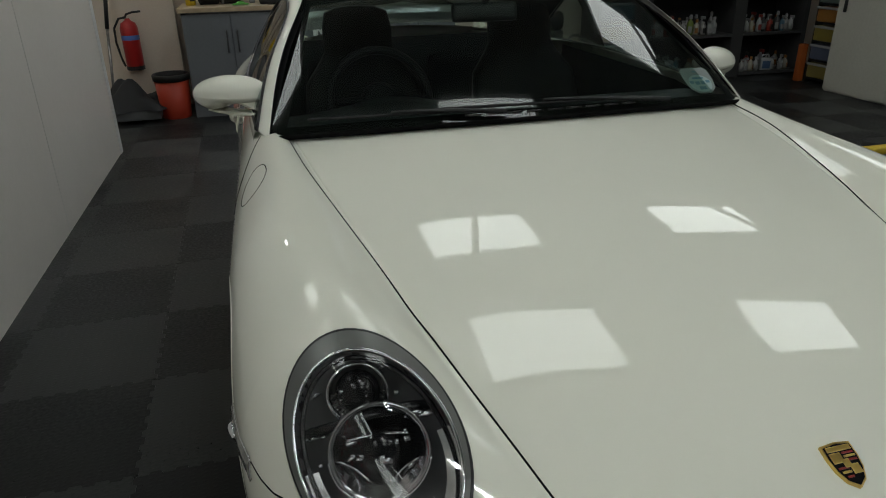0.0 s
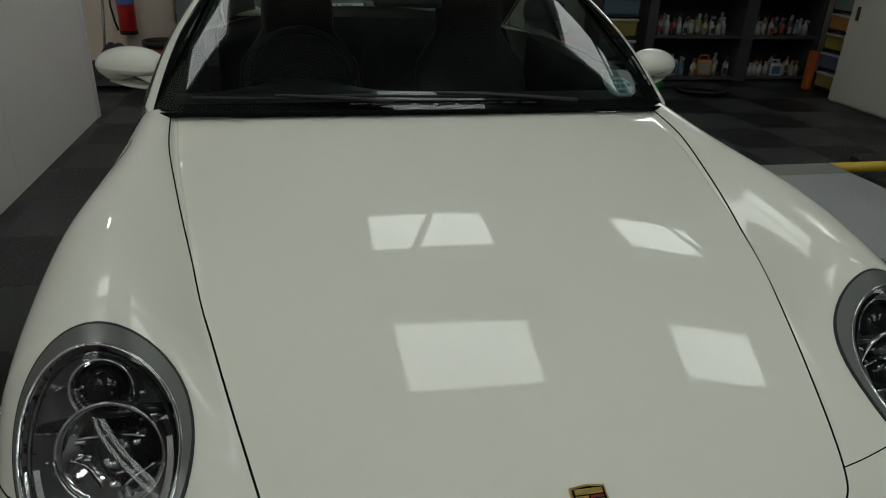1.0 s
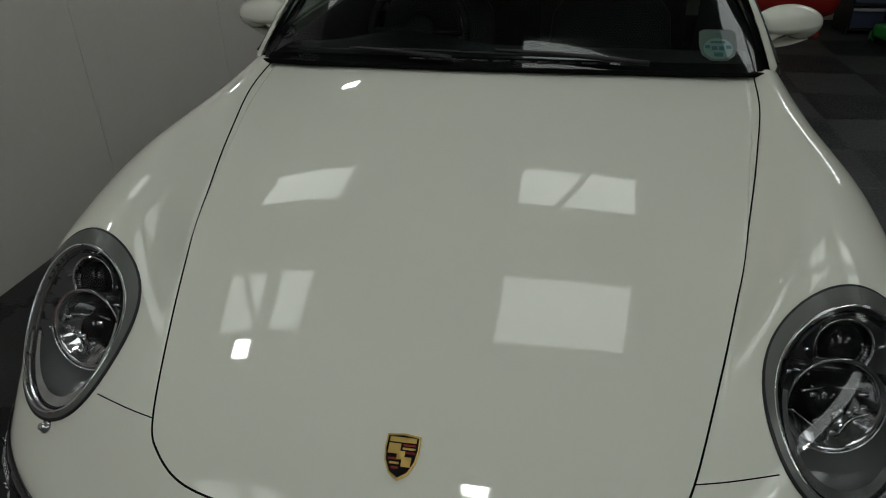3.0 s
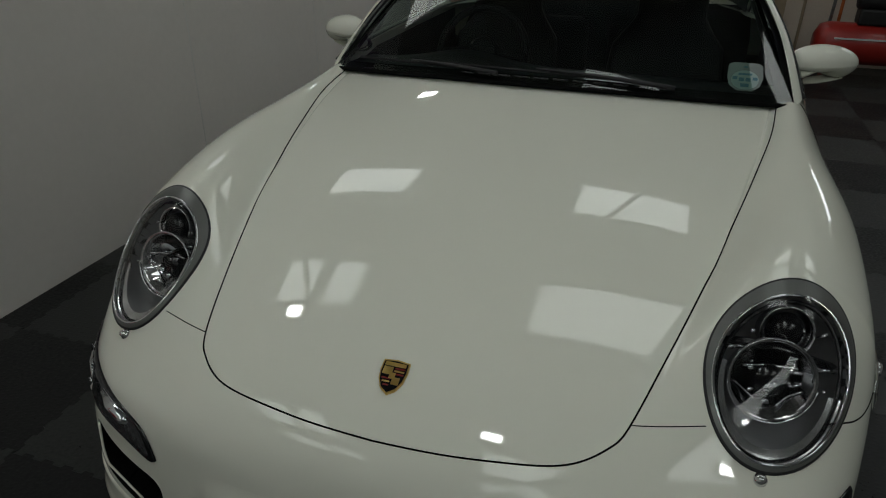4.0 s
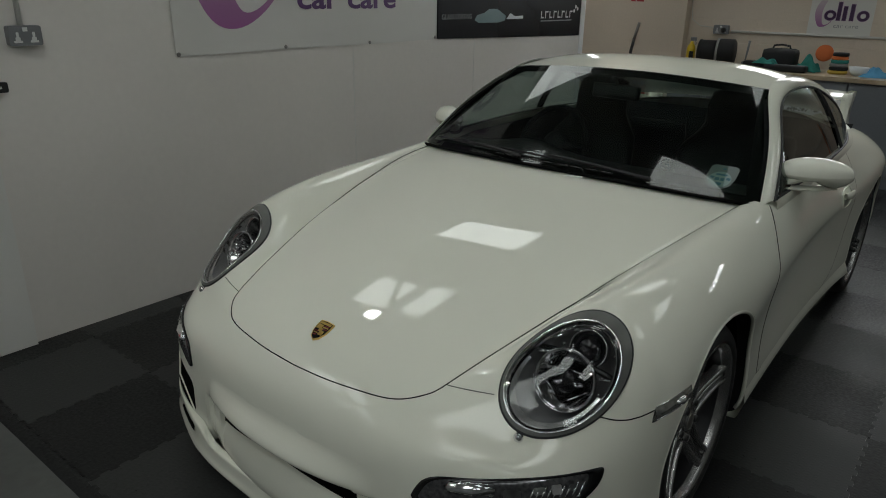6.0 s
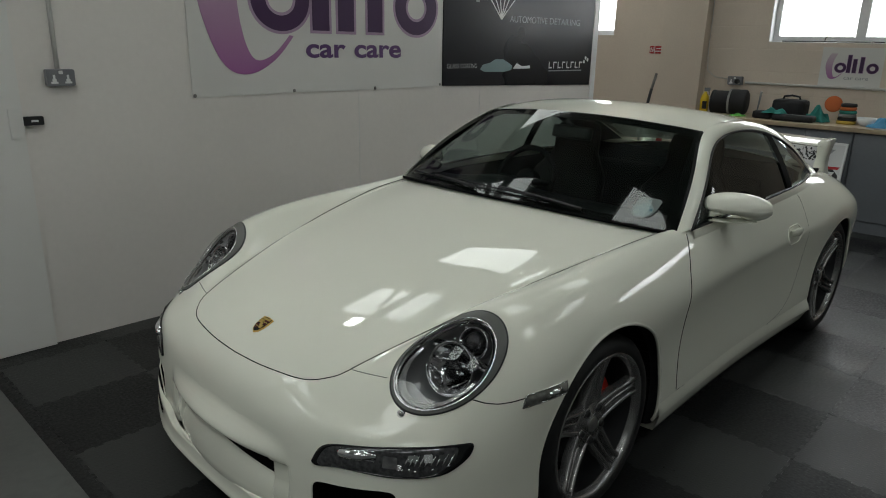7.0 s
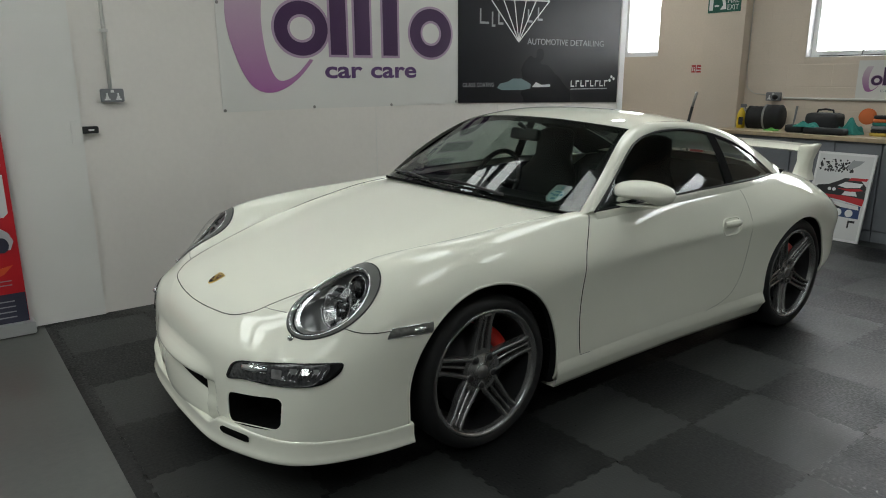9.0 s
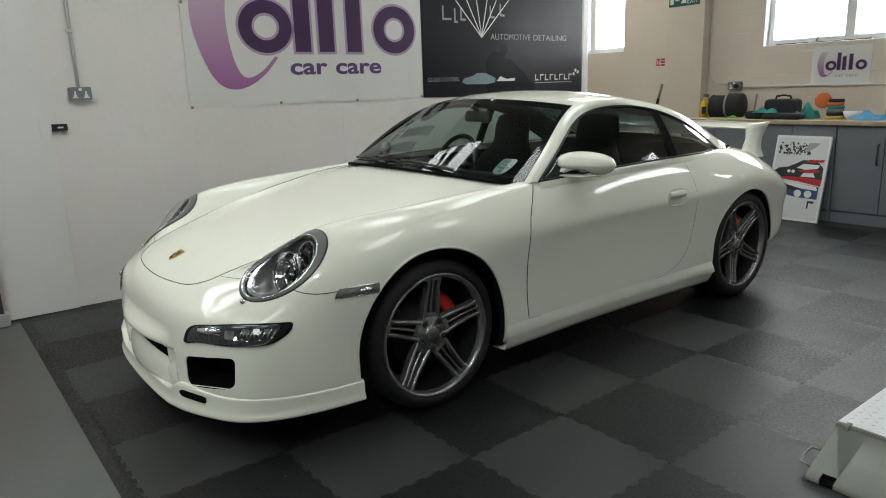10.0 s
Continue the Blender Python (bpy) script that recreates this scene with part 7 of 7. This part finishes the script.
shape("timber_board", box(1.17, 1.27, 5.50, 5.53, 0.0, 0.62, 0.003), WORKTOP, "short timber board leaning by the cabinets", "board")

RACK_GREY = mat("rack_steel", (0.065, 0.065, 0.066), 0.45, 0.3, stain=0.08)


def drawer_tower(x, y, n, colours, h, turn=0):
    d = thing("drawer_tower", x, y, 0, turn, "tower of clear plastic drawers with coloured contents", "drawers", "drawer towers")
    for k in range(n):
        z = 0.06 + h * k
        part("shelf_frame", box(-0.20, 0.20, -0.18, 0.20, z - 0.022, z - 0.004, 0.004), BLACK_PLASTIC, d)
        part("drawer", box(-0.185, 0.185, -0.19, 0.19, z, z + h - 0.035, 0.012), mat("drawer_front", colours[k % len(colours)], 0.3), d)
        part("drawer_lip", box(-0.19, 0.19, -0.205, -0.191, z + h - 0.06, z + h - 0.036, 0.005), PRINT_GREY, d)
    for a in (-0.205, 0.192):
        part("side_frame", box(a, a + 0.013, -0.18, 0.20, 0.0, 0.06 + h * n, 0.003), BLACK_PLASTIC, d)
    return d


drawer_tower(2.72, 5.26, 9, [(0.05, 0.06, 0.10), (0.07, 0.09, 0.12), (0.22, 0.17, 0.04), (0.08, 0.12, 0.16), (0.09, 0.14, 0.13)], 0.2)
drawer_tower(4.91, 4.485, 10, [(0.25, 0.20, 0.06), (0.10, 0.12, 0.18), (0.28, 0.22, 0.05), (0.35, 0.16, 0.04), (0.14, 0.18, 0.16), (0.10, 0.14, 0.14)], 0.182, -90)
rack = thing("storage_rack", 4.06, 5.4, 0, 0, "dark grey steel storage rack full of bottles", "rack")
RK = Matrix.Translation((-4.06, -5.4, 0))


def rack_part(name, bm, mt, label=""):
    bmesh.ops.transform(bm, matrix=RK, verts=bm.verts)
    return part(name, bm, mt, rack, label)


for x0, x1 in ((3.06, 3.16), (4.13, 4.27), (5.0, 5.06)):
    rack_part("upright", box(x0, x1, 5.16, 5.62, 0, 1.98, 0.004), RACK_GREY)
SHELF_Z = (0.045, 0.46, 0.86, 1.28, 1.70)
for z in SHELF_Z:
    for x0, x1 in ((3.162, 4.128), (4.272, 4.998)):
        rack_part("shelf", box(x0, x1, 5.15, 5.62, z - 0.03, z, 0.003), RACK_GREY)
rack_part("back_panel", box(3.06, 5.06, 5.63, 5.66, 0, 1.98), mat("rack_back_dark", (0.02, 0.02, 0.022), 0.7), "dark back panel")


def bottle(kind, colour, cap):
    """A detailing bottle of one of three kinds."""
    labels = {"spray": "trigger spray bottle", "can": "jerry can with a handle", "round": "round bottle with a cap"}
    b = thing("bottle", 0, 0, 0, 0, "plastic " + labels[kind] + " on the rack", "bottle", "rack bottles")
    bm = bmesh.new()
    body = mat("bottle_plastic", [c * 0.55 for c in colour], 0.35)
    top = mat("bottle_cap", [c * 0.45 for c in cap], 0.4)
    if kind == "can":
        add_box(bm, -0.085, 0.085, -0.06, 0.06, 0.0, 0.20, 0.02)
        part("bottle_body", bm, body, b, "", True)
        part("carry_handle", tube([(-0.06, 0, 0.19), (-0.055, 0, 0.245), (0.03, 0, 0.25), (0.05, 0, 0.195)], 0.012, 8), body, b, "", True)
        part("label_print", plate(rounded(0.055, 0.06, 0.005, 2), 0.0, 0.0015, pose(0, -0.0605, 0.095, 90, 0, 0)), top, b)
        return b
    r, h = (0.036, 0.17) if kind == "spray" else (0.04, 0.16)
    add_lathe(bm, [(0.0, 0.0), (r, 0.0), (r, h * 0.72), (r * 0.8, h * 0.86), (0.014, h), (0.014, h + 0.015), (0.0, h + 0.015)], 16)
    part("bottle_body", bm, body, b, "", True)
    bm = bmesh.new()
    if kind == "spray":
        add_box(bm, -0.014, 0.014, -0.05, 0.018, h + 0.015, h + 0.05, 0.006)
        add_tube(bm, [(0, -0.03, h + 0.018), (0, -0.042, h - 0.008), (0, -0.038, h - 0.025)], 0.005, 6)
    else:
        add_lathe(bm, [(0.02, h + 0.01), (0.02, h + 0.045), (0.012, h + 0.055), (0.0, h + 0.055)], 12)
    part("bottle_cap", bm, top, b, "", True)
    part("label_print", plate(rounded(0.022, 0.035, 0.004, 2), 0.0, 0.0015, pose(0, -r - 0.0005, 0.06, 90, 0, 0)), top, b)
    return b


_kinds = [("spray", (0.62, 0.63, 0.62), (0.60, 0.60, 0.60)), ("spray", (0.5, 0.52, 0.52), (0.4, 0.05, 0.04)), ("round", (0.40, 0.05, 0.03), (0.02, 0.02, 0.02)), ("can", (0.55, 0.57, 0.58), (0.1, 0.2, 0.4)),
          ("round", (0.65, 0.62, 0.5), (0.5, 0.2, 0.03)), ("spray", (0.15, 0.32, 0.42), (0.5, 0.5, 0.5)), ("can", (0.55, 0.24, 0.04), (0.5, 0.5, 0.45)), ("round", (0.05, 0.05, 0.055), (0.4, 0.4, 0.4)), ("round", (0.25, 0.35, 0.06), (0.5, 0.5, 0.5)), ("spray", (0.62, 0.60, 0.56), (0.03, 0.03, 0.03)), ("round", (0.10, 0.22, 0.36), (0.6, 0.6, 0.6)), ("round", (0.55, 0.56, 0.56), (0.5, 0.5, 0.5))]
_protos = [bottle(*k) for k in _kinds]
_rng = random.Random(4)
_used = set()


def on_shelf(k, x, y, z, size):
    """One more bottle on the rack, the first of its kind or a copy."""
    m = pose(x, y, z, 0, 0, _rng.uniform(-35, 35)) @ Matrix.Diagonal((size, size, size * _rng.uniform(0.9, 1.12), 1))
    if k in _used:
        copy_thing(_protos[k], m)
    else:
        _used.add(k)
        _protos[k].matrix_basis = m


for si, z in enumerate(SHELF_Z):
    for x0, x1 in ((3.19, 4.11), (4.29, 4.98)):
        x = x0 + 0.05
        while x < x1 - 0.05:
            can = si == 0 and _rng.random() < 0.22
            k = _rng.choice((3, 6, 6)) if can else _rng.choice((0, 0, 0, 0, 0, 9, 9, 1, 2, 4, 4, 5, 7, 8, 10, 11))
            if _rng.random() < (0.93 if si < 3 else 0.7):
                on_shelf(k, x + (0.05 if can else 0.0), 5.23 + _rng.uniform(-0.03, 0.03), z, 0.86)
            x += 0.165 if can else _rng.uniform(0.062, 0.078)
        x = x0 + 0.07
        while x < x1 - 0.05:
            if _rng.random() < 0.7:
                on_shelf(_rng.choice((0, 0, 1, 2, 4, 7, 9, 11)), x, 5.40, z, 0.9)
            x += _rng.uniform(0.075, 0.11)
for k in range(len(_protos)):
    if k not in _used:
        _protos[k].matrix_basis = pose(4.4 + 0.1 * (k % 5), 5.5, SHELF_Z[1])

shape("orange_crate", box(4.665, 4.735, 4.715, 4.785, 0, 0.38, 0.012), mat("orange_plastic", (0.42, 0.10, 0.02), 0.5, spread=0.1), "tall orange plastic bin beside the rack", "bin")
# green floor jack with a black case on it
jack = thing("trolley_jack", 2.86, 4.78, 0, 20, "green trolley jack on the tiled floor", "trolley jack")
JACK = mat("jack_green", (0.015, 0.16, 0.03), 0.4)
part("jack_frame", box(-0.22, 0.20, -0.11, 0.11, 0.05, 0.16, 0.03), JACK, jack, "", True)
for x in (-0.16, 0.15):
    for y in (-0.125, 0.125):
        bm = bmesh.new()
        add_lathe(bm, [(0.0, -0.015), (0.05, -0.015), (0.055, 0.0), (0.05, 0.015), (0.0, 0.015)], 18, pose(x, y, 0.055, 90, 0, 0))
        part("jack_wheel", bm, JACK, jack, "", True)
shape("hard_case", box(2.72, 3.08, 4.70, 4.93, 0.162, 0.30, 0.02), BLACK_GLOSS, "glossy black case lying on the jack", "case")
# coiled air hose
bm = bmesh.new()
_hose = [(3.45 + (0.20 + 0.012 * k / 20) * math.cos(k * 0.3), 4.62 + (0.15 + 0.01 * k / 20) * math.sin(k * 0.3), 0.014 + 0.0085 * (k // 21)) for k in range(90)] + [(3.2, 4.8, 0.015), (3.05, 4.95, 0.015), (2.95, 5.0, 0.02)]
add_tube(bm, _hose, 0.013, 8)
shape("air_hose", bm, RUBBER, "coiled black air hose on the floor", "hose", smooth=True)
# tall white cupboard on the right
CUPBOARD = mat("cupboard_paint", (0.46, 0.45, 0.39), 0.45, stain=0.06, spread=0.04, scale=40)
cup = thing("tall_cupboard", 4.56, 3.2, 0, 0, "tall cream-grey metal cupboard on the tiled floor", "cupboard")
part("cupboard_body", box(0.022, 0.55, -1.15, 1.05, 0.0, 2.0, 0.004), CUPBOARD, cup)
for y0, y1 in ((-1.148, -0.42), (-0.414, 0.314), (0.32, 1.048)):
    d = part("cupboard_door", box(0.0, 0.02, y0, y1, 0.02, 1.98, 0.003), CUPBOARD, cup)
    part("handle", box(-0.022, -0.001, y1 - 0.11, y1 - 0.085, 0.74, 0.86, 0.006), BLACK_PLASTIC, d)

# ---- low lift platform on the right ----
LIFT = mat("lift_grey_paint", (0.22, 0.23, 0.20), 0.6, spec=0.25, stain=0.12, spread=0.06)
PLATE_ALU = mat("tread_plate", (0.42, 0.43, 0.44), 0.45, 0.4, stain=0.1)
lift = thing("lift_platform", 2.10, 0.52, 0, 0, "grey low car lift platform with tread plate", "car lift")
bm = bmesh.new()
add_grid(bm, [[(0.10, 0.07, 0.004), (0.80, 0.07, 0.004)], [(0.10, 0.07, 0.02), (0.80, 0.07, 0.02)], [(0.10, 0.10, 0.032), (0.80, 0.10, 0.032)], [(-0.002, 0.328, 0.105), (0.80, 0.328, 0.105)], [(-0.002, 0.328, 0.0), (0.80, 0.328, 0.0)]])
add_grid(bm, [[(0.012, 0.07, 0.004), (0.055, 0.07, 0.004)], [(0.012, 0.07, 0.02), (0.055, 0.07, 0.02)], [(0.010, 0.10, 0.032), (0.055, 0.10, 0.032)], [(-0.002, 0.328, 0.105), (0.055, 0.10, 0.032)]])
add_grid(bm, [[(0.055, 0.10, 0.032), (0.10, 0.10, 0.032)], [(-0.002, 0.328, 0.105), (0.10, 0.328, 0.105)]])
add_grid(bm, [[(0.012, 0.07, 0.004), (-0.002, 0.328, 0.0)], [(0.012, 0.07, 0.02), (-0.002, 0.328, 0.105)]])
part("ramp_flap", bm, LIFT, lift, "grey-green ramp flap")
part("ramp_slot", box(0.056, 0.099, 0.072, 0.099, 0.003, 0.012), DARK_VOID, lift)
part("ramp_handle", tube([(-0.001, 0.13, 0.022), (-0.034, 0.13, 0.03), (-0.038, 0.17, 0.040), (-0.034, 0.21, 0.05), (-0.003, 0.21, 0.052)], 0.0045, 8), STEEL, lift, "", True)
part("platform_deck", box(-0.014, 0.80, 0.338, 1.66, 0.0, 0.11, 0.004), LIFT, lift)
part("tread_plate", box(-0.008, 0.785, 0.346, 1.45, 0.1105, 0.1145), PLATE_ALU, lift, "bright tread plate")
bm = bmesh.new()
for a in range(22):
    for b in range(29):
        c = (0.015 + 0.034 * a, 0.365 + 0.037 * b, 0.1145)
        k = 45 if (a + b) % 2 else -45
        add_lathe(bm, [(0.011, 0.0), (0.008, 0.0016), (0.0, 0.002)], 6, Matrix.Translation(c) @ pose(0, 0, 0, 0, 0, k) @ Matrix.Diagonal((1, 0.35, 1, 1)))
tagged(part("tread_studs", bm, PLATE_ALU, lift), kind="stuff")
for x in (0.02, 0.76):
    bm = bmesh.new()
    add_box(bm, x, x + 0.018, 0.315, 0.360, 0.09, 0.118, 0.004)
    part("hinge_lug", bm, LIFT, lift)
shape("cross_bar", tube([(2.80, 2.215, 0.06), (4.5, 2.235, 0.06)], 0.035, 10), mat("yellow_paint", (0.62, 0.43, 0.02), 0.4), "yellow painted steel cross bar on the floor", "bar", smooth=True)
shape("foot_switch", box(3.36, 3.62, 2.36, 2.52, 0.0, 0.05, 0.012), BLACK_PLASTIC, "black foot switch on the tiles", "switch")

# blocks of the cream wall, each a little proud of its joints
north = bpy.data.objects["wall_north"]
_block_mesh = {}


def block_mesh(w):
    """A block face of one width with softened edges."""
    key = round(w, 3)
    if key not in _block_mesh:
        bm = bmesh.new()
        rows = []
        for d, y in ((0.0, 0.0), (0.002, -0.0008), (0.006, -0.0012)):
            rows.append([bm.verts.new((x, y, z)) for x, z in ((d, d), (key - d, d), (key - d, 0.2215 - d), (d, 0.2215 - d))])
        for a, b in zip(rows, rows[1:]):
            for k in range(4):
                bm.faces.new((a[k], a[(k + 1) % 4], b[(k + 1) % 4], b[k]))
        bm.faces.new(rows[-1])
        me = bpy.data.meshes.new("block")
        bm.to_mesh(me)
        bm.free()
        me.materials.append(BLOCK_PAINT)
        _block_mesh[key] = me
    return _block_mesh[key]


for row in range(3, 17):
    z = 0.225 * row + 0.005
    x = -1.44 - (0.225 if row % 2 else 0.0)
    while x < 2.4:
        x0, x1 = max(x, -1.44), x + 0.446
        x += 0.45
        if z < LINTEL and z + 0.2215 > SILL1:
            if x0 < W1[0] < x1:
                x1 = W1[0]
            elif x0 < W1[1] < x1:
                x0 = W1[1]
            elif W1[0] <= x0 and x1 <= W1[1]:
                continue
        if x1 - x0 > 0.03:
            ob = new("block", block_mesh(x1 - x0))
            ob.parent = north
            ob.matrix_parent_inverse = north.matrix_world.inverted()
            ob.matrix_basis = Matrix.Translation((x0, YB - 0.0005, z))
